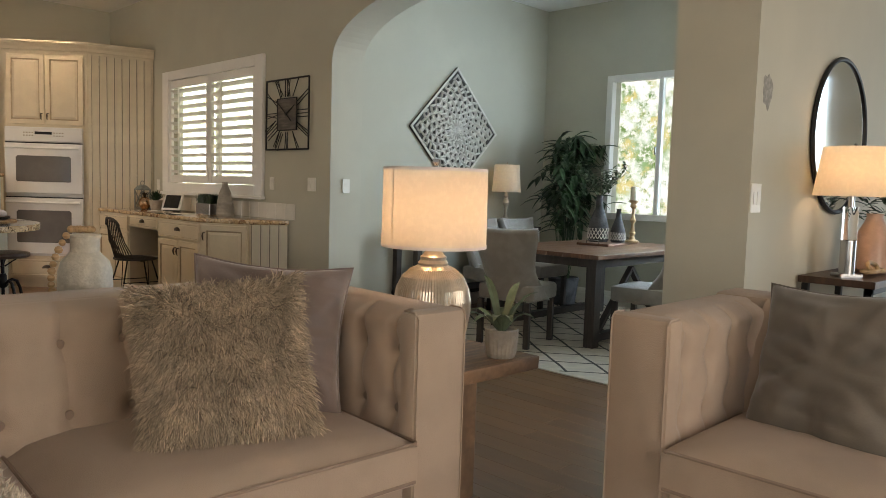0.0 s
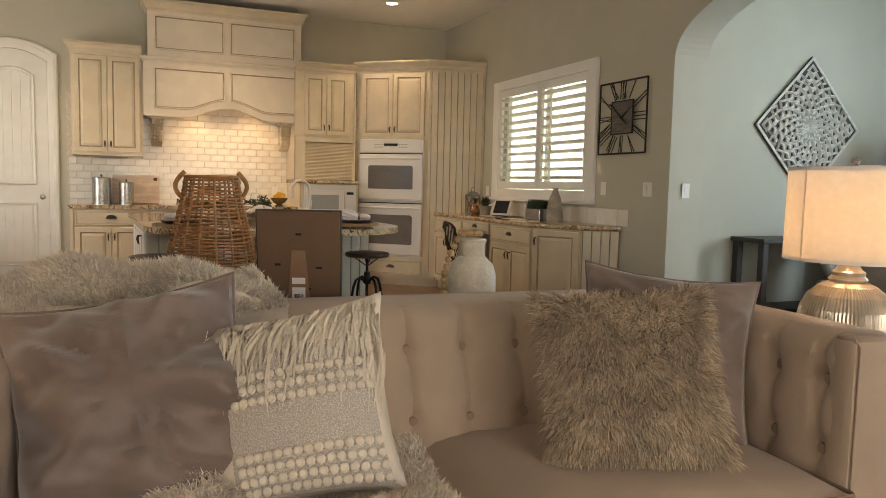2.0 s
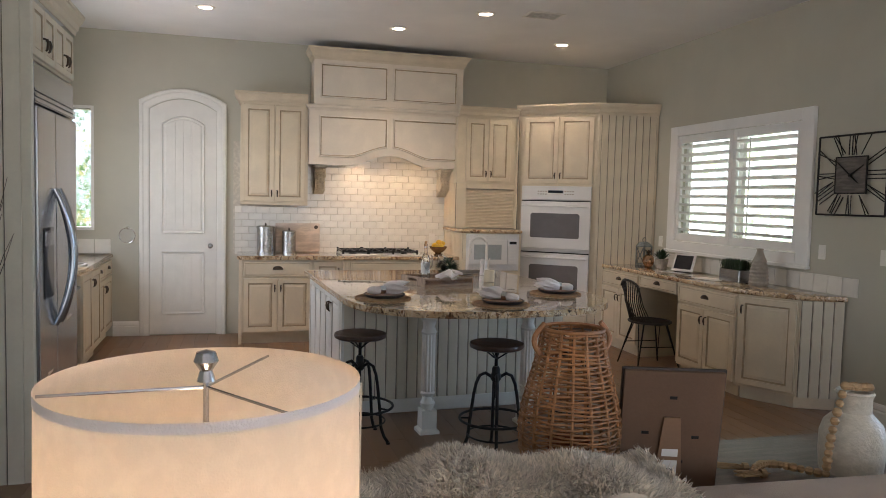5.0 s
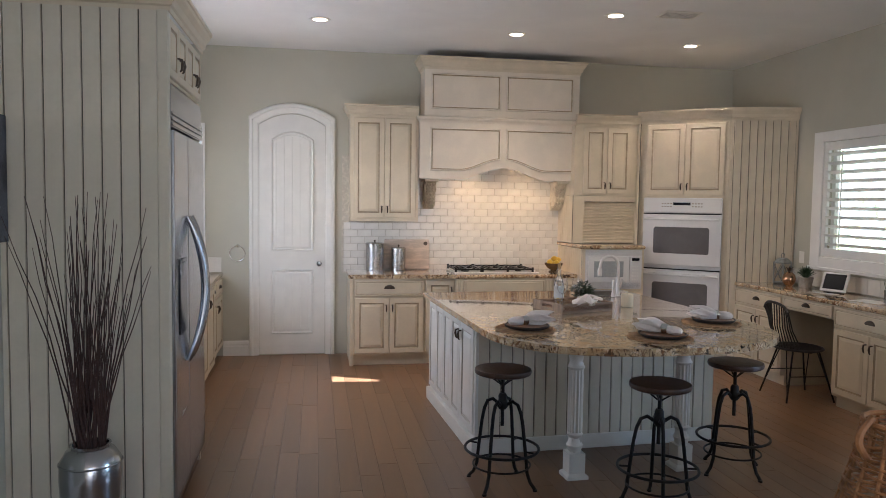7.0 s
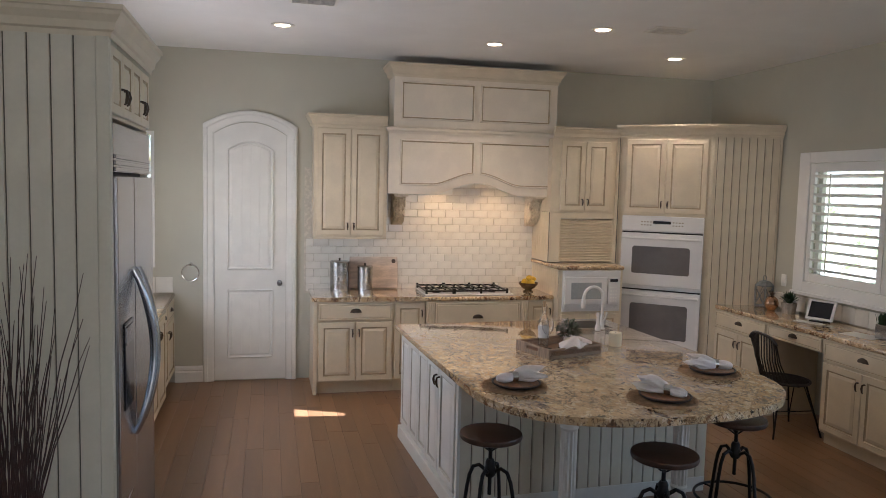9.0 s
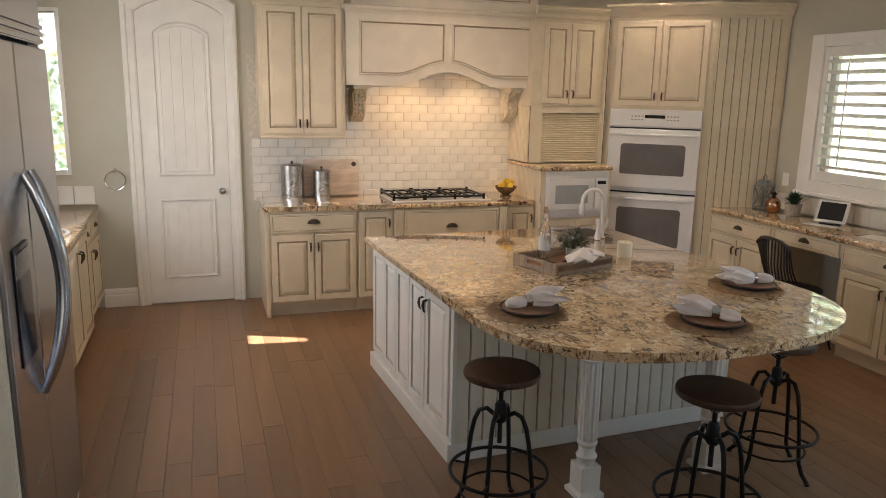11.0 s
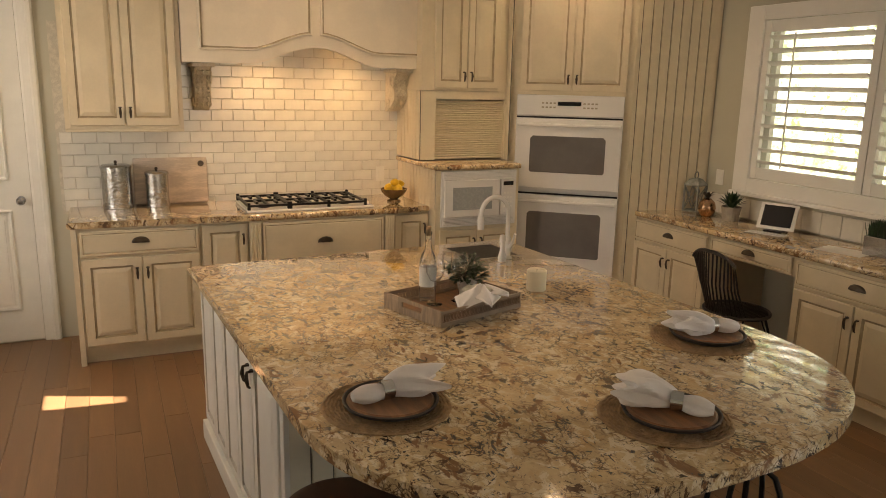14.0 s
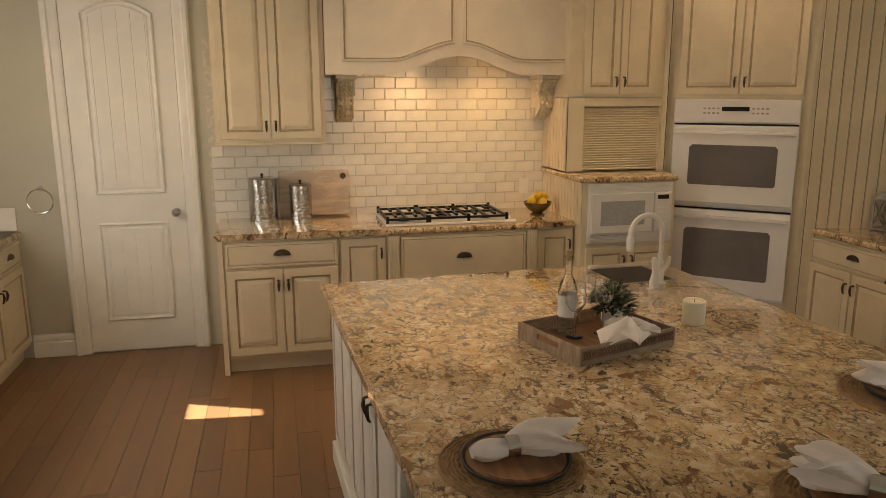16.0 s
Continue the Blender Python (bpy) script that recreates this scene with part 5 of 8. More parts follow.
def sofa(m, W, label, cushions=3, H=0.875, D=0.955, AT=0.225):
    t = thing("sofa", label, "sofa", m, "tufted sofas")
    # back: outer slab, top roll, tufted inner face
    part("back_frame", box(0.0, W, -0.20, 0.0, 0.10, H, 0.03), M_SOFA, t, smooth=True)
    bm, buttons = tufted(W - 2 * AT + 0.02, 0.40, H - 0.004, 0.19, 2, max(5, round((W - 2 * AT) / 0.175)), x0=AT - 0.01)
    inner = part("back_cushion", bm, M_SOFA, t, "button-tufted back", smooth=True)
    inner.matrix_basis = pose(0, -0.415, 0)
    for p in buttons:
        b = part("button", lathe([(0, 0), (0.016, 0.001), (0.014, 0.007), (0, 0.011)], 12), M_PIPING, inner, smooth=True)
        b.matrix_basis = Matrix.Translation((p[0], p[1] - 0.003, p[2])) @ Euler((radians(90), 0, 0)).to_matrix().to_4x4()
    for x0, sgn in ((0.0, 1), (W - AT, -1)):
        outer = (x0, x0 + AT - 0.062) if sgn > 0 else (x0 + 0.062, x0 + AT)
        arm = part("arm", arm_mesh(*outer, -D + 0.062, -0.16, 0.10, H - 0.012, 0.03), M_SOFA, t, smooth=True)
        part("front_panel", arm_mesh(x0, x0 + AT, -D, -D + 0.085, 0.10, H - 0.012, 0.022), M_SOFA, arm, smooth=True)
        for wx in (x0 + 0.014, x0 + AT - 0.014):
            part("piping", tube([(wx, -D - 0.001, 0.12), (wx, -D - 0.002, H - 0.03), (wx, -D + 0.014, H - 0.0125), (wx, -D + 0.07, H - 0.0115)], 0.0032, 6), M_SOFA, arm, smooth=True)
        bm, buttons = tufted(D - 0.27, 0.40, H - 0.012, 0.0, 2, 4, 0.030, 0.0, 110, 50, 0.042, 0.012, 0.018)
        for v in bm.verts:                  # rolled over the arm's top, drawn in at its front
            e = v.co.x if sgn > 0 else D - 0.27 - v.co.x
            if e < 0.06:
                v.co.y += 0.014 * (1 - e / 0.06) ** 2
            if v.co.z > H - 0.075:
                v.co.y += 0.03 * ((v.co.z - H + 0.075) / 0.063) ** 2
        side = part("arm_cushion", bm, M_SOFA, arm, "button-tufted inner arm", smooth=True)
        side.matrix_basis = pose(x0 + (AT + 0.004 if sgn > 0 else -0.004), (-D + 0.03 if sgn > 0 else -0.24), 0, 0, 0, 90 if sgn > 0 else -90)
        for p in buttons:
            b = part("button", lathe([(0, 0), (0.016, 0.001), (0.014, 0.007), (0, 0.011)], 12), M_PIPING, side, smooth=True)
            b.matrix_basis = Matrix.Translation((p[0], p[1] - 0.003, p[2])) @ Euler((radians(90), 0, 0)).to_matrix().to_4x4()
    part("seat_base", box(AT + 0.001, W - AT - 0.001, -D + 0.03, -0.22, 0.10, 0.335, 0.012), M_SOFA, t)
    cw = (W - 2 * AT) / cushions
    for k in range(cushions):
        bm = bmesh.new()
        nx, ny = 20, 16
        x0, x1, y0, y1 = AT + k * cw + 0.004, AT + (k + 1) * cw - 0.004, -D - 0.035, -0.26
        topv, botv = {}, {}
        for i in range(nx + 1):
            for j in range(ny + 1):
                u, v = 2 * i / nx - 1, 2 * j / ny - 1
                crown_ = 0.042 * ((1 - u ** 4) * (1 - v ** 4)) ** 0.6
                soft = 0.010 * (abs(u) ** 8 + abs(v) ** 8)
                x, y = x0 + (x1 - x0) * (u + 1) / 2, y0 + (y1 - y0) * (v + 1) / 2
                topv[i, j] = bm.verts.new((x, y, 0.478 + crown_ - soft))
                botv[i, j] = bm.verts.new((x, y, 0.340))
        for i in range(nx):
            for j in range(ny):
                q = [(i, j), (i + 1, j), (i + 1, j + 1), (i, j + 1)]
                bm.faces.new([topv[c] for c in q])
                bm.faces.new([botv[c] for c in q][::-1])
        edge = [(i, 0) for i in range(nx)] + [(nx, j) for j in range(ny)] + [(i, ny) for i in range(nx, 0, -1)] + [(0, j) for j in range(ny, 0, -1)]
        for a, b in zip(edge, edge[1:] + edge[:1]):
            bm.faces.new((botv[a], botv[b], topv[b], topv[a]))
        sc = part("seat_cushion", bm, M_SOFA, t, smooth=True)
        for zz in (0.470, 0.350):
            part("piping", tube([(x0 + 0.01, y0 - 0.001, zz), (x1 - 0.01, y0 - 0.001, zz), (x1 - 0.001, y0 + 0.01, zz), (x1 - 0.001, y1, zz)], 0.006, 6), M_PIPING, sc, smooth=True)
    for fx_, fy_ in ((0.08, -0.08), (W - 0.08, -0.08), (0.08, -D + 0.08), (W - 0.08, -D + 0.08)):
        part("foot", lathe([(0, 0), (0.022, 0), (0.034, 0.10), (0, 0.10)], 12, (fx_, fy_, 0)), M_DARKWOOD, t)
    return t


S1 = pose(-2.645, -0.365, 0, 0, 0, 87)
sofa(S1, 2.43, "taupe button-tufted track-arm sofa", 2)
S2 = pose(-1.245, 3.30, 0, 0, 0, 0)
sofa(S2, 2.2, "taupe button-tufted sofa beside the arch wall", 2)


def pillow(name, label, material, m, w=0.50, d=0.50, h=0.17, seed=1, wrinkle=0.02):
    t = thing(name, label, "cushion", m)
    part("cover", cushion(w, d, h, wrinkle=wrinkle, seed=seed), material, t, smooth=True)
    n = 60
    edge = []
    for k in range(n):
        a = k / n * 4
        s, f = int(a), a - int(a)
        u, v = [(2 * f - 1, -1), (1, 2 * f - 1), (1 - 2 * f, 1), (-1, 1 - 2 * f)][s]
        edge.append((*pinched(u, v, w, d), 0.003))
    part("seam_piping", tube(edge, 0.005, 6, None, True), material, t, smooth=True)
    return t


def strands(name, parent, material, roots, length, width, rng, droop, seg=3):
    """Many tapered tufts as one part; roots give place and direction."""
    verts, faces = [], []
    for p, d in roots:
        L = length * rng.uniform(0.65, 1.2)
        side = d.orthogonal().normalized()
        side = (Matrix.Rotation(rng.uniform(0, math.tau), 3, d) @ side) * width * rng.uniform(0.6, 1.3)
        q, cur = Vector(p), Vector(d)
        k0 = len(verts)
        for s in range(seg + 1):
            w = 1 - (s / seg) ** 1.5
            verts += [q - side * w, q + side * w]
            cur = (cur + droop * (0.35 + 0.3 * s) + Vector((rng.uniform(-.42, .42), rng.uniform(-.42, .42), rng.uniform(-.3, .3)))).normalized()
            q = q + cur * (L / seg)
        for s in range(seg):
            a = k0 + 2 * s
            faces.append((a, a + 1, a + 3, a + 2))
    me = bpy.data.meshes.new(name)
    me.from_pydata([tuple(v) for v in verts], [], faces)
    me.materials.append(material)
    ob = new(name, me)
    ob.parent = parent
    return tagged(ob, kind="stuff")


def stand(x, y, z, facing, tilt, roll=0):
    """A cushion set upright: its broad face looks along facing (degrees), leaning back by tilt."""
    return Matrix.Translation((x, y, z)) @ Euler((0, 0, radians(facing + 90))).to_matrix().to_4x4() @ Euler((radians(90 - tilt), 0, 0)).to_matrix().to_4x4() @ Euler((0, 0, radians(roll))).to_matrix().to_4x4()


pillow("throw_pillow", "mauve velvet throw pillow in the sofa corner", M_MAUVE, stand(-2.06, 1.57, 0.745, -34, 20, -5), 0.53, 0.51, 0.19, 3, 0.035)
pillow("throw_pillow", "mauve grey velvet pillow against the sofa arm", M_MAUVE, stand(-2.03, 0.075, 0.740, -6, 24, 10), 0.53, 0.51, 0.25, 5, 0.065)
pillow("throw_pillow", "olive grey velvet pillow with piped edge", M_OLIVE, stand(-0.66, 2.80, 0.695, -100, 22, 4), 0.60, 0.58, 0.23, 9, 0.032)

rng = random.Random(7)
sp1 = stand(-1.90, 1.33, 0.715, -22, 24, 4)
shag = thing("shag_pillow", "grey-brown shaggy pillow with glittering strands", "cushion", sp1)
part("cover", cushion(0.50, 0.50, 0.18, seed=2), M_SHAG, shag, smooth=True)
roots = []
inv = sp1.to_3x3().inverted()
for _ in range(24000):
    u, v = rng.uniform(-1, 1), rng.uniform(-1, 1)
    nrm = Vector((u * abs(u) ** 2 * 0.8, v * abs(v) ** 2 * 0.8, 0.55))
    swirl = noise.noise_vector(Vector((u * 5, v * 5, 1.0)))
    roots.append((Vector((*pinched(u, v, 0.50, 0.50), 0.088 * loft(u, v))), (nrm + swirl * 0.55).normalized()))
strands("shag_pile", shag, M_SHAG, roots, 0.050, 0.0024, rng, inv @ Vector((0, 0, -0.75)))
strands("glitter_strands", shag, M_CHROME, roots[:160], 0.043, 0.0008, rng, inv @ Vector((0, 0, -0.9)))

# fringed knit pillow
kp = stand(-1.93, 0.43, 0.725, -32, 22, 14)
knit = thing("knit_pillow", "cream pillow with tassel fringe and bobble rows", "cushion", kp)
part("cover", cushion(0.45, 0.46, 0.22, seed=4), M_CREAMKNIT, knit, smooth=True)


def kz(u, v):
    return 0.11 * loft(u, v) + 0.004


def kxy(u, v):
    return pinched(u, v, 0.45, 0.46)


bm = bmesh.new()
g = {}
for i in range(21):
    for j in range(19):
        u, v = -0.62 + 1.54 * i / 20, -0.94 + 1.52 * j / 18
        g[i, j] = bm.verts.new((*kxy(u, v), kz(u, v) + 0.003))
for i in range(20):
    for j in range(18):
        bm.faces.new((g[i, j], g[i + 1, j], g[i + 1, j + 1], g[i, j + 1]))
part("woven_panel", bm, M_GREYKNIT, knit, smooth=True)
bm = bmesh.new()
for v in (-0.86, -0.74, -0.62, -0.50, 0.02, 0.14, 0.26):
    for i in range(15):
        u = -0.56 + i * 0.100 + (0.05 if int(v * 100) % 4 else 0)
        if u > 0.9:
            continue
        own = lathe([(0, -0.007), (0.009, -0.004), (0.0115, 0.001), (0.008, 0.006), (0, 0.008)], 8, (*kxy(u, v), kz(u, v) + 0.008))
        merge(bm, own)
part("bobbles", bm, M_CREAMKNIT, knit, "cream wool bobbles", "stuff", smooth=True)
inv = kp.to_3x3().inverted()
roots = []
for k in range(760):
    u = -1.0 + 2.0 * (k // 6) / 126 + rng.uniform(-.006, .006)
    v = 0.92 - 0.42 * (0.35 + max(0, u)) * rng.random()
    roots.append((Vector((*kxy(u, v), kz(min(.97, max(-.97, u)), .9) + 0.012)), Vector((rng.uniform(-.2, .2), -0.3, 0.9)).normalized()))
strands("tassel_fringe", knit, M_CREAMKNIT, roots, 0.22, 0.0046, rng, inv @ Vector((0, 0, -1.6)), 5)
bm = bmesh.new()
g = {}
for i in range(25):
    for j in range(8):
        u, v = -0.9 + 1.86 * i / 24, 0.52 + 0.44 * j / 7
        g[i, j] = bm.verts.new((*kxy(u, v), kz(u, v) + 0.006))
for i in range(24):
    for j in range(7):
        bm.faces.new((g[i, j], g[i + 1, j], g[i + 1, j + 1], g[i, j + 1]))
part("top_band", bm, M_CREAMKNIT, knit, smooth=True)


# fur throws
def throw(name, label, pathfn, nu, nv, n, length):
    t = thing(name, label, "throw blanket")
    bm = bmesh.new()
    g = {}
    P = {}
    for i in range(nu + 1):
        for j in range(nv + 1):
            P[i, j] = Vector(pathfn(i / nu, j / nv))
            g[i, j] = bm.verts.new(P[i, j])
    for i in range(nu):
        for j in range(nv):
            bm.faces.new((g[i, j], g[i + 1, j], g[i + 1, j + 1], g[i, j + 1]))
    part("backing", bm, M_FUR, t, smooth=True)
    roots = []
    r = random.Random(12)
    for _ in range(n):
        i, j = r.random() * nu, r.random() * nv
        a, b = min(nu - 1, int(i)), min(nv - 1, int(j))
        e1, e2 = P[a + 1, b] - P[a, b], P[a, b + 1] - P[a, b]
        nn = e1.cross(e2)
        if nn.length < 1e-9:
            continue
        nn.normalize()
        if nn.dot(Vector((-0.3, -0.3, 1.0))) < 0:
            nn = -nn
        roots.append((P[a, b] + e1 * (i - a) + e2 * (j - b), nn))
    strands("fur_pile", t, M_FUR, roots, length, 0.0028, r, Vector((0.10, -0.12, -0.30)))
    return t


def over_corner(u, v):
    """Rolled over the sofa's back from its inner face, hanging down behind."""
    y = -0.41 + 0.86 * u + 0.03 * math.sin(v * 11)
    lump = 0.022 * math.sin(v * 8 + u * 9) + 0.016 * math.sin(u * 17 + 1.3)
    s = v * 0.78
    if s < 0.14:
        return (-2.365 - 0.12 * s - lump * 0.3 + 0.03 * u, y, 0.80 + s * 0.75 + 0.02 * math.sin(u * 6))
    if s < 0.46:
        k = (s - 0.14) / 0.32
        return (-2.385 - 0.29 * k + 0.03 * u, y, 0.920 + 0.060 * math.sin(math.pi * k) + lump)
    return (-2.70 - lump * 0.4 + 0.03 * u, y, 0.905 - (s - 0.46))


def over_corner2(u, v):
    x = -2.70 + 0.36 * u + 0.025 * math.sin(v * 10)
    lump = 0.018 * math.sin(u * 9 + v * 6)
    s = v * 0.92
    if s < 0.30:
        return (x, -0.10 - s, 0.880 + 0.02 * math.sin(math.pi * s / 0.30) + lump * (1 - u) - 0.01 * u)
    return (x + 0.02 * math.sin(v * 9), -0.425 - lump * 0.6, 0.885 - (s - 0.30) * (1.0 + 0.2 * math.sin(u * 5)))


throw("fur_throw", "cream shaggy fur throw over the sofa corner", lambda u, v: over_corner(1 - u, v), 30, 26, 46000, 0.034)
throw("fur_throw", "cream shaggy fur throw hanging over the arm", lambda u, v: over_corner2(u, v), 20, 22, 32000, 0.034)
throw("fur_throw", "cream shaggy fur throw lying on the seat", lambda u, v: (-2.02 + 0.46 * v, 0.10 + 0.62 * u, 0.545 + 0.028 * math.sin(u * 7 + v * 3) + 0.02 * math.sin(v * 8) - 0.05 * max(0, v - 0.85) / 0.15), 20, 16, 24000, 0.034)


# lamps on side tables
def table_lamp(name, label, x, y, z, r=0.205, top=1.345, bottom=1.045):
    t = thing(name, label, "lamp", pose(x, y, z))
    b = bottom - z
    prof = [(0.0, 0.0), (0.075, 0.0), (0.078, 0.012), (0.060, 0.022), (0.10, 0.055), (0.140, 0.12), (0.152, 0.18), (0.152, 0.225), (0.143, 0.270), (0.122, 0.310), (0.090, 0.338), (0.058, 0.352)]
    k = (b - 0.07) / 0.352
    part("base", lathe([(rr, zz * k) for rr, zz in prof], 320, flute=0.020, flutes=80), M_MERC, t, "ribbed mercury glass ball base")
    n = b - 0.07
    part("neck", lathe([(0.056, n), (0.060, n + 0.008), (0.050, n + 0.020), (0.052, n + 0.032), (0.040, n + 0.040), (0.030, n + 0.06), (0.012, n + 0.068), (0.0, n + 0.07)], 32), M_MERC, t, smooth=True)
    h = top - bottom
    sh_ = part("shade", lathe([(r, b), (r * 0.985, b + h)], 64), M_SHADE, t, "lit cream linen drum shade", smooth=True)
    part("trim_band", lathe([(r + 0.001, b), (r + 0.0015, b + 0.012)], 64), M_NAPKIN, sh_)
    part("trim_band", lathe([(r * 0.985 + 0.001, b + h - 0.012), (r * 0.985 + 0.001, b + h)], 64), M_NAPKIN, sh_)
    for a in (0.35, 0.35 + math.pi):
        part("seam", box(r * 0.994, r + 0.001, -0.003, 0.003, b + 0.012, b + h - 0.012), M_SHADE, sh_).matrix_basis = Matrix.Rotation(a - 2.0, 4, "Z")
    bm = tube([(0, 0, n + 0.06), (0, 0, b + h + 0.012)], 0.004, 8)
    for a in range(3):
        c, s = math.cos(a * 2.094 + 0.6), math.sin(a * 2.094 + 0.6)
        tube([(0, 0, b + h - 0.012), (r * 0.98 * c, r * 0.98 * s, b + h - 0.012)], 0.002, 6, bm)
    part("harp", bm, M_STEEL, t)
    part("finial", lathe([(0, b + h - 0.006), (0.012, b + h - 0.004), (0.008, b + h + 0.010), (0.016, b + h + 0.022), (0.012, b + h + 0.034), (0, b + h + 0.038)], 16), M_STEEL, t, smooth=True)
    return t


def side_table(m, label):
    t = thing("side_table", label, "table", m, "side tables")
    bm = box(-0.27, 0.27, -0.28, 0.28, 0.515, 0.57, 0.006)
    for v in bm.verts:
        v.co.x += 0.010 * noise.noise(v.co * 9)
        v.co.y += 0.010 * noise.noise(v.co * 9 + Vector((5, 0, 0)))
    part("top", bm, M_OAK, t, "rustic live-edge oak top")
    part("pedestal", box(-0.20, 0.20, -0.24, -0.02, 0.03, 0.515, 0.006), M_OAK, t)
    part("plinth", box(-0.22, 0.22, -0.26, 0.0, 0.0, 0.03, 0.004), M_OAK, t)


side_table(pose(-2.05, 2.41, 0), "rustic oak pedestal side table by the sofa")
side_table(pose(-2.08, -0.72, 0), "rustic oak pedestal side table at the sofa arm")
table_lamp("table_lamp", "lit table lamp, ribbed mercury glass base, linen drum shade", TABLE_LAMPS[0][0], TABLE_LAMPS[0][1], 0.57, 0.202, 1.352, 1.075)
table_lamp("table_lamp", "lit table lamp, ribbed mercury glass base, linen drum shade", TABLE_LAMPS[1][0], TABLE_LAMPS[1][1], 0.57, 0.205, 1.325, 1.02)


def blade(bm, root, tip, width, bend, seg=5, up=Vector((0, 0, 1))):
    """A leaf: a folded strip from root to tip."""
    root, tip = Vector(root), Vector(tip)
    d = tip - root
    side = d.cross(up)
    side = (side.normalized() if side.length > 1e-6 else Vector((1, 0, 0)))
    prev = None
    for k in range(seg + 1):
        u = k / seg
        p = root + d * u + Vector((0, 0, bend * math.sin(math.pi * u)))
        w = width * (math.sin(math.pi * min(1, 0.12 + 0.88 * u)) ** 0.7) if k < seg else 0.0008
        row = [bm.verts.new(p - side * w + Vector((0, 0, w * 0.35))), bm.verts.new(p), bm.verts.new(p + side * w + Vector((0, 0, w * 0.35)))]
        if prev:
            bm.faces.new((prev[0], prev[1], row[1], row[0]))
            bm.faces.new((prev[1], prev[2], row[2], row[1]))
        prev = row
    return bm


def potted_agave(x, y, z):
    t = thing("potted_plant", "agave succulent in a ribbed grey clay pot", "plant", pose(x, y, z))
    part("pot", lathe([(0.0, 0), (0.056, 0), (0.064, 0.02), (0.070, 0.115), (0.066, 0.118), (0.060, 0.105), (0.0, 0.10)], 48, flute=0.03, flutes=24), M_POT, t)
    part("soil", lathe([(0.060, 0.100), (0, 0.104)], 16), M_SOIL, t)
    for k in range(11):
        a = k * 2.4
        r = 0.13 + 0.08 * ((k * 7) % 5) / 5
        hgt = 0.24 + 0.10 * ((k * 3) % 4) / 4 if k % 3 == 0 else 0.165
        bm = bmesh.new()
        blade(bm, (0.012 * math.cos(a), 0.012 * math.sin(a), 0.10), (r * math.cos(a), r * math.sin(a), hgt), 0.019, 0.045)
        part("leaf", bm, M_LEAF2, t)


potted_agave(-1.87, 2.55, 0.57)

# console behind the sofa
cs = thing("console_table", "grey-brown console table behind the sofa", "table")
part("top", box(-3.14, -2.70, 0.03, 1.66, 0.735, 0.78, 0.004), M_CONSOLE, cs)
part("apron", box(-3.11, -2.73, 0.06, 1.63, 0.66, 0.734), M_CONSOLE, cs)
for lx in (-3.11, -2.79):
    for ly in (0.06, 1.57):
        part("leg", box(lx, lx + 0.06, ly, ly + 0.06, 0.0, 0.66, 0.003), M_CONSOLE, cs)
for k in range(3):
    last = part("rivet", lathe([(0, 0), (0.008, 0.002), (0, 0.004)], 8), M_BLACK, cs)
    last.matrix_basis = pose(-3.05 + k * 0.13, 0.03, 0.757, 90, 0, 0)


def rattan(x, y, z, H=0.465, R=0.138):
    t = thing("rattan_lantern", "tall open-weave rattan lantern with looped handles", "lantern", pose(x, y, z))

    prof = [(0.0, 0.62), (0.08, 0.74), (0.18, 0.88), (0.30, 0.98), (0.42, 1.0), (0.55, 0.95), (0.70, 0.82), (0.85, 0.68), (1.0, 0.60)]

    def rr(u):
        for (a, p), (b, q) in zip(prof, prof[1:]):
            if u <= b:
                return R * (p + (q - p) * (u - a) / (b - a))
        return R * prof[-1][1]
    ribs = 16
    for k in range(ribs):
        a = k * math.tau / ribs
        part("rib", tube([(rr(j / 14) * math.cos(a), rr(j / 14) * math.sin(a), H * j / 14) for j in range(15)], 0.0042, 6), M_RATTAN, t)
    rows = 40
    for j in range(rows):
        u = (j + 0.5) / rows
        pts = []
        for k in range(64):
            a = k * math.tau / 64
            wob = 0.0035 * math.cos(a * ribs / 2 + (math.pi if j % 2 else 0))
            pts.append(((rr(u) + wob) * math.cos(a), (rr(u) + wob) * math.sin(a), H * u + 0.0025 * math.sin(a * 3 + j)))
        part("weave", tube(pts, 0.0032, 5, None, True), M_RATTAN, t)
    part("rim", tube([(rr(1) * math.cos(k * math.tau / 40), rr(1) * math.sin(k * math.tau / 40), H + 0.004) for k in range(40)], 0.006, 6, None, True), M_RATTAN, t, smooth=True)
    part("floor_disc", lathe([(0, 0.002), (rr(0), 0.002), (rr(0), 0.010), (0, 0.010)], 32), M_RATTAN, t)
    for s in (-1, 1):
        pts = [(0, s * (rr(1) + 0.03 * math.sin(math.pi * k / 10)), H - 0.075 + 0.095 * k / 10) for k in range(11)]
        part("handle", tube(pts, 0.0075, 8), M_RATTAN, t, smooth=True)
    part("glass_cup", lathe([(0.0, 0.012), (0.055, 0.012), (0.058, 0.16), (0.055, 0.16), (0.052, 0.016), (0.0, 0.015)], 24), mat("amber_candle_glass", (0.32, 0.13, 0.07), 0.25, 0, 8, 0.2, 0.0), t, smooth=True)
    return t


rattan(-2.80, 0.315, 0.78)

pf = thing("picture_frame", "back of a fibreboard picture frame with easel strut", "picture frame", Matrix.Translation((-2.765, 0.600, 0.78)) @ Euler((0, 0, radians(72))).to_matrix().to_4x4() @ Euler((radians(9), 0, 0)).to_matrix().to_4x4())
part("backing", box(-0.136, 0.136, -0.006, 0.006, 0.0, 0.365, 0.001), M_KRAFT, pf)
part("frame_edge", box(-0.142, 0.142, 0.0065, 0.016, 0.0, 0.370, 0.002), M_DARKWOOD, pf)
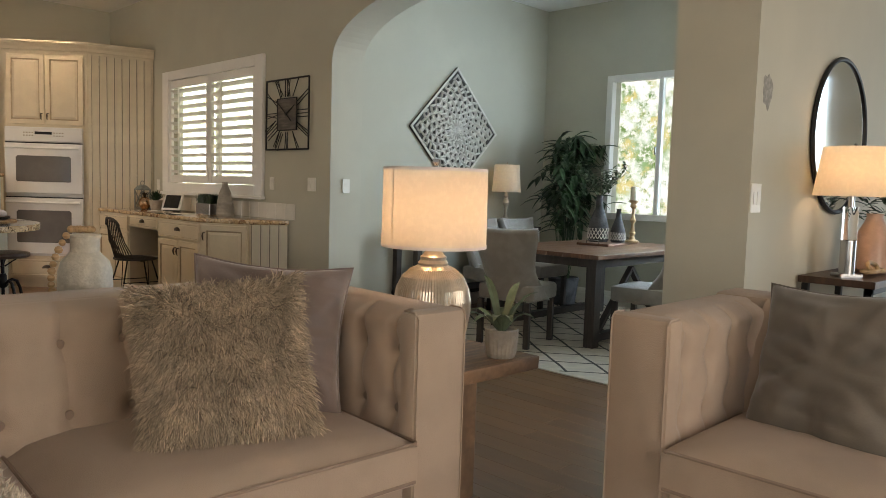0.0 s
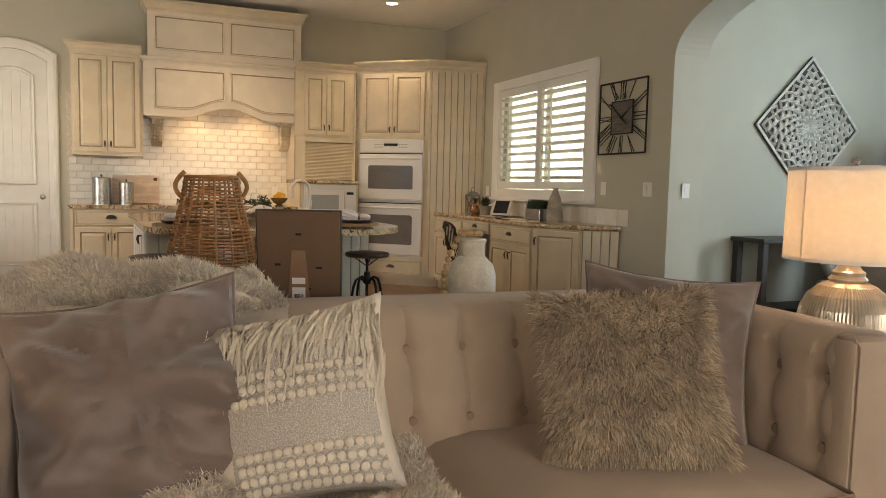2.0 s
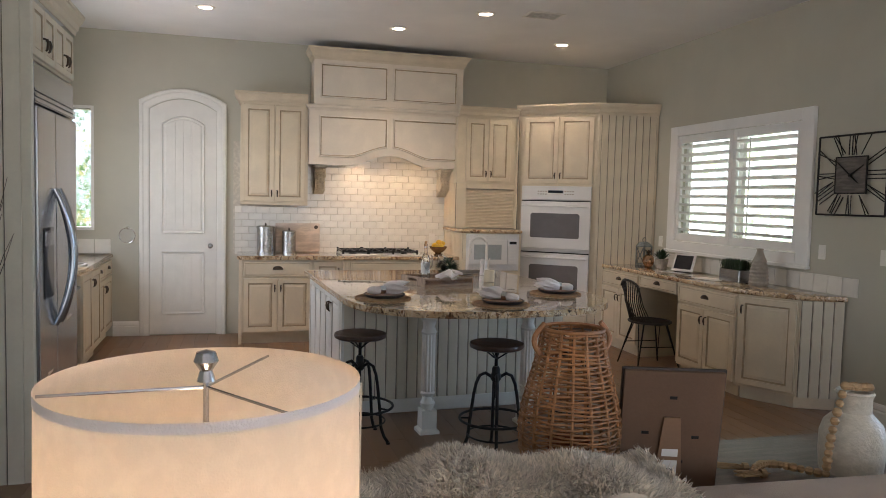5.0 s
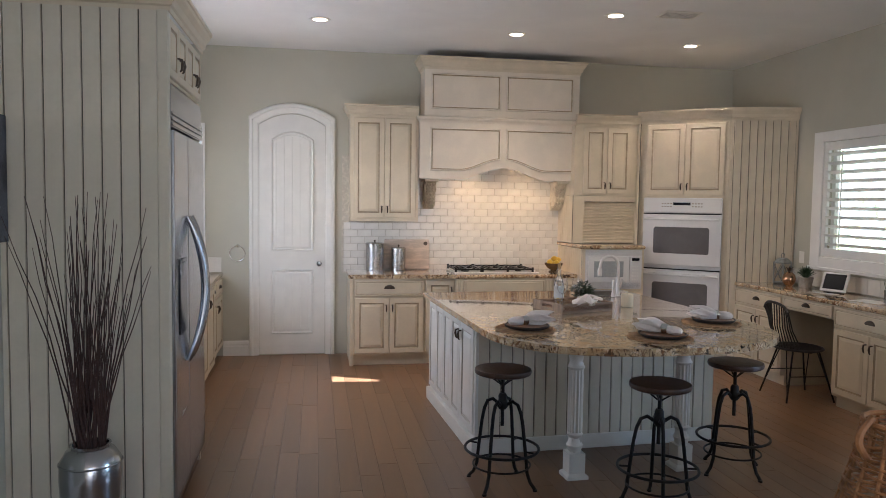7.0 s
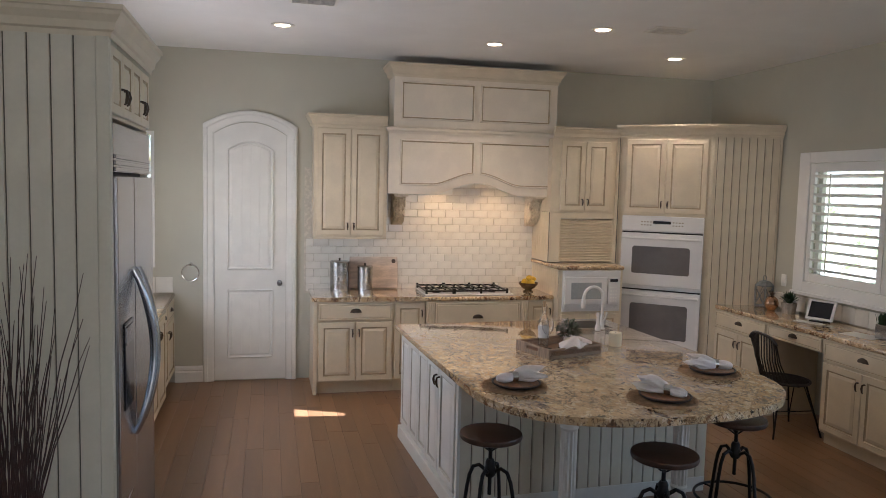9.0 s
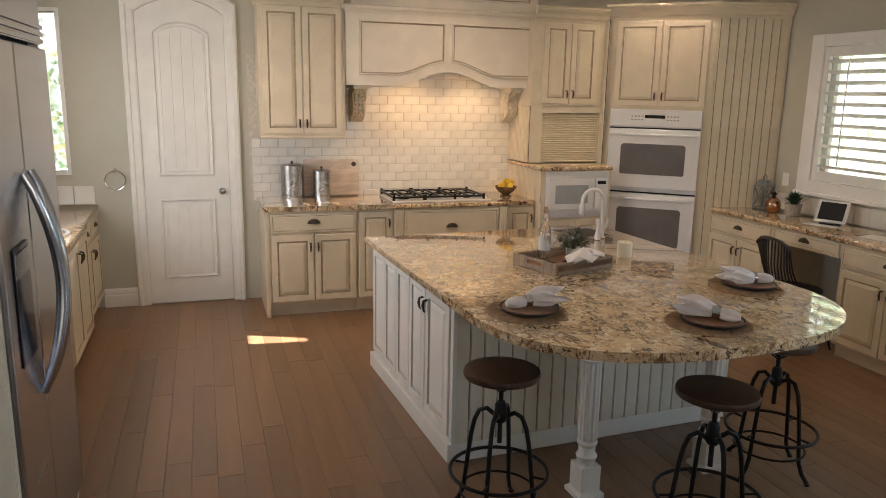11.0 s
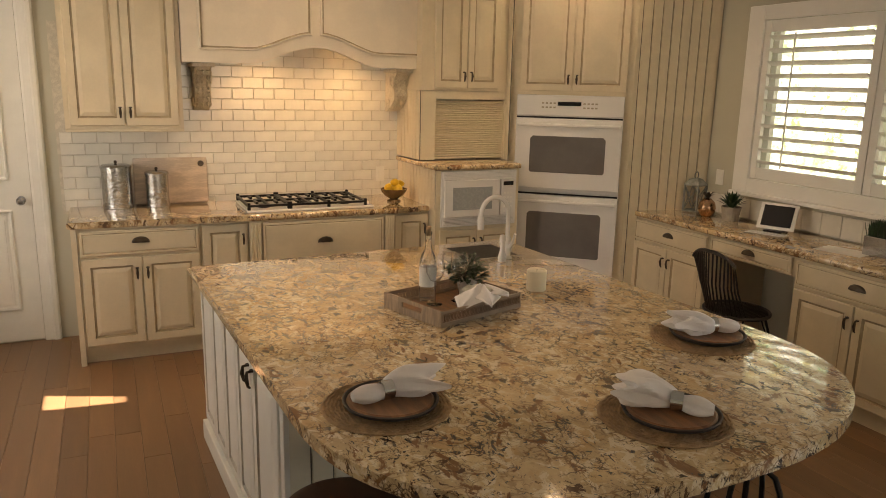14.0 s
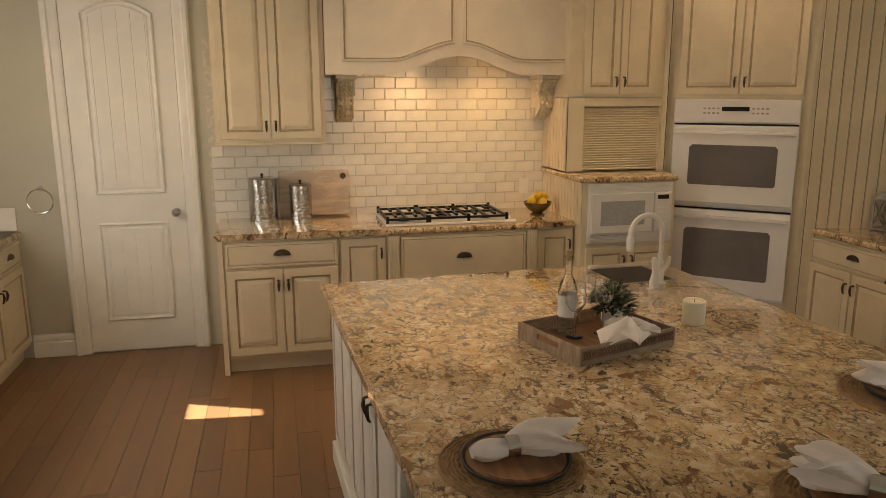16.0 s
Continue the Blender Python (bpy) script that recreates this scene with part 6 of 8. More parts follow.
es = part("easel_strut", slab([(-0.042, 0.004), (0.042, 0.004), (0.022, 0.235), (-0.022, 0.235)], [(0, 0.004, 0)], -0.012), M_CARD, pf)
part("label", box(-0.022, 0.022, -0.0175, -0.0165, 0.06, 0.108), M_PAPER, es)
part("label", box(-0.022, 0.022, -0.0175, -0.0165, 0.120, 0.142), M_PAPER, es)
for k in range(9):
    part("printed_bar", box(-0.016 + k * 0.0036, -0.014 + k * 0.0036 + 0.0008 * (k % 2), -0.0181, -0.0176, 0.068, 0.084), M_INK, es)
part("label", box(-0.018, 0.018, -0.0175, -0.0165, 0.040, 0.050), M_PAPER, es)
for x_, z_ in ((0.0, 0.29), (-0.07, 0.185), (0.068, 0.175), (0.03, 0.10)):
    part("hanger", box(x_ - 0.010, x_ + 0.010, -0.0085, -0.0062, z_ - 0.004, z_ + 0.004), M_BLACK, pf)

vz = thing("ceramic_vase", "cream textured ceramic bottle vase with a ring neck", "vase", pose(-2.765, 1.245, 0.78))
part("body", lathe([(0.0, 0.0), (0.074, 0.0), (0.088, 0.014), (0.093, 0.07), (0.092, 0.13), (0.082, 0.165), (0.058, 0.19), (0.050, 0.20), (0.050, 0.245), (0.056, 0.258), (0.052, 0.264), (0.044, 0.258), (0.042, 0.21), (0.0, 0.20)], 48), M_CERAMIC, vz, smooth=True)

bd = thing("bead_garland", "wooden bead garland with jute tassel draped on the vase", "garland")
pts = []
for k in range(34):
    u = k / 33
    if u < 0.22:
        q = u / 0.22
        pts.append((-2.765 + 0.045 - 0.03 * q, 1.245 + 0.01 - 0.065 * q, 1.052 - 0.0 * q + 0.012))
    elif u < 0.55:
        q = (u - 0.22) / 0.33
        pts.append((-2.745 + 0.035 * math.sin(q * 3.1), 1.185 - 0.05 * q - 0.045 * math.sin(q * math.pi), 1.06 - 0.262 * q))
    else:
        q = (u - 0.55) / 0.45
        pts.append((-2.745 - 0.10 * math.sin(q * 2.8) - 0.03 * q, 1.135 - 0.20 * q, 0.797))
for k, p in enumerate(pts):
    rr_ = 0.0125 + 0.003 * ((k * 5) % 3) / 3
    ob = part("bead", lathe([(0, -rr_), (rr_ * .7, -rr_ * .7), (rr_, 0), (rr_ * .7, rr_ * .7), (0, rr_)], 12), M_TAN, bd, smooth=True)
    ob.location = p
for s in (0, 1):
    bm = bmesh.new()
    r2 = random.Random(3 + s)
    for k in range(46):
        a = r2.uniform(0, math.tau)
        q = r2.uniform(0, 0.016)
        tube([(0, 0, 0.012), (0.05, q * math.cos(a), 0.014 + q * math.sin(a) * 0.5), (0.11 + r2.uniform(-.01, .01), 1.7 * q * math.cos(a), 0.012 + abs(q * math.sin(a)) * 0.8)], 0.0016, 4, bm)
    tube([(0.018, 0, 0.014), (0.034, 0, 0.014)], 0.013, 10, bm)
    ob = part("tassel", bm, M_TAN, bd, "frayed jute tassel")
    ob.matrix_basis = pose(-2.85 + 0.05 * s, 0.965 + 0.02 * s, 0.78, 0, 0, 250 + 18 * s)

# floor vase of twigs by the refrigerator panel
tv = thing("floor_vase", "hammered pewter floor vase of dark branches", "vase", pose(-5.02, -1.915, 0))
part("body", lathe([(0.0, 0.0), (0.085, 0.0), (0.095, 0.02), (0.125, 0.25), (0.135, 0.42), (0.132, 0.50), (0.105, 0.545), (0.085, 0.56), (0.088, 0.575), (0.078, 0.575), (0.074, 0.55), (0.0, 0.54)], 40), M_STEEL, tv, smooth=True)
for zz in (0.24, 0.27, 0.49):
    part("band", lathe([(0.124 if zz < .4 else .134, zz - 0.004), (0.130 if zz < .4 else .139, zz), (0.124 if zz < .4 else .134, zz + 0.004)], 40), M_STEEL, tv, smooth=True)
r3 = random.Random(21)
for k in range(62):
    a = r3.uniform(0, math.tau)
    lean = r3.uniform(0.04, 0.30) if k > 4 else r3.uniform(0.34, 0.44)
    L = r3.uniform(0.75, 1.32)
    bx, by = 0.045 * math.cos(a + 1), 0.045 * math.sin(a + 1)
    pts = []
    for j in range(8):
        u = j / 7
        pts.append((bx * (1 - u) + math.cos(a) * lean * L * u ** 1.25 + r3.uniform(-.008, .008), by * (1 - u) + math.sin(a) * lean * L * u ** 1.25 * 0.75 + r3.uniform(-.008, .008), 0.42 + L * u))
    part("twig", tube(pts, [0.0050 * (1 - 0.75 * j / 7) for j in range(8)], 5), M_TWIG, tv)

# refrigerator side wall: canvas, switches, box
cv = thing("canvas_painting", "abstract charcoal and silver leaf canvas", "painting", pose(-4.88, YF, 1.78, 0, 0, 180))
part("canvas", box(0.0, 0.44, -0.045, -0.001, -0.30, 0.30, 0.003), M_SLATE, cv)
for x0, x1, z0, z1, s in ((0.10, 0.36, 0.06, 0.22, 1), (0.06, 0.33, -0.24, -0.10, 2)):
    bm = bmesh.new()
    n = 26
    ring = [((x0 + x1) / 2 + (x1 - x0) / 2 * math.copysign(abs(math.cos(a)) ** .5, math.cos(a)) * (1 + 0.35 * noise.noise(Vector((math.cos(a) * 2, math.sin(a) * 2, s)))), (z0 + z1) / 2 + (z1 - z0) / 2 * math.copysign(abs(math.sin(a)) ** .5, math.sin(a)) * (1 + 0.35 * noise.noise(Vector((math.cos(a) * 3, math.sin(a) * 3, s + 4))))) for a in [k * math.tau / n for k in range(n)]]
    part("silver_patch", slab(ring, [(0, 0.0015, 0)], -0.0455), M_SILVERLEAF, cv)


def wall_plate(m, label, w=0.075, h=0.118, rockers=1, material=None, slots=False):
    t = thing("switch_plate" if not slots else "outlet_plate", label, "light switch" if not slots else "outlet", m)
    part("plate", box(-w / 2, w / 2, -0.006, -0.0005, -h / 2, h / 2, 0.002), material or M_TRIM, t)
    for k in range(rockers):
        cx_ = (k - (rockers - 1) / 2) * 0.046
        part("rocker" if not slots else "socket", box(cx_ - 0.016, cx_ + 0.016, -0.010, -0.0062, -0.034, 0.034, 0.002), M_TRIM, t)
    return t


wall_plate(pose(-4.98, YF, 1.18, 0, 0, 180), "dark double rocker switch on the wall", 0.12, 0.118, 2, M_BRONZE)
wall_plate(pose(-5.14, YF, 1.18, 0, 0, 180), "white rocker switch on the wall")
wall_plate(pose(-5.26, YF, 1.18, 0, 0, 180), "white rocker switch on the wall")
hb = thing("wall_charger", "white wall-mounted box with cable near the floor", "charger", pose(-4.66, YF, 0.0, 0, 0, 180))
part("case", box(-0.10, 0.10, -0.09, -0.001, 0.22, 0.62, 0.02), M_TRIM, hb)
part("seam", box(-0.101, 0.101, -0.0915, -0.090, 0.40, 0.404), M_POT, hb)

# ---- kitchen: loose things ----
def stool(x, y, spin):
    t = thing("bar_stool", "dark wood and black iron adjustable bar stool", "stool", pose(x, y, 0, 0, 0, spin), "island stools")
    part("seat", lathe([(0.0, 0.675), (0.155, 0.675), (0.168, 0.682), (0.172, 0.695), (0.168, 0.708), (0.150, 0.712), (0.0, 0.710)], 48), M_SEAT, t, "round dark walnut seat", smooth=True)
    part("seat_plate", lathe([(0.0, 0.668), (0.06, 0.668), (0.06, 0.6745), (0, 0.6745)], 20), M_BLACK, t)
    for a in range(4):
        c, s = math.cos(a * math.pi / 2 + .4), math.sin(a * math.pi / 2 + .4)
        part("seat_brace", tube([(0.012 * c, 0.012 * s, 0.61), (0.06 * c, 0.06 * s, 0.645), (0.105 * c, 0.105 * s, 0.674)], 0.005, 6), M_BLACK, t)
    part("screw", tube([(0, 0, 0.36), (0, 0, 0.668)], 0.011, 10), M_BLACK, t)
    part("hub", lathe([(0, 0.46), (0.022, 0.462), (0.034, 0.48), (0.034, 0.50), (0.026, 0.52), (0.026, 0.545), (0.018, 0.56), (0, 0.562)], 16), M_BLACK, t, smooth=True)
    for a in range(4):
        c, s = math.cos(a * math.pi / 2 + math.pi / 4), math.sin(a * math.pi / 2 + math.pi / 4)
        pr = [(0.025, 0.49), (0.065, 0.515), (0.10, 0.50), (0.122, 0.45), (0.136, 0.38), (0.158, 0.20), (0.168, 0.10), (0.190, 0.045), (0.222, 0.010)]
        lg = part("leg", tube([(r * c, r * s, z) for r, z in pr], 0.0105, 8), M_BLACK, t, smooth=True)
        part("foot_pad", lathe([(0, 0), (0.014, 0), (0.014, 0.010), (0, 0.012)], 10, (0.222 * c, 0.222 * s, 0)), M_BLACK, lg)
    for R, z, r in ((0.222, 0.225, 0.0085), (0.172, 0.125, 0.006)):
        part("foot_ring", tube([(R * math.cos(k * math.tau / 48), R * math.sin(k * math.tau / 48), z) for k in range(48)], r, 8, None, True), M_BLACK, t, smooth=True)
    for a in range(4):
        c, s = math.cos(a * math.pi / 2 + math.pi / 4), math.sin(a * math.pi / 2 + math.pi / 4)
        part("ring_bracket", tube([(0.154 * c, 0.154 * s, 0.225), (0.22 * c, 0.22 * s, 0.225)], 0.006, 6), M_BLACK, t)
    return t


stool(-5.735, 0.21, 5)
stool(-5.29, 1.00, 30)
stool(-5.76, 1.745, 62)


def place_setting(x, y, spin):
    """A woven mat, a dark plate with a wooden charger, and a napkin in a ring: three things."""
    z = 0.9155
    m = thing("placemat", "round woven seagrass placemat", "placemat", pose(x, y, z), "placemats")
    verts_r = [k * 0.0115 for k in range(1, 17)]
    part("weave", lathe([(0, 0), (0.190, 0), (0.192, 0.003), (0.188, 0.0055), (0, 0.005)], 48), M_WICKER, m)
    for k, r in enumerate(verts_r):
        pts = [((r + 0.0022 * math.sin(a * 26 + k)) * math.cos(a), (r + 0.0022 * math.sin(a * 26 + k)) * math.sin(a), 0.0062 + 0.0016 * math.sin(a * 40 + k * 2)) for a in [q * math.tau / 110 for q in range(110)]]
        if r > 0.11:
            part("coil", tube(pts, 0.0042, 5, None, True), M_WICKER, m)
    p = thing("plate", "dark-rimmed acacia wood plate on placemat", "plate", pose(x + 0.02, y + 0.005, z + 0.012), "plates")
    part("rim_plate", lathe([(0, 0), (0.112, 0), (0.136, 0.012), (0.141, 0.022), (0.136, 0.024), (0.128, 0.014), (0, 0.010)], 56), M_DARKWOOD, p, "charcoal stoneware rim", smooth=True)
    part("wood_charger", lathe([(0, 0.012), (0.124, 0.012), (0.128, 0.019), (0.121, 0.023), (0.112, 0.021), (0, 0.020)], 56), M_PLATE, p, "acacia wood charger", smooth=True)
    n = thing("napkin", "rolled white linen napkin in a silver ring", "napkin", pose(x + 0.02, y + 0.005, z + 0.038, 0, 0, spin), "napkins")
    bm = bmesh.new()
    g = {}
    N, A = 52, 40
    for i in range(N + 1):
        u = i / N * 2 - 1
        q = max(0.0, u + 0.12)
        if u < -0.12:                       # rolled tail
            w = (-u - 0.12) / 0.88
            wy, wz = 0.019 + 0.017 * math.sin(math.pi * min(1, w * 0.80)) - 0.014 * w ** 4, 0.018 + 0.010 * math.sin(math.pi * w * 0.8) - 0.010 * w ** 4
            cz, cy = 0.022 - 0.004 * w, 0.010 * w
        else:                               # fanned pleats
            w = q / 1.12
            wy, wz = 0.019 + 0.060 * w ** 0.75, 0.018 + 0.024 * math.sin(math.pi * min(1, w * 0.75 + 0.1))
            cz, cy = 0.022 + 0.020 * w, 0.018 * math.sin(w * 2.2 + spin)
        for k in range(A):
            a = k * math.tau / A
            f = min(1, 2.2 * q) if u > -0.12 else 0.25
            fold = 1 + f * (0.30 * math.sin(a * 4 + spin) * (0.6 + 0.4 * math.sin(u * 5 + spin)) + 0.13 * math.sin(a * 7 - u * 5))
            x_ = u * (0.115 if u < 0 else 0.135) + (0.030 * math.sin(a * 3 + spin * 2) + 0.014 * math.sin(a * 5)) * max(0, u) ** 2
            g[i, k] = bm.verts.new((x_, cy + wy * fold * math.cos(a), max(-0.004, cz + wz * fold * math.sin(a))))
    for i in range(N):
        for k in range(A):
            bm.faces.new((g[i, k], g[i + 1, k], g[i + 1, (k + 1) % A], g[i, (k + 1) % A]))
    bm.faces.new([g[0, k] for k in range(A)][::-1])
    deep = [bm.verts.new(g[N, k].co * 0.45 + Vector((0.06, cy * 0.5, 0.018))) for k in range(A)]
    for k in range(A):
        bm.faces.new((g[N, k], g[N, (k + 1) % A], deep[(k + 1) % A], deep[k]))
    bm.faces.new(deep)
    part("cloth", bm, M_NAPKIN, n, smooth=True)
    last = part("napkin_ring", lathe([(0.0255, -0.017), (0.0285, -0.017), (0.0285, 0.017), (0.0255, 0.017)], 28), M_CHROME, n, "hammered silver ring", smooth=True)
    last.matrix_basis = Matrix.Translation((-0.014, 0, 0.024)) @ Euler((0, radians(90), 0)).to_matrix().to_4x4()


place_setting(-5.885, 0.385, 96)
place_setting(-5.52, 1.105, 224)
place_setting(-6.02, 1.715, 252)

# tray with wine, glasses and greenery
TR = pose(-6.72, 0.989, 0.9155, 0, 0, 18)
ty = thing("serving_tray", "whitewashed wooden tray with pierced metal ends", "tray", TR)
M_WASHED = mat("whitewashed_wood", (0.42, 0.29, 0.19), 0.6, 0, 6, 0.35, 0.03, 45, stretch=(7, 1, 1))
part("bottom", box(-0.172, 0.172, -0.222, 0.222, 0, 0.010), M_PLATE, ty)
for y_ in (-0.231, 0.222):
    part("end", box(-0.181, 0.181, y_, y_ + 0.009, 0, 0.030, 0.001), M_WASHED, ty, "pale washed wood end")
    part("end_rail", box(-0.181, 0.181, y_, y_ + 0.009, 0.052, 0.068, 0.001), M_WASHED, ty)
    for x_ in (-0.181, 0.062):
        part("end_cheek", box(x_, x_ + 0.119, y_, y_ + 0.009, 0.030, 0.052), M_WASHED, ty)
for x_ in (-0.181, 0.172):
    part("side", box(x_, x_ + 0.009, -0.222, 0.222, 0, 0.018, 0.001), M_WASHED, ty)
    part("side_rail", box(x_, x_ + 0.009, -0.222, 0.222, 0.054, 0.066, 0.001), M_WASHED, ty)
    for k in range(15):
        for dy in (-0.007, 0.007):
            part("pierced_ring", tube([(x_ + 0.0045, -0.205 + k * 0.0293 + dy + 0.0125 * math.cos(a), 0.036 + 0.0165 * math.sin(a)) for a in [q * math.tau / 14 for q in range(14)]], 0.0028, 4, None, True), M_OAK, ty)


def on_tray(x, y, z=0.010):
    return TR @ pose(x, y, z)


bt = thing("wine_bottle", "clear wine bottle with cork and paper label", "bottle", on_tray(-0.125, -0.035, 0.011))
part("glass", lathe([(0.0, 0.0), (0.034, 0.0), (0.037, 0.006), (0.037, 0.165), (0.030, 0.20), (0.015, 0.225), (0.0135, 0.29), (0.0155, 0.292), (0.0155, 0.302), (0.012, 0.302), (0.012, 0.23), (0.033, 0.16), (0.033, 0.012), (0.0, 0.010)], 32), M_GLASS, bt, smooth=True)
part("label", lathe([(0.0375, 0.065), (0.0376, 0.15)], 32), M_PAPER, bt)
part("cork", lathe([(0, 0.285), (0.0115, 0.285), (0.0125, 0.325), (0, 0.327)], 14), M_TAN, bt, smooth=True)


def wine_glass(x, y):
    t = thing("wine_glass", "clear stemmed wine glass on the tray", "glass", on_tray(x, y, 0.011), "wine glasses")
    part("foot", lathe([(0, 0), (0.034, 0), (0.032, 0.002), (0.004, 0.006), (0, 0.006)], 24), M_GLASS, t, smooth=True)
    part("stem", lathe([(0.004, 0.006), (0.0035, 0.09), (0.006, 0.10)], 12), M_GLASS, t, smooth=True)
    part("bowl", lathe([(0.0, 0.099), (0.02, 0.105), (0.037, 0.135), (0.040, 0.165), (0.034, 0.215), (0.0332, 0.215), (0.039, 0.165), (0.036, 0.136), (0.019, 0.107), (0.0, 0.101)], 28), M_GLASS, t, smooth=True)


wine_glass(-0.055, -0.055)
wine_glass(-0.030, 0.065)


def bush(name, label, m, pot, potmat, count, spread, height, leaf, width, material, base, seed=1, cat="plant"):
    t = thing(name, label, cat, m)
    part("pot", pot, potmat, t, smooth=True)
    r = random.Random(seed)
    bm = bmesh.new()
    for k in range(count):
        a, q = r.uniform(0, math.tau), r.random() ** 0.6
        p = Vector((spread * q * math.cos(a), spread * q * math.sin(a), base + height * r.random() * (1.15 - q * 0.6)))
        d = Vector((math.cos(a + r.uniform(-.8, .8)) * (0.4 + q), math.sin(a + r.uniform(-.8, .8)) * (0.4 + q), r.uniform(-0.2, 0.9))).normalized()
        blade(bm, p, p + d * leaf * r.uniform(.7, 1.2), width, leaf * 0.06, 2)
    part("foliage", bm, material, t)
    return t


bush("potted_herb", "small leafy green plant in a white pot", on_tray(-0.065, 0.145, 0.011), lathe([(0, 0), (0.036, 0), (0.045, 0.07), (0.041, 0.07), (0.036, 0.06), (0, 0.058)], 24), M_OVEN, 300, 0.075, 0.11, 0.034, 0.010, M_LEAF, 0.07, 5)

nk = thing("tea_towel", "folded patterned linen towel with white corners", "towel", on_tray(0.125, 0.045, 0.034))
nk.scale = (1.35, 1.35, 1.3)
bm = bmesh.new()
bmesh.ops.create_icosphere(bm, subdivisions=4, radius=1.0)
for v in bm.verts:
    c = v.co.copy()
    s_ = 1 + 0.35 * noise.noise(c * 1.7) + 0.12 * abs(noise.noise(c * 4.5))
    v.co = Vector((c.x * 0.062 * s_, c.y * 0.042 * s_, 0.032 + c.z * 0.030 * s_))
part("bundle", bm, M_RUG, nk, "cream dotted bundled cloth", smooth=True)
for ang_, ln, wd, drop in ((-75, 0.115, 0.050, 0.050), (-30, 0.105, 0.042, 0.030), (15, 0.085, 0.036, 0.012)):
    bm = bmesh.new()
    g = {}
    for i in range(11):
        for j in range(9):
            u, v = i / 10, j / 8 * 2 - 1
            w = wd * (0.30 + 1.1 * u if u < 0.6 else 0.96 * (1 - u) / 0.4 + 0.02)
            g[i, j] = bm.verts.new((0.01 + u * ln, v * w, 0.062 - drop * u ** 1.6 + 0.010 * math.cos(v * 3.5) * (1 - 0.6 * u) + 0.005 * math.sin(v * 7 + ang_) * u))
    for i in range(10):
        for j in range(8):
            bm.faces.new((g[i, j], g[i + 1, j], g[i + 1, j + 1], g[i, j + 1]))
    f = part("folded_corner", bm, M_NAPKIN, nk, "white linen corner", smooth=True)
    f.matrix_basis = pose(0, 0, 0, 0, 0, ang_)
    f.modifiers.new("thickness", "SOLIDIFY").thickness = 0.002

cd = thing("pillar_candle", "short wide cream pillar candle on the island", "candle", pose(-6.84, 1.475, 0.9155))
part("wax", lathe([(0, 0), (0.044, 0), (0.046, 0.003), (0.046, 0.093), (0.042, 0.098), (0.034, 0.090), (0, 0.088)], 36), M_WAX, cd, smooth=True)
part("wick", tube([(0, 0, 0.088), (0.001, 0, 0.10)], 0.0012, 6), M_BLACK, cd)

# prep sink and white faucet in the island
ps = thing("prep_sink", "small undermount prep sink in the island", "sink", pose(-7.64, 1.60, 0.916, 0, 0, IA))
part("rim", sweep([(0, 0), (0.016, 0), (0.014, 0.003), (0.002, 0.003)], [(-0.15, -0.15), (0.15, -0.15), (0.15, 0.15), (-0.15, 0.15)], True), M_STEEL, ps)
# no recess is cut: a flat black sheet paints the shade inside the bowl
part("bowl", box(-0.15, 0.15, -0.15, 0.15, 0.0005, 0.0015), M_BLACK, ps, "flat black sheet for the shade in the bowl")
fa = thing("faucet", "white gooseneck pull-down faucet", "faucet", pose(-7.455, 1.66, 0.9155, 0, 0, IA))
part("body", lathe([(0, 0), (0.030, 0), (0.030, 0.008), (0.020, 0.016), (0.022, 0.08), (0.018, 0.12), (0.0, 0.122)], 24), M_OVEN, fa, smooth=True)
neck = [(0, 0, 0.10), (0, 0, 0.26)] + [(0, -0.085 + 0.085 * math.cos(a), 0.26 + 0.085 * math.sin(a)) for a in [math.pi * k / 12 for k in range(1, 12)]] + [(0, -0.172, 0.245)]
part("spout", tube(neck, 0.013, 12), M_OVEN, fa, smooth=True)
part("spray_head", lathe([(0, 0), (0.018, 0.002), (0.021, 0.05), (0.015, 0.075), (0, 0.078)], 18, (0, -0.172, 0.172)), M_OVEN, fa, smooth=True)
part("lever", tube([(0.02, 0, 0.07), (0.055, 0.0, 0.10), (0.075, 0, 0.15)], [0.012, 0.009, 0.008], 10), M_OVEN, fa, smooth=True)
sd = thing("soap_dispenser", "white curved soap dispenser beside the faucet", "soap dispenser", pose(-7.40, 1.60, 0.9155))
part("body", lathe([(0, 0), (0.024, 0), (0.022, 0.03), (0.014, 0.06), (0.012, 0.10), (0.018, 0.125), (0.014, 0.145), (0, 0.15)], 20), M_OVEN, sd, smooth=True)

# range counter things
def canister(y, r, h, x=-9.50):
    t = thing("canister", "hammered silver lidded canister", "canister", pose(x, y, RC + 0.0005), "canisters")
    bm = lathe([(0, 0), (r, 0)] + [(r, h * k / 24) for k in range(1, 25)] + [(0, h)], 64)
    for v in bm.verts:
        q = math.hypot(v.co.x, v.co.y)
        if q > r * 0.98:
            s = 1 + 0.012 * noise.noise(Vector((math.atan2(v.co.y, v.co.x) * 4.5, v.co.z * 45, r * 90)))
            v.co.x *= s
            v.co.y *= s
    part("body", bm, M_HAMMERED, t, smooth=True)
    ld = part("lid", lathe([(0, h), (r * 1.04, h), (r * 1.04, h + 0.014), (r * 0.9, h + 0.024), (0, h + 0.030)], 48), M_HAMMERED, t, smooth=True)
    part("knob", lathe([(0, h + 0.029), (0.006, h + 0.029), (0.012, h + 0.042), (0.008, h + 0.053), (0, h + 0.055)], 16), M_BRONZE, ld, smooth=True)


canister(-0.262, 0.098, 0.275, -9.615)
canister(0.0, 0.078, 0.225, -9.60)
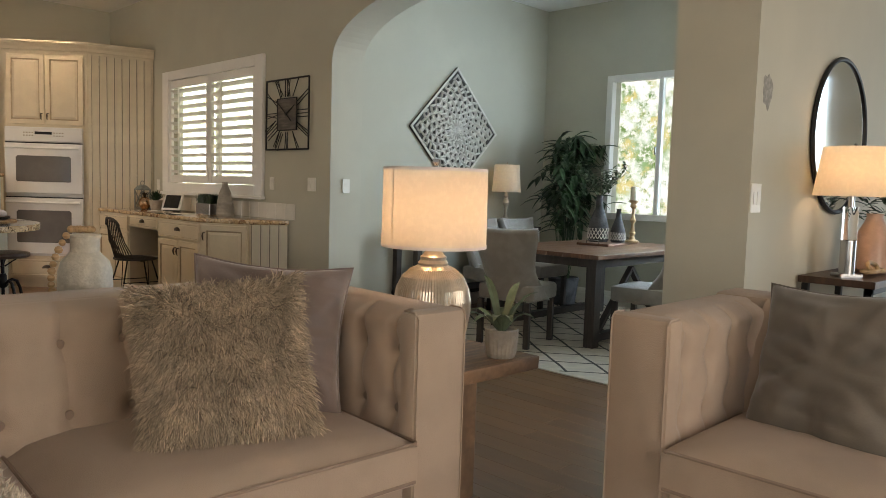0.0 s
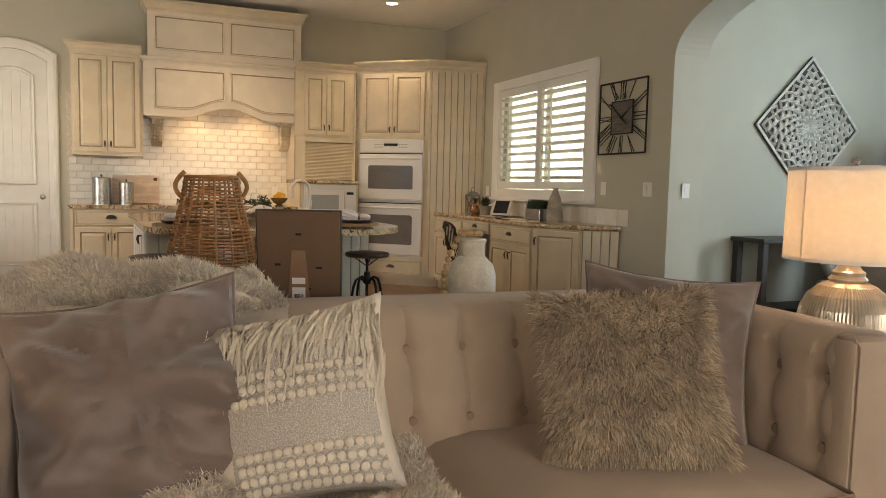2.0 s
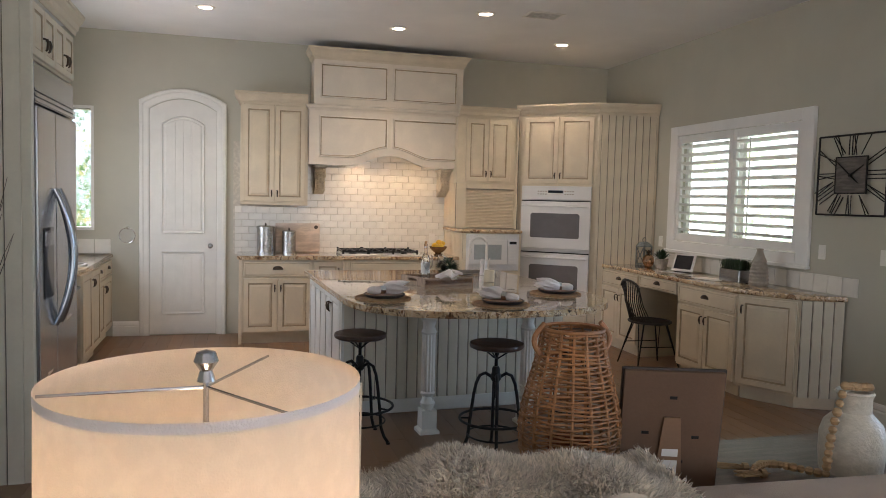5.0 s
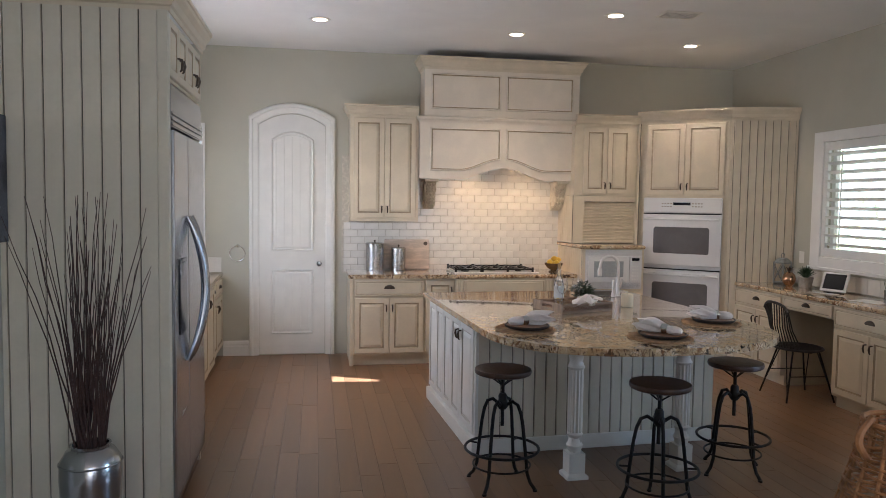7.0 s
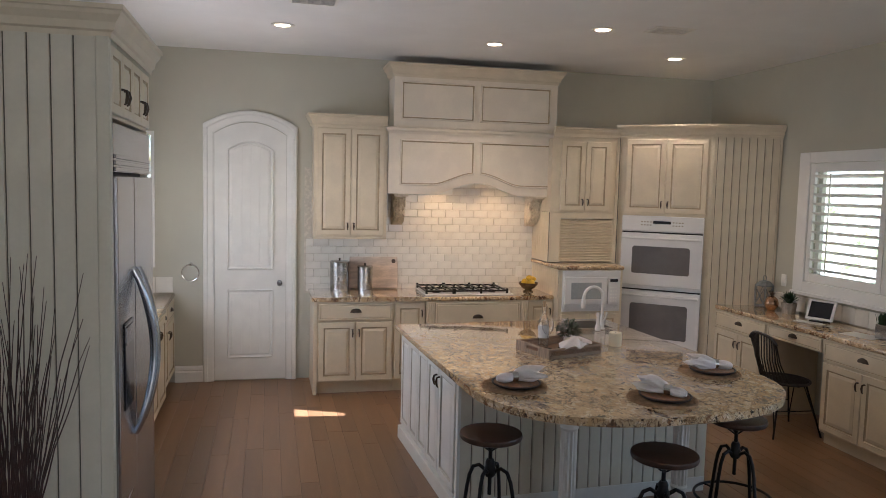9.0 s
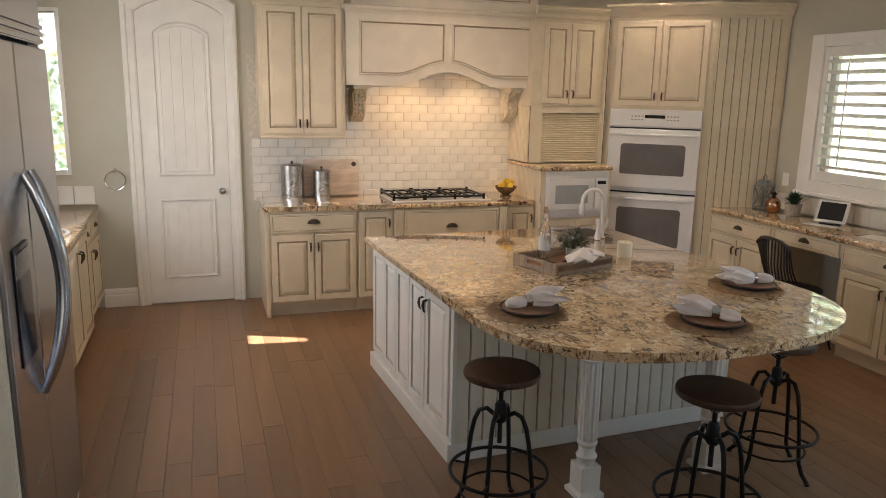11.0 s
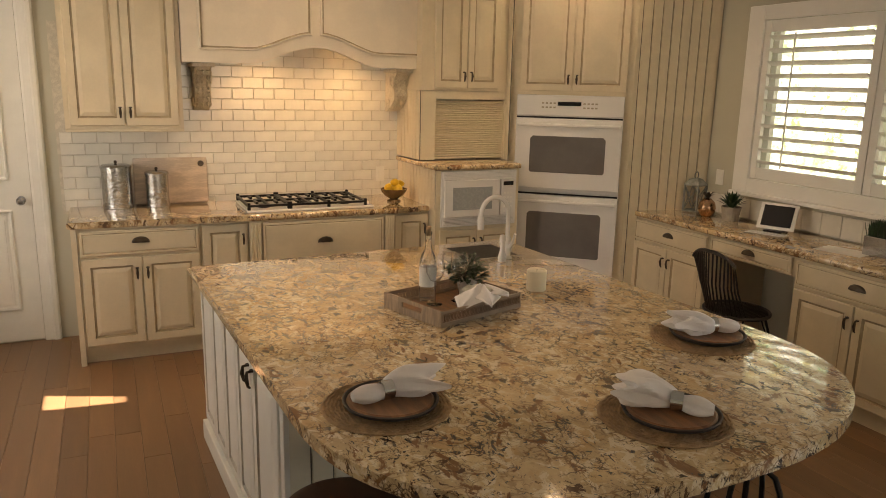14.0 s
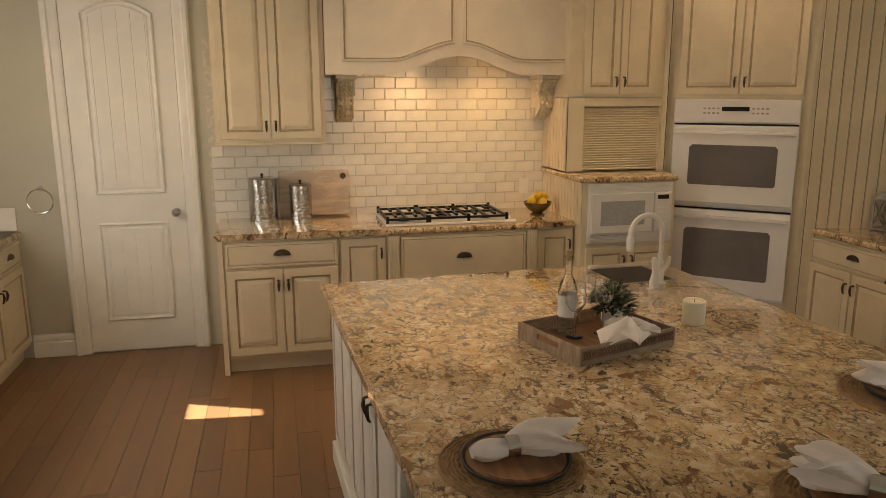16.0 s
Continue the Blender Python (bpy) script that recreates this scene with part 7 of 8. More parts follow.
cb = thing("cutting_board", "pale marbled wooden cutting board with a hole", "cutting board", Matrix.Translation((XB + 0.035, -0.02, RC + 0.0005)) @ Euler((0, 0, radians(90))).to_matrix().to_4x4() @ Euler((radians(-6), 0, 0)).to_matrix().to_4x4())
cbm = mat("blush_marbled_board", (0.68, 0.565, 0.47), 0.5, 0, 5, 0.22, 0.02, 40, stretch=(1, 1, 5))
part("board", box(-0.13, 0.38, -0.018, 0.0, 0.0, 0.335, 0.012), cbm, cb, smooth=True)
# the board is solid: a dark disc paints the shade of its hole
last = part("hole", lathe([(0.0, 0), (0.022, 0.0), (0.022, 0.002), (0, 0.002)], 20), M_BRONZE, cb)
last.matrix_basis = Matrix.Translation((0.335, -0.0185, 0.285)) @ Euler((radians(90), 0, 0)).to_matrix().to_4x4()

fb = thing("fruit_bowl", "footed glass bowl of lemons", "bowl", pose(-9.36, 1.71, RC + 0.0005))
part("bowl", lathe([(0, 0), (0.055, 0.0), (0.05, 0.008), (0.03, 0.014), (0.07, 0.04), (0.098, 0.075), (0.105, 0.095), (0.101, 0.095), (0.066, 0.044), (0.0, 0.02)], 32), mat("amber_bowl", (0.22, 0.14, 0.07), 0.15, 0.4, 20, 0.3, 0.0), fb, smooth=True)
r5 = random.Random(8)
for p in ((0.0, 0.0, 0.085), (0.05, 0.02, 0.10), (-0.045, 0.03, 0.10), (0.01, -0.05, 0.105), (0.0, 0.045, 0.13), (0.02, 0.0, 0.145)):
    lm = thing("lemon", "ripe yellow lemon in the bowl", "lemon", Matrix.Translation((-9.36 + p[0], 1.71 + p[1], RC + p[2])) @ Euler((r5.uniform(0, 3), r5.uniform(0, 3), 0)).to_matrix().to_4x4(), "lemons")
    part("fruit", lathe([(0, -0.042), (0.006, -0.038), (0.018, -0.030), (0.030, -0.010), (0.030, 0.010), (0.018, 0.030), (0.006, 0.038), (0, 0.043)], 20), M_LEMON, lm, smooth=True)

# desk things
ln = thing("candle_lantern", "small grey metal lantern with cross bars", "lantern", pose(-8.40, 3.86, 0.9155, 0, 0, 15))
lm_ = mat("distressed_grey_metal", (0.30, 0.31, 0.29), 0.6, 0.3, 25, 0.3, 0.03)
part("base", box(-0.065, 0.065, -0.065, 0.065, 0, 0.015, 0.003), lm_, ln)
last = part("roof", lathe([(0.092, 0.205), (0.092, 0.215), (0.05, 0.255), (0.03, 0.262), (0, 0.262)], 4), lm_, ln)
last.matrix_basis = pose(0, 0, 0, 0, 0, 45)
part("ring", tube([(0, 0.026 * math.cos(a), 0.285 + 0.026 * math.sin(a)) for a in [k * math.tau / 20 for k in range(20)]], 0.004, 6, None, True), lm_, ln)
for sx in (-1, 1):
    for sy in (-1, 1):
        part("post", box(sx * 0.058 - 0.006, sx * 0.058 + 0.006, sy * 0.058 - 0.006, sy * 0.058 + 0.006, 0.015, 0.206), lm_, ln)
for rot in (0, 90, 180, 270):
    b = part("cross_bar", tube([(-0.055, -0.058, 0.02), (0.055, -0.058, 0.20)], 0.004, 5), lm_, ln)
    b.matrix_basis = pose(0, 0, 0, 0, 0, rot)
    b = part("cross_bar", tube([(0.055, -0.058, 0.02), (-0.055, -0.058, 0.20)], 0.004, 5), lm_, ln)
    b.matrix_basis = pose(0, 0, 0, 0, 0, rot)

pa = thing("pineapple_ornament", "copper pineapple ornament with leaf crown", "ornament", pose(-8.20, 3.80, 0.9155))
part("body", lathe([(0, 0), (0.035, 0.0), (0.058, 0.03), (0.066, 0.065), (0.056, 0.105), (0.030, 0.13), (0.024, 0.135), (0, 0.136)], 28), mat("copper", (0.55, 0.33, 0.20), 0.22, 1.0, 18, 0.2, 0.03, 60), pa, smooth=True)
for k in range(14):
    bm = bmesh.new()
    a = k * 2.4
    blade(bm, (0.008 * math.cos(a), 0.008 * math.sin(a), 0.133), (0.05 * math.cos(a), 0.05 * math.sin(a), 0.165 + 0.012 * (k % 3)), 0.008, 0.012, 3)
    part("leaf", bm, M_BRONZE, pa)

su = thing("potted_succulent", "spiky green succulent in a woven grey pot", "plant", pose(-8.00, 3.84, 0.9155))
part("pot", lathe([(0, 0), (0.055, 0), (0.072, 0.10), (0.068, 0.103), (0.062, 0.09), (0, 0.088)], 40, flute=0.03, flutes=20), M_POT, su)
for k in range(44):
    bm = bmesh.new()
    a = k * 2.4
    q = 0.04 + 0.08 * (k / 44)
    blade(bm, (0.012 * math.cos(a), 0.012 * math.sin(a), 0.09), (q * math.cos(a), q * math.sin(a), 0.215 - 0.075 * (k / 44)), 0.011, 0.008, 3)
    part("leaf", bm, M_LEAF, su)

tb = thing("tablet", "silver tablet on a stand with a dark screen", "tablet", pose(-7.56, 3.80, 0.9155, 0, 0, 22))
scr = part("screen_body", box(-0.125, 0.125, -0.006, 0.006, 0.0, 0.185, 0.004), M_OVEN, tb)
scr.matrix_basis = pose(0, 0, 0.012, -22, 0, 0)
part("screen", box(-0.100, 0.100, -0.0078, -0.0065, 0.022, 0.168), M_DARK, scr)
part("stand", box(-0.06, 0.06, -0.05, 0.09, 0, 0.012, 0.003), M_BLACK, tb)
kbp = thing("keyboard", "thin pale grey keyboard on the desk", "keyboard", pose(-7.50, 3.66, 0.9155, 0, 0, 20))
part("case", box(-0.13, 0.13, -0.05, 0.05, 0, 0.007, 0.002), M_POT, kbp)
for r_ in range(4):
    for c_ in range(11):
        part("key", box(-0.122 + c_ * 0.0222, -0.103 + c_ * 0.0222, -0.045 + r_ * 0.023, -0.026 + r_ * 0.023, 0.0072, 0.0095), M_OVEN, kbp)
pp = thing("paper_sheet", "loose white printed sheet on the desk", "paper", pose(-6.95, 3.70, 0.9155, 0, 0, 12))
part("sheet", box(-0.14, 0.14, -0.10, 0.10, 0, 0.001), M_PAPER, pp)
gp = thing("grass_planter", "dark grass in a galvanised metal planter box", "plant", pose(-6.72, 3.80, 0.9155))
part("box", box(-0.14, 0.14, -0.065, 0.065, 0, 0.115, 0.004), M_STEEL, gp)
bm = bmesh.new()
r6 = random.Random(17)
for k in range(1100):
    p = Vector((r6.uniform(-.132, .132), r6.uniform(-.058, .058), 0.11))
    blade(bm, p, p + Vector((r6.uniform(-.02, .02), r6.uniform(-.02, .02), r6.uniform(0.065, 0.10))), 0.0028, 0, 2, Vector((r6.uniform(-1, 1), 1, 0)))
part("grass", bm, M_LEAF, gp, "dark green cut grass", "stuff")
bv = thing("bottle_vase", "tall grey ribbed ceramic bottle vase", "vase", pose(-6.40, 3.80, 0.9155))
part("body", lathe([(0, 0), (0.07, 0), (0.078, 0.01)] + [(0.080 + 0.0028 * math.sin(k * 1.7) - 0.00016 * k * k * 0.28, 0.02 + k * 0.0085) for k in range(24)] + [(0.045, 0.25), (0.030, 0.285), (0.026, 0.31), (0.032, 0.325), (0.026, 0.325), (0, 0.30)], 40), M_POT, bv, smooth=True)


def wicker_chair(x, y, spin):
    t = thing("desk_chair", "dark woven spindle-back desk chair on wire legs", "chair", pose(x, y, 0, 0, 0, spin))
    bm = tube([(0.21 * math.cos(a), 0.20 * math.sin(a), 0.45) for a in [k * math.tau / 32 for k in range(32)]], 0.011, 8, None, True)
    part("seat_ring", bm, M_WICKERBLACK, t, smooth=True)
    for k in range(-9, 10):
        w = 0.20 * math.sqrt(max(0, 1 - (k / 9.8) ** 2))
        part("seat_spindle", tube([(k * 0.0215, -w, 0.45), (k * 0.0215, 0, 0.435), (k * 0.0215, w, 0.45)], 0.006, 6), M_WICKERBLACK, t)
    top = [(0.20 * math.sin(a), 0.20 + 0.07 - 0.05 * abs(math.sin(a)), 0.86 - 0.10 * (1 - math.cos(a))) for a in [radians(-75 + 150 * k / 16) for k in range(17)]]
    part("top_rail", tube(top, 0.012, 8), M_WICKERBLACK, t, smooth=True)
    for k in range(17):
        a = radians(-70 + 140 * k / 16)
        tp = (0.20 * math.sin(a), 0.27 - 0.05 * abs(math.sin(a)), 0.86 - 0.10 * (1 - math.cos(a)))
        bp = (0.17 * math.sin(a), 0.19 * math.cos(a), 0.45)
        part("back_spindle", tube([bp, tuple((p + q) / 2 + (0.02 if i == 1 else 0) for i, (p, q) in enumerate(zip(bp, tp))), tp], 0.0058, 6), M_WICKERBLACK, t)
    for sx in (-1, 1):
        for sy in (-1, 1):
            part("leg", tube([(sx * 0.12, sy * 0.12, 0.44), (sx * 0.22, sy * 0.22, 0.0)], 0.008, 6), M_BLACK, t)
            part("leg_brace", tube([(sx * 0.05, sy * 0.14, 0.44), (sx * 0.21, sy * 0.21, 0.05)], 0.005, 6), M_BLACK, t)
        part("cross_rod", tube([(sx * 0.17, -0.17, 0.22), (sx * 0.17, 0.17, 0.22)], 0.005, 6), M_BLACK, t)


wicker_chair(-7.40, 3.36, 176)

# clock, plates and ceiling
ckx, ckz = -5.655, 1.862
clk = thing("wall_clock", "square black iron wall clock with roman numerals", "clock", pose(ckx, YW, ckz))
hwk, hhk = 0.335, 0.31
fr_ = [(-hwk, -0.03, -hhk), (hwk, -0.03, -hhk), (hwk, -0.03, hhk), (-hwk, -0.03, hhk)]
for a, b in zip(fr_, fr_[1:] + fr_[:1]):
    part("frame_bar", tube([a, b], 0.008, 6), M_BLACK, clk)
part("plate", box(-0.145, 0.145, -0.034, -0.026, -0.135, 0.135, 0.003), mat("weathered_grey_wood", (0.17, 0.15, 0.13), 0.7, 0, 6, 0.4, 0.05, 50, stretch=(1, 1, 7)), clk)
last = part("plate_frame", sweep([(0, 0), (0.010, 0), (0.010, 0.010), (0, 0.010)], [(-0.145, -0.135), (0.145, -0.135), (0.145, 0.135), (-0.145, 0.135)], True), M_BLACK, clk)
last.matrix_basis = Matrix.Translation((0, -0.026, 0)) @ Euler((radians(90), 0, 0)).to_matrix().to_4x4()
NUM = {0: "XII", 1: "I", 2: "II", 3: "III", 4: "IV", 5: "V", 6: "VI", 7: "VII", 8: "VIII", 9: "IX", 10: "X", 11: "XI"}
for h, txt in NUM.items():
    a = radians(90 - h * 30)
    c, s = math.cos(a), math.sin(a)
    k0 = 0.155 / max(abs(c), abs(s))
    k1 = min(hwk / max(1e-6, abs(c)), hhk / max(1e-6, abs(s))) - 0.006
    n = len(txt)
    bm = bmesh.new()
    for i, ch in enumerate(txt):
        o = (i - (n - 1) / 2) * 0.030
        q0, q1 = (k0 * c - o * s, k0 * s + o * c), (k1 * c - o * s, k1 * s + o * c)
        if ch == "I":
            tube([(q0[0], -0.03, q0[1]), (q1[0], -0.03, q1[1])], 0.0045, 5, bm)
        elif ch == "V":
            for d in (-0.014, 0.014):
                tube([(q0[0], -0.03, q0[1]), (q1[0] - d * s, -0.03, q1[1] + d * c)], 0.0045, 5, bm)
        else:
            for d in (-0.014, 0.014):
                tube([(q0[0] - d * s, -0.03, q0[1] + d * c), (q1[0] + d * s, -0.03, q1[1] - d * c)], 0.0045, 5, bm)
    part("numeral", bm, M_BLACK, clk)
for ang_, L, w in ((60 - 0, 0.15, 0.008), (-52, 0.21, 0.006), (128, 0.10, 0.006)):
    a = radians(90 - ang_)
    part("hand", tube([(0, -0.042, 0), (L * math.cos(a), -0.042, L * math.sin(a))], [w, w * 0.5], 6), M_BLACK, clk)
part("hub", tube([(0, -0.034, 0), (0, -0.048, 0)], 0.014, 12), M_BLACK, clk)

wall_plate(pose(-5.30, YW, 1.245), "white double rocker switch by the arch", 0.12, 0.118, 2)
wall_plate(pose(-5.93, YW, 1.245), "white outlet plate beside the window", slots=True)
wall_plate(pose(-8.32, YW, 1.19), "white outlet plate above the desk", slots=True)
wall_plate(pose(-5.03, YW + 0.16, 1.24, 0, 0, 90), "white switch plate inside the arch")
wall_plate(pose(XR, 4.09, 1.245, 0, 0, 90), "white double rocker switch near the wall corner", 0.12, 0.15, 2)
wall_plate(pose(XB + 0.014, 1.72, 1.12, 0, 0, 90), "white outlet plate on the tiles", slots=True)

for cx, cy in CANS:
    t = thing("recessed_light", "lit round recessed ceiling light", "ceiling light", pose(cx, cy, ZC), "recessed lights")
    part("trim_ring", lathe([(0.062, -0.002), (0.095, -0.002), (0.092, -0.008), (0.066, -0.010), (0.062, -0.002)], 32), M_TRIM, t, smooth=True)
    last = part("lens", lathe([(0, -0.003), (0.062, -0.003)], 24), M_CANGLOW, t, "glowing warm lens")
    last.visible_shadow = False
for vx, vy in ((-7.42, -0.67), (-7.48, 2.157)):
    t = thing("ceiling_vent", "white louvred ceiling air vent", "vent", pose(vx, vy, ZC), "ceiling vents")
    part("backing", box(-0.09, 0.09, -0.15, 0.15, -0.003, -0.001), M_BLACK, t)
    part("frame", sweep([(0, -0.010), (0.022, -0.008), (0.022, -0.001), (0, -0.001)], [(-0.09, -0.15), (0.09, -0.15), (0.09, 0.15), (-0.09, 0.15)], True), M_TRIM, t)
    for k in range(6):
        part("slat", box(-0.068 + k * 0.026, -0.060 + k * 0.026, -0.148, 0.148, -0.008, -0.005), M_TRIM, t)
    part("divider", box(-0.088, 0.088, -0.045, -0.037, -0.0095, -0.0085), M_TRIM, t)
    part("divider", box(-0.088, 0.088, 0.040, 0.048, -0.0095, -0.0085), M_TRIM, t)

# ---- dining room and hall ----
dt = thing("dining_table", "warm wood plank dining table on a charcoal trestle base", "table")
tx0, tx1, ty0, ty1 = -4.28, -3.11, 5.16, 6.95
nb = 7
for k in range(nb):
    w = (tx1 - tx0) / nb
    part("plank", box(tx0 + k * w + 0.001, tx0 + (k + 1) * w - 0.001, ty0, ty1, 0.725, 0.76, 0.003), M_TABLE, dt)
part("apron", box(tx0 + 0.04, tx1 - 0.04, ty0 + 0.04, ty1 - 0.04, 0.655, 0.724), M_DARKWOOD, dt)
for lx in (tx0 + 0.05, tx1 - 0.14):
    for ly in (ty0 + 0.05, ty1 - 0.14):
        part("leg", box(lx, lx + 0.09, ly, ly + 0.09, 0.012, 0.655, 0.004), M_DARKWOOD, dt)
    part("stretcher", box(lx + 0.01, lx + 0.08, ty0 + 0.14, ty1 - 0.14, 0.06, 0.12), M_DARKWOOD, dt)
for s in (0, 1):
    part("brace", tube([(tx1 - 0.095, ty0 + 0.15 + s * 0.5, 0.10 + s * 0.52), (tx1 - 0.095, ty0 + 0.65 + s * 0.5, 0.62 - s * 0.52)], 0.03, 4), M_DARKWOOD, dt)


def dining_chair(x, y, spin, label="grey upholstered wingback dining chair"):
    t = thing("dining_chair", label, "chair", pose(x, y, 0.012, 0, 0, spin), "dining chairs")
    part("seat", box(-0.25, 0.25, -0.26, 0.22, 0.36, 0.49, 0.03), M_CHAIR, t, smooth=True)
    bm = bmesh.new()
    g = {}
    N, K = 24, 16
    for i in range(N + 1):
        u = i / N * 2 - 1
        for k in range(K + 1):
            v = k / K
            w = 0.27 - 0.045 * math.sin(math.pi * min(1, v * 1.15)) + 0.02 * v
            z = 0.36 + 0.57 * v - 0.02 * (1 - u * u) * (v > 0.98)
            y_ = 0.23 + 0.10 * v - 0.12 * abs(u) ** 3 * (1.25 - v) - 0.16 * abs(u) ** 4 * max(0, 0.42 - v) * 2
            g[i, k] = bm.verts.new((u * w, y_, z))
    for i in range(N):
        for k in range(K):
            bm.faces.new((g[i, k], g[i + 1, k], g[i + 1, k + 1], g[i, k + 1]))
    bk = part("backrest", bm, M_CHAIR, t, smooth=True)
    bk.modifiers.new("padding", "SOLIDIFY").thickness = 0.065
    for sx in (-1, 1):
        for y0, y1 in ((-0.22, -0.24), (0.21, 0.27)):
            part("leg", box(sx * 0.205 - 0.022, sx * 0.205 + 0.022, (y0 + y1) / 2 - 0.022, (y0 + y1) / 2 + 0.022, 0.0, 0.365, 0.003), M_DARKWOOD, t)
    return t


ch = dining_chair(-3.74, 4.96, 194)
copy_thing(ch, pose(-2.96, 5.74, 0.012, 0, 0, -82))
copy_thing(ch, pose(-4.66, 5.75, 0.012, 0, 0, 90))
copy_thing(ch, pose(-4.68, 6.40, 0.012, 0, 0, 92))
copy_thing(ch, pose(-2.92, 6.50, 0.012, 0, 0, -92))

rg = thing("area_rug", "cream rug with dark irregular diamond lines", "rug", pose(-3.55, 5.9, 0))
rx, ry = 1.55, 1.52
part("pile", box(-rx, rx, -ry, ry, 0.0005, 0.011, 0.004), M_RUG, rg)
bm = bmesh.new()
step = 0.34
for sgn in (1, -1):
    c = -4.0
    while c < 4.0:
        pts = []
        for k in range(60):
            x = -rx + 0.02 + (2 * rx - 0.04) * k / 59
            y = sgn * x * 0.75 + c + 0.022 * noise.noise(Vector((x * 4, c * 3, sgn)))
            if abs(y) < ry - 0.02:
                pts.append((x, y))
            else:
                if len(pts) > 1:
                    for a, b in zip(pts, pts[1:]):
                        d = Vector((b[0] - a[0], b[1] - a[1])).normalized()
                        nx_, ny_ = -d.y * 0.011, d.x * 0.011
                        bm.faces.new([bm.verts.new(q) for q in ((a[0] - nx_, a[1] - ny_, 0.0125), (b[0] - nx_, b[1] - ny_, 0.0125), (b[0] + nx_, b[1] + ny_, 0.0125), (a[0] + nx_, a[1] + ny_, 0.0125))])
                pts = []
        if len(pts) > 1:
            for a, b in zip(pts, pts[1:]):
                d = Vector((b[0] - a[0], b[1] - a[1])).normalized()
                nx_, ny_ = -d.y * 0.011, d.x * 0.011
                bm.faces.new([bm.verts.new(q) for q in ((a[0] - nx_, a[1] - ny_, 0.0125), (b[0] - nx_, b[1] - ny_, 0.0125), (b[0] + nx_, b[1] + ny_, 0.0125), (a[0] + nx_, a[1] + ny_, 0.0125))])
        c += step
part("diamond_lines", bm, M_RUGLINE, rg, "dark woven lines", "stuff")

# tray, vases and candlestick on the table
tt = thing("wooden_tray", "flat wooden tray on the dining table", "tray", pose(-3.80, 6.38, 0.7605, 0, 0, 8))
part("board", box(-0.16, 0.16, -0.34, 0.34, 0, 0.022, 0.004), M_TABLE, tt)
for s in (-1, 1):
    part("handle", tube([(-0.06, s * 0.335, 0.02), (-0.06, s * 0.345, 0.05), (0.06, s * 0.345, 0.05), (0.06, s * 0.335, 0.02)], 0.006, 6), M_STEEL, tt)
for x_, y_, k, lab in ((-3.86, 6.30, 1.0, "tall dark bottle vase with white lattice base"), (-3.72, 6.42, 0.72, "short dark bottle vase with white lattice base")):
    v = thing("bottle_vase", lab, "vase", pose(x_, y_, 0.783))
    part("body", lathe([(0, 0), (0.085 * k, 0), (0.098 * k, 0.03 * k), (0.098 * k, 0.13 * k), (0.075 * k, 0.22 * k), (0.038 * k, 0.32 * k), (0.030 * k, 0.42 * k), (0.036 * k, 0.44 * k), (0.026 * k, 0.44 * k), (0, 0.40 * k)], 32), M_SLATE, v, smooth=True)
    for a in range(18):
        for s in (-1, 1):
            pts = [(0.0995 * k * math.cos(a * math.tau / 18 + s * q * 0.10), 0.0995 * k * math.sin(a * math.tau / 18 + s * q * 0.10), 0.03 * k + 0.10 * k * q / 6) for q in range(7)]
            part("lattice", tube(pts, 0.004 * k, 4), M_LACE, v)
r8 = random.Random(5)
sprig = thing("eucalyptus_stems", "leafy eucalyptus stems in the tall vase", "plant", pose(-3.86, 6.30, 1.18))
for k in range(16):
    a, L = r8.uniform(0, math.tau), r8.uniform(0.25, 0.45)
    d = Vector((math.cos(a) * 0.75, math.sin(a) * 0.75, 1.0)).normalized()
    part("stem", tube([(0, 0, 0), tuple(d * L * 0.5), tuple(d * L + Vector((0, 0, -0.05)))], 0.003, 5), M_LEAF2, sprig)
    bm = bmesh.new()
    for j in range(14):
        p = d * L * (0.3 + 0.7 * j / 13)
        blade(bm, p, p + Vector((r8.uniform(-1, 1), r8.uniform(-1, 1), r8.uniform(-.3, .6))).normalized() * 0.065, 0.016, 0.004, 2)
    part("foliage", bm, M_LEAF2, sprig)
cst = thing("candlestick", "turned tan wooden candlestick with white candle", "candlestick", pose(-3.66, 6.58, 0.783))
part("turning", lathe([(0, 0), (0.065, 0), (0.065, 0.012), (0.03, 0.03), (0.018, 0.06), (0.030, 0.09), (0.020, 0.11), (0.014, 0.18), (0.030, 0.21), (0.022, 0.23), (0.014, 0.25), (0.014, 0.32), (0.034, 0.345), (0.022, 0.365), (0.04, 0.39), (0.046, 0.40), (0, 0.402)], 24), M_TAN, cst, smooth=True)
part("candle", lathe([(0, 0.402), (0.034, 0.402), (0.034, 0.53), (0, 0.535)], 24), M_WAX, cst, smooth=True)

# carved diamond panel on the art wall
ar = thing("carved_wall_panel", "white carved lattice diamond wall panel over dark backing", "wall art", Matrix.Translation((XD, 5.82, 1.845)) @ Euler((0, 0, radians(90))).to_matrix().to_4x4() @ Euler((0, radians(45), 0)).to_matrix().to_4x4())
AR = 0.455
part("backing", box(-AR, AR, -0.022, -0.001, -AR, AR, 0.002), M_ARTBACK, ar)
for a, b, c, d in ((-AR, AR, -AR, -AR + 0.022), (-AR, AR, AR - 0.022, AR), (-AR, -AR + 0.022, -AR, AR), (AR - 0.022, AR, -AR, AR)):
    part("border", box(a, b, -0.034, -0.0225, c, d, 0.002), M_LACE, ar)
bm = bmesh.new()
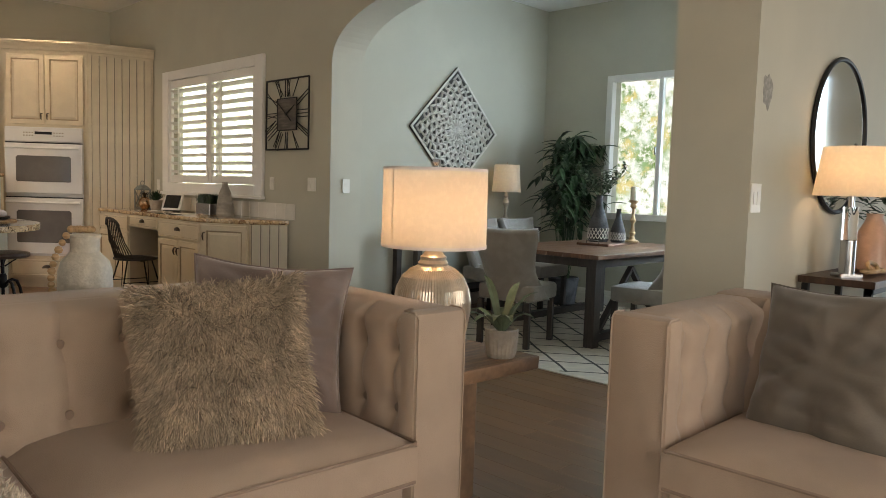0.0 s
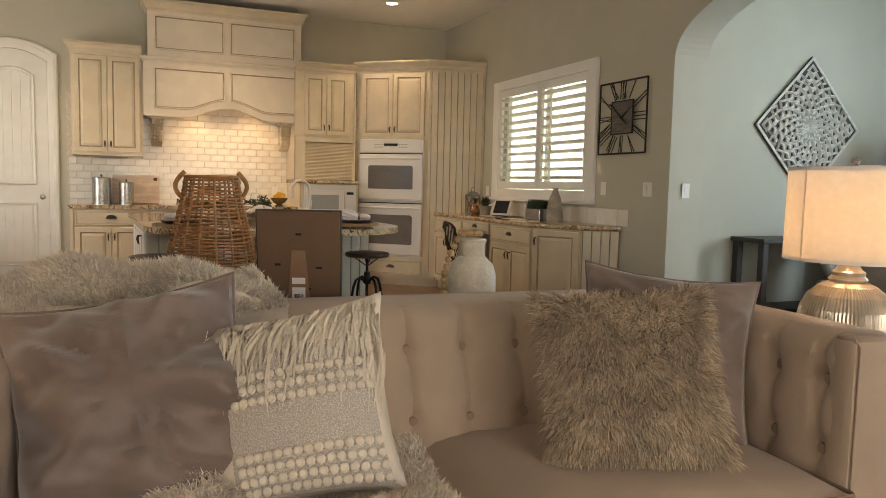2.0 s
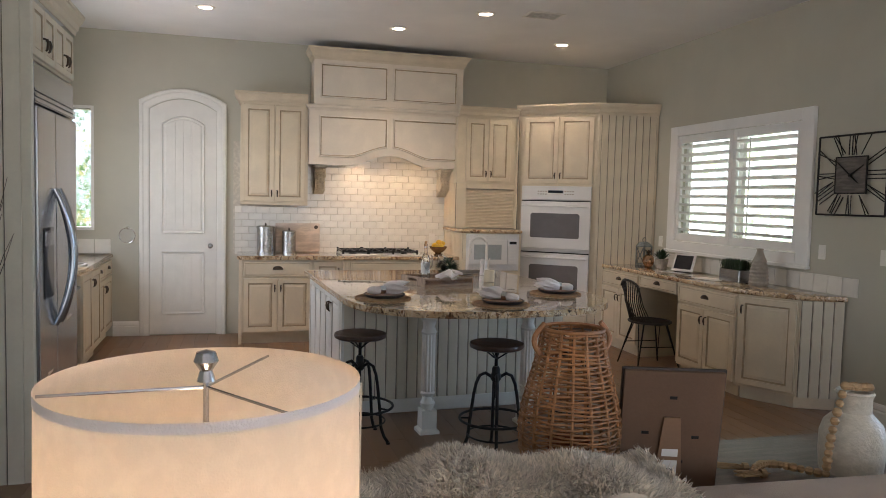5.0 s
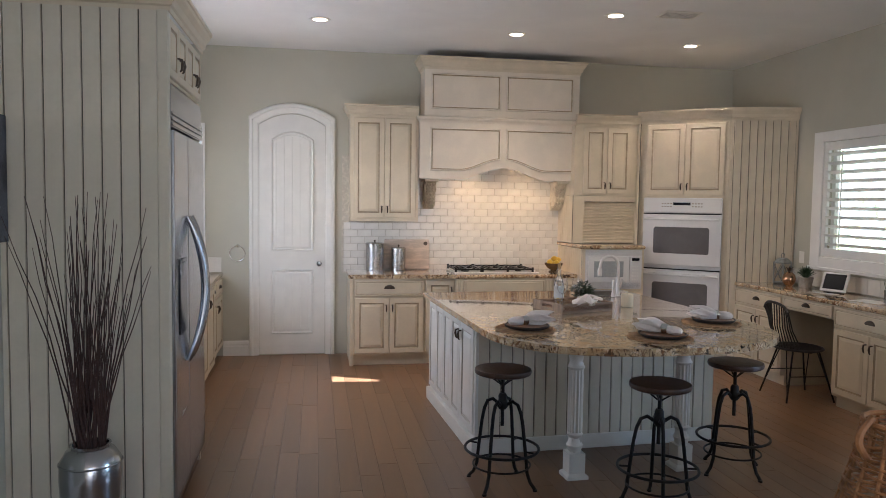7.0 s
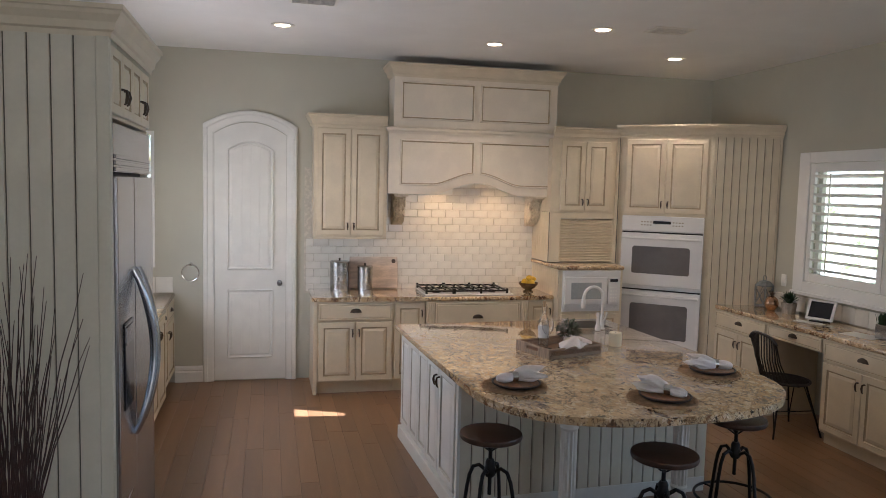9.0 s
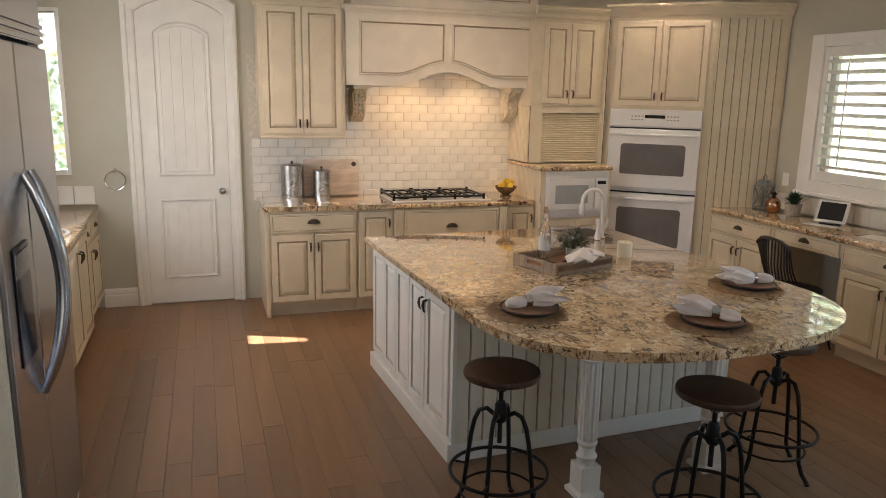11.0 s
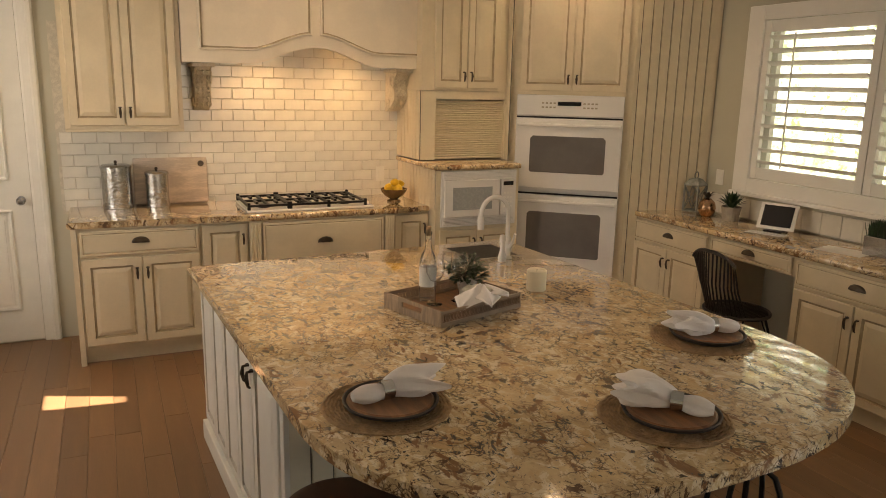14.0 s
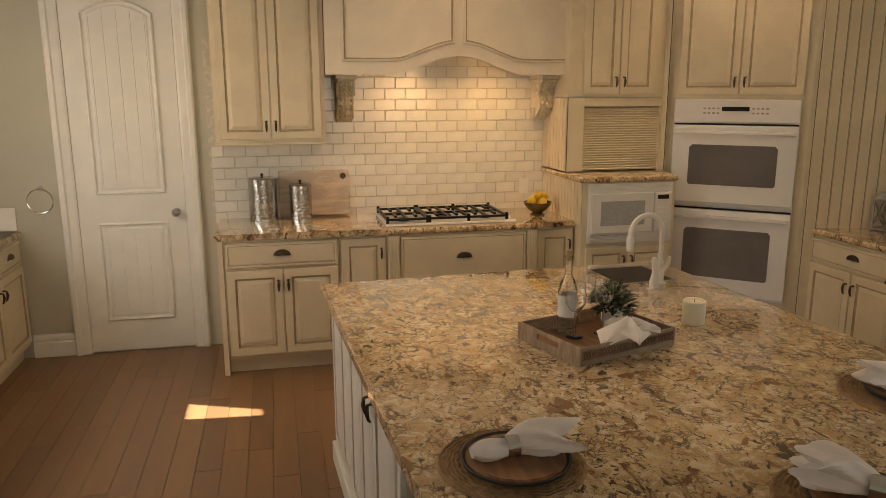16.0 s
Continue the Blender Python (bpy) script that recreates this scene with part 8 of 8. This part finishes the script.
for ring in range(9):
    r0, r1 = 0.02 + ring * 0.066, 0.02 + (ring + 1) * 0.066
    n = 16 if ring < 3 else (24 if ring < 6 else 32)
    for k in range(n):
        a0 = (k + 0.5 * (ring % 2)) * math.tau / n
        a1 = a0 + math.tau / n
        am = (a0 + a1) / 2
        q = [(r0, am), ((r0 + r1) / 2, a0), (r1 + 0.012, am), ((r0 + r1) / 2, a1)]
        P4 = [(r * math.cos(a), r * math.sin(a)) for r, a in q]
        if all(abs(p[0]) < AR - 0.012 and abs(p[1]) < AR - 0.012 for p in P4):
            tube([(p[0], -0.028, p[1]) for p in P4], 0.0175, 4, bm, True)
part("lattice", bm, M_LACE, ar, "carved petal lattice", "stuff")

# sideboard with lamp
sb = thing("sideboard", "dark wooden sideboard below the carved panel", "sideboard")
part("top", box(XD + 0.004, -4.96, 4.98, 6.85, 0.81, 0.85, 0.004), M_DARKWOOD, sb)
for y_ in (5.0, 6.77):
    for x_ in (XD + 0.02, -5.04):
        part("leg", box(x_, x_ + 0.06, y_, y_ + 0.06, 0.012, 0.81), M_DARKWOOD, sb)
part("shelf", box(XD + 0.01, -4.99, 5.0, 6.83, 0.20, 0.235), M_DARKWOOD, sb)
sl = thing("sideboard_lamp", "turned silver table lamp with a white shade", "lamp", pose(-5.12, 6.42, 0.8505))
part("base", lathe([(0, 0), (0.075, 0), (0.07, 0.015), (0.03, 0.03), (0.018, 0.07), (0.028, 0.10), (0.016, 0.13), (0.014, 0.20), (0.040, 0.26), (0.030, 0.29), (0.016, 0.31), (0.026, 0.335), (0.012, 0.36), (0.008, 0.40), (0, 0.40)], 28), M_MERC, sl, smooth=True)
part("shade", lathe([(0.155, 0.375), (0.135, 0.665)], 40), M_SHADE, sl, "white linen shade, brightened by an added bulb", smooth=True)
part("finial", lathe([(0, 0.40), (0.003, 0.40), (0.003, 0.675), (0.01, 0.685), (0, 0.70)], 10), M_MERC, sl)

# corner plant
cpn = thing("corner_plant", "tall dark green arching indoor plant in the corner", "plant", pose(-4.72, 6.98, 0))
part("pot", lathe([(0, 0.012), (0.13, 0.012), (0.17, 0.30), (0.16, 0.31), (0.15, 0.28), (0, 0.27)], 32), M_SLATE, cpn, smooth=True)
r9 = random.Random(44)
for k in range(26):
    a = r9.uniform(0, math.tau)
    L, H = r9.uniform(0.15, 0.46), r9.uniform(0.95, 1.62)
    p0 = Vector((0.05 * math.cos(a), 0.05 * math.sin(a), 0.28))
    p1 = Vector((L * 0.5 * math.cos(a), L * 0.5 * math.sin(a), 0.28 + H))
    p2 = Vector((L * math.cos(a), L * math.sin(a), 0.28 + H * r9.uniform(0.80, 1.02)))
    p2.x, p2.y = max(-0.55, p2.x), min(0.30, p2.y)
    p1.y = min(0.30, p1.y)
    part("stem", tube([p0, p0.lerp(p1, .5), p1, p2], 0.0045, 5), M_LEAF, cpn)
    bm = bmesh.new()
    for j in range(22):
        u = 0.45 + 0.55 * j / 21
        p = p0.lerp(p1, u / 0.8) if u < 0.8 else p1.lerp(p2, (u - 0.8) / 0.2)
        d = Vector((math.cos(a + r9.uniform(-1.6, 1.6)), math.sin(a + r9.uniform(-1.6, 1.6)), r9.uniform(-1.3, 0.35))).normalized()
        e = p + d * r9.uniform(0.15, 0.25)
        e.y = min(0.34, e.y)
        blade(bm, p, e, 0.029, 0.02, 3)
    part("foliage", bm, M_LEAF, cpn)

# dining window
dw_ = thing("window_dining", "white sliding window in the dining room", "window", kind="structure")
wx0, wx1, wz0, wz1 = DINWIN
for a, b, c, d in ((wx0 - 0.04, wx0 + 0.03, wz0 - 0.04, wz1 + 0.04), (wx1 - 0.03, wx1 + 0.04, wz0 - 0.04, wz1 + 0.04), (wx0 + 0.03, wx1 - 0.03, wz1 - 0.03, wz1 + 0.04), (wx0 + 0.03, wx1 - 0.03, wz0 - 0.04, wz0 + 0.03)):
    part("window_frame", box(a, b, YD - 0.02, YD + 0.06, c, d, 0.004), M_SILL, dw_)
part("meeting_stile", box(-3.12, -3.07, YD - 0.005, YD + 0.05, wz0 + 0.03, wz1 - 0.03, 0.003), M_SILL, dw_)
part("meeting_stile", box(-3.88, -3.83, YD - 0.005, YD + 0.05, wz0 + 0.03, wz1 - 0.03, 0.003), M_SILL, dw_)
part("latch", box(-3.89, -3.875, YD - 0.03, YD - 0.006, 1.66, 1.74, 0.003), M_STEEL, dw_)
pn = part("pane", box(wx0 + 0.03, wx1 - 0.03, YD + 0.03, YD + 0.034, wz0 + 0.03, wz1 - 0.03), M_PANE, dw_)
pn.visible_shadow = False

# hall: mirror, console and lamp on the mirror wall
mr = thing("round_mirror", "round wall mirror in a slim black frame", "mirror", pose(XR, 5.30, 1.64, 0, 0, 90))
ov_ = [(0.49 * math.cos(a), 0.47 * math.sin(a)) for a in [k * math.tau / 56 for k in range(56)]]
part("glass", slab(ov_, [(0, 0.012, 0)], -0.004), M_MIRROR, mr, "clear mirror glass")
part("frame", tube([(x, -0.016, z) for x, z in ov_], 0.015, 8, None, True), M_BLACK, mr, smooth=True)
hc = thing("hall_console", "dark wood console table on black cross-braced frame", "table", pose(XR, 4.72, 0, 0, 0, 90))
part("top", box(0.0, 1.9, -0.42, -0.02, 0.77, 0.81, 0.003), M_SEAT, hc)
for x_ in (0.02, 0.62, 1.24, 1.84):
    for y_ in (-0.40, -0.07):
        part("leg", box(x_, x_ + 0.035, y_, y_ + 0.035, 0.0, 0.77), M_BLACK, hc)
for x_ in (0.02, 0.62, 1.24):
    part("cross_brace", tube([(x_ + 0.02, -0.385, 0.75), (x_ + 0.62, -0.385, 0.08)], 0.012, 4), M_BLACK, hc)
    part("cross_brace", tube([(x_ + 0.62, -0.385, 0.75), (x_ + 0.02, -0.385, 0.08)], 0.012, 4), M_BLACK, hc)
part("rail", box(0.02, 1.87, -0.40, -0.365, 0.735, 0.769), M_BLACK, hc)
hl = thing("console_lamp", "lit lamp with clear acrylic column and linen shade", "lamp", pose(-1.27, 4.87, 0.8105))
part("foot", lathe([(0, 0), (0.085, 0), (0.085, 0.022), (0, 0.022)], 4), M_STEEL, hl)
part("column", lathe([(0, 0.022), (0.042, 0.022), (0.042, 0.21), (0, 0.21)], 28), M_STEEL, hl, smooth=True)
part("acrylic", lathe([(0, 0.21), (0.042, 0.21), (0.042, 0.40), (0, 0.40)], 28), M_GLASS, hl, smooth=True)
part("socket", lathe([(0, 0.40), (0.018, 0.40), (0.018, 0.46), (0, 0.46)], 16), M_STEEL, hl)
part("shade", lathe([(0.205, 0.46), (0.165, 0.735)], 48), M_SHADE, hl, "lit linen drum shade", smooth=True)
part("finial", lathe([(0, 0.46), (0.003, 0.46), (0.003, 0.74), (0.010, 0.75), (0, 0.76)], 10), M_STEEL, hl)
hv = thing("glass_vase", "blush ceramic bottle vase on the console", "vase", pose(-1.27, 5.35, 0.8105))
part("body", lathe([(0, 0), (0.09, 0), (0.105, 0.02), (0.10, 0.22), (0.06, 0.30), (0.045, 0.34), (0.05, 0.36), (0.04, 0.36), (0, 0.32)], 28), mat("blush_ceramic", (0.52, 0.33, 0.24), 0.3, 0, 10, 0.15, 0.02), hv, smooth=True)
kn_ = thing("knotted_wood", "carved tan wooden chain link ornament", "ornament", pose(-1.20, 5.12, 0.8105))
for k in range(3):
    ob = part("link", tube([(0.05 * math.cos(a), 0.032 * math.sin(a), 0) for a in [q * math.tau / 18 for q in range(18)]], 0.013, 8, None, True), M_TAN, kn_, smooth=True)
    ob.matrix_basis = Matrix.Translation((0.0, -0.08 + 0.075 * k, 0.028 + 0.022 * (k % 2))) @ Euler((radians(90 * (k % 2) * 0.6), radians(0), radians(80))).to_matrix().to_4x4()
bush("hall_plant", "leafy green plant in a clear glass vase", pose(-1.22, 5.68, 0.8105), lathe([(0, 0), (0.06, 0), (0.075, 0.26), (0.071, 0.26), (0.056, 0.01), (0, 0.01)], 24), M_GLASS, 160, 0.22, 0.34, 0.09, 0.02, M_LEAF, 0.30, 6)
stn = part("wall_scuff", slab([(0.06 * math.cos(a) * (1 + .5 * noise.noise(Vector((math.cos(a) * 2, math.sin(a) * 2, 3)))), 0.085 * math.sin(a) * (1 + .5 * noise.noise(Vector((math.cos(a) * 2, math.sin(a) * 2, 7))))) for a in [k * math.tau / 30 for k in range(30)]], [(0, 0.0012, 0)], -0.0005), mat("scuffed_paint", (0.36, 0.34, 0.30), 0.8, 0, 40, 0.3, 0.02), None, "grey scuffed patch of wall paint", "structure")
stn.matrix_world = pose(XR, 4.16, 1.80, 0, 0, 90)
tagged(stn, category="wall mark")

# ---- floor planks and wall tiles, the many small pieces ----
floor = thing("floor", "brown walnut plank floor with a satin finish", "floor", kind="structure")
near, far, PW = planks()
shared = {}
near.sort(key=lambda p: (p[0] + 7.0) ** 2 + (p[2] - 0.0) ** 2)
far += near[290:]
for a, b, y in near[:290]:
    L = round(b - a, 2)
    if L not in shared:
        ob = part("plank", plank_mesh(b - a, PW), M_FLOOR, floor)
        shared[L] = ob.data
    else:
        ob = new("plank", shared[L])
        ob.parent = floor
    ob.location = (a, y, 0)
verts, faces = [], []
for a, b, y in far:
    g, c, k = 0.0006, 0.0012, len(verts)
    verts += [(a + g, y + g, -c), (b - g, y + g, -c), (b - g, y + PW - g, -c), (a + g, y + PW - g, -c),
              (a + g + c, y + g + c, 0), (b - g - c, y + g + c, 0), (b - g - c, y + PW - g - c, 0), (a + g + c, y + PW - g - c, 0)]
    faces += [(k, k + 1, k + 5, k + 4), (k + 1, k + 2, k + 6, k + 5), (k + 2, k + 3, k + 7, k + 6), (k + 3, k, k + 4, k + 7), (k + 4, k + 5, k + 6, k + 7)]
me = bpy.data.meshes.new("planks_beyond")
me.from_pydata(verts, [], faces)
me.materials.append(M_FLOOR)
ob = new("planks_beyond", me)
ob.parent = floor
tagged(ob, kind="stuff")

# subway tiles behind the range
splash = thing("backsplash", "white glazed subway tile backsplash on the range wall", "backsplash", kind="structure")
part("grout_bed", box(XB, XB + 0.006, -0.62, 2.30, 0.90, 2.20), M_GROUT, splash)
TW, TH, TD = 0.152, 0.076, 0.009


def tile_mesh(w, h):
    bm = bmesh.new()
    e = 0.003
    lo = [bm.verts.new((0, y, z)) for y, z in ((0, 0), (w, 0), (w, h), (0, h))]
    hi = [bm.verts.new((TD, y, z)) for y, z in ((e, e), (w - e, e), (w - e, h - e), (e, h - e))]
    md = [bm.verts.new((TD - 0.003, y, z)) for y, z in ((0, 0), (w, 0), (w, h), (0, h))]
    for r, s in ((lo, md), (md, hi)):
        for k in range(4):
            bm.faces.new((r[k], r[(k + 1) % 4], s[(k + 1) % 4], s[k]))
    bm.faces.new(hi)
    return bm


tshare, count = {}, 0
for row in range(16):
    z = 0.918 + row * (TH + 0.003)
    y = -0.60 - (0 if row % 2 else TW / 2)
    while y < 2.28:
        a, b = max(y, -0.60), min(y + TW, 2.28)
        if b - a > 0.02 and not (z > 1.45 and (b < 0.1 or a > 2.0)) and count < 300:
            w = round(b - a, 3)
            if w not in tshare:
                ob = part("tile", tile_mesh(b - a, TH), M_TILE, splash)
                tshare[w] = ob.data
            else:
                ob = new("tile", tshare[w])
                ob.parent = splash
            ob.location = (XB + 0.004, a, z)
            count += 1
        y += TW + 0.003
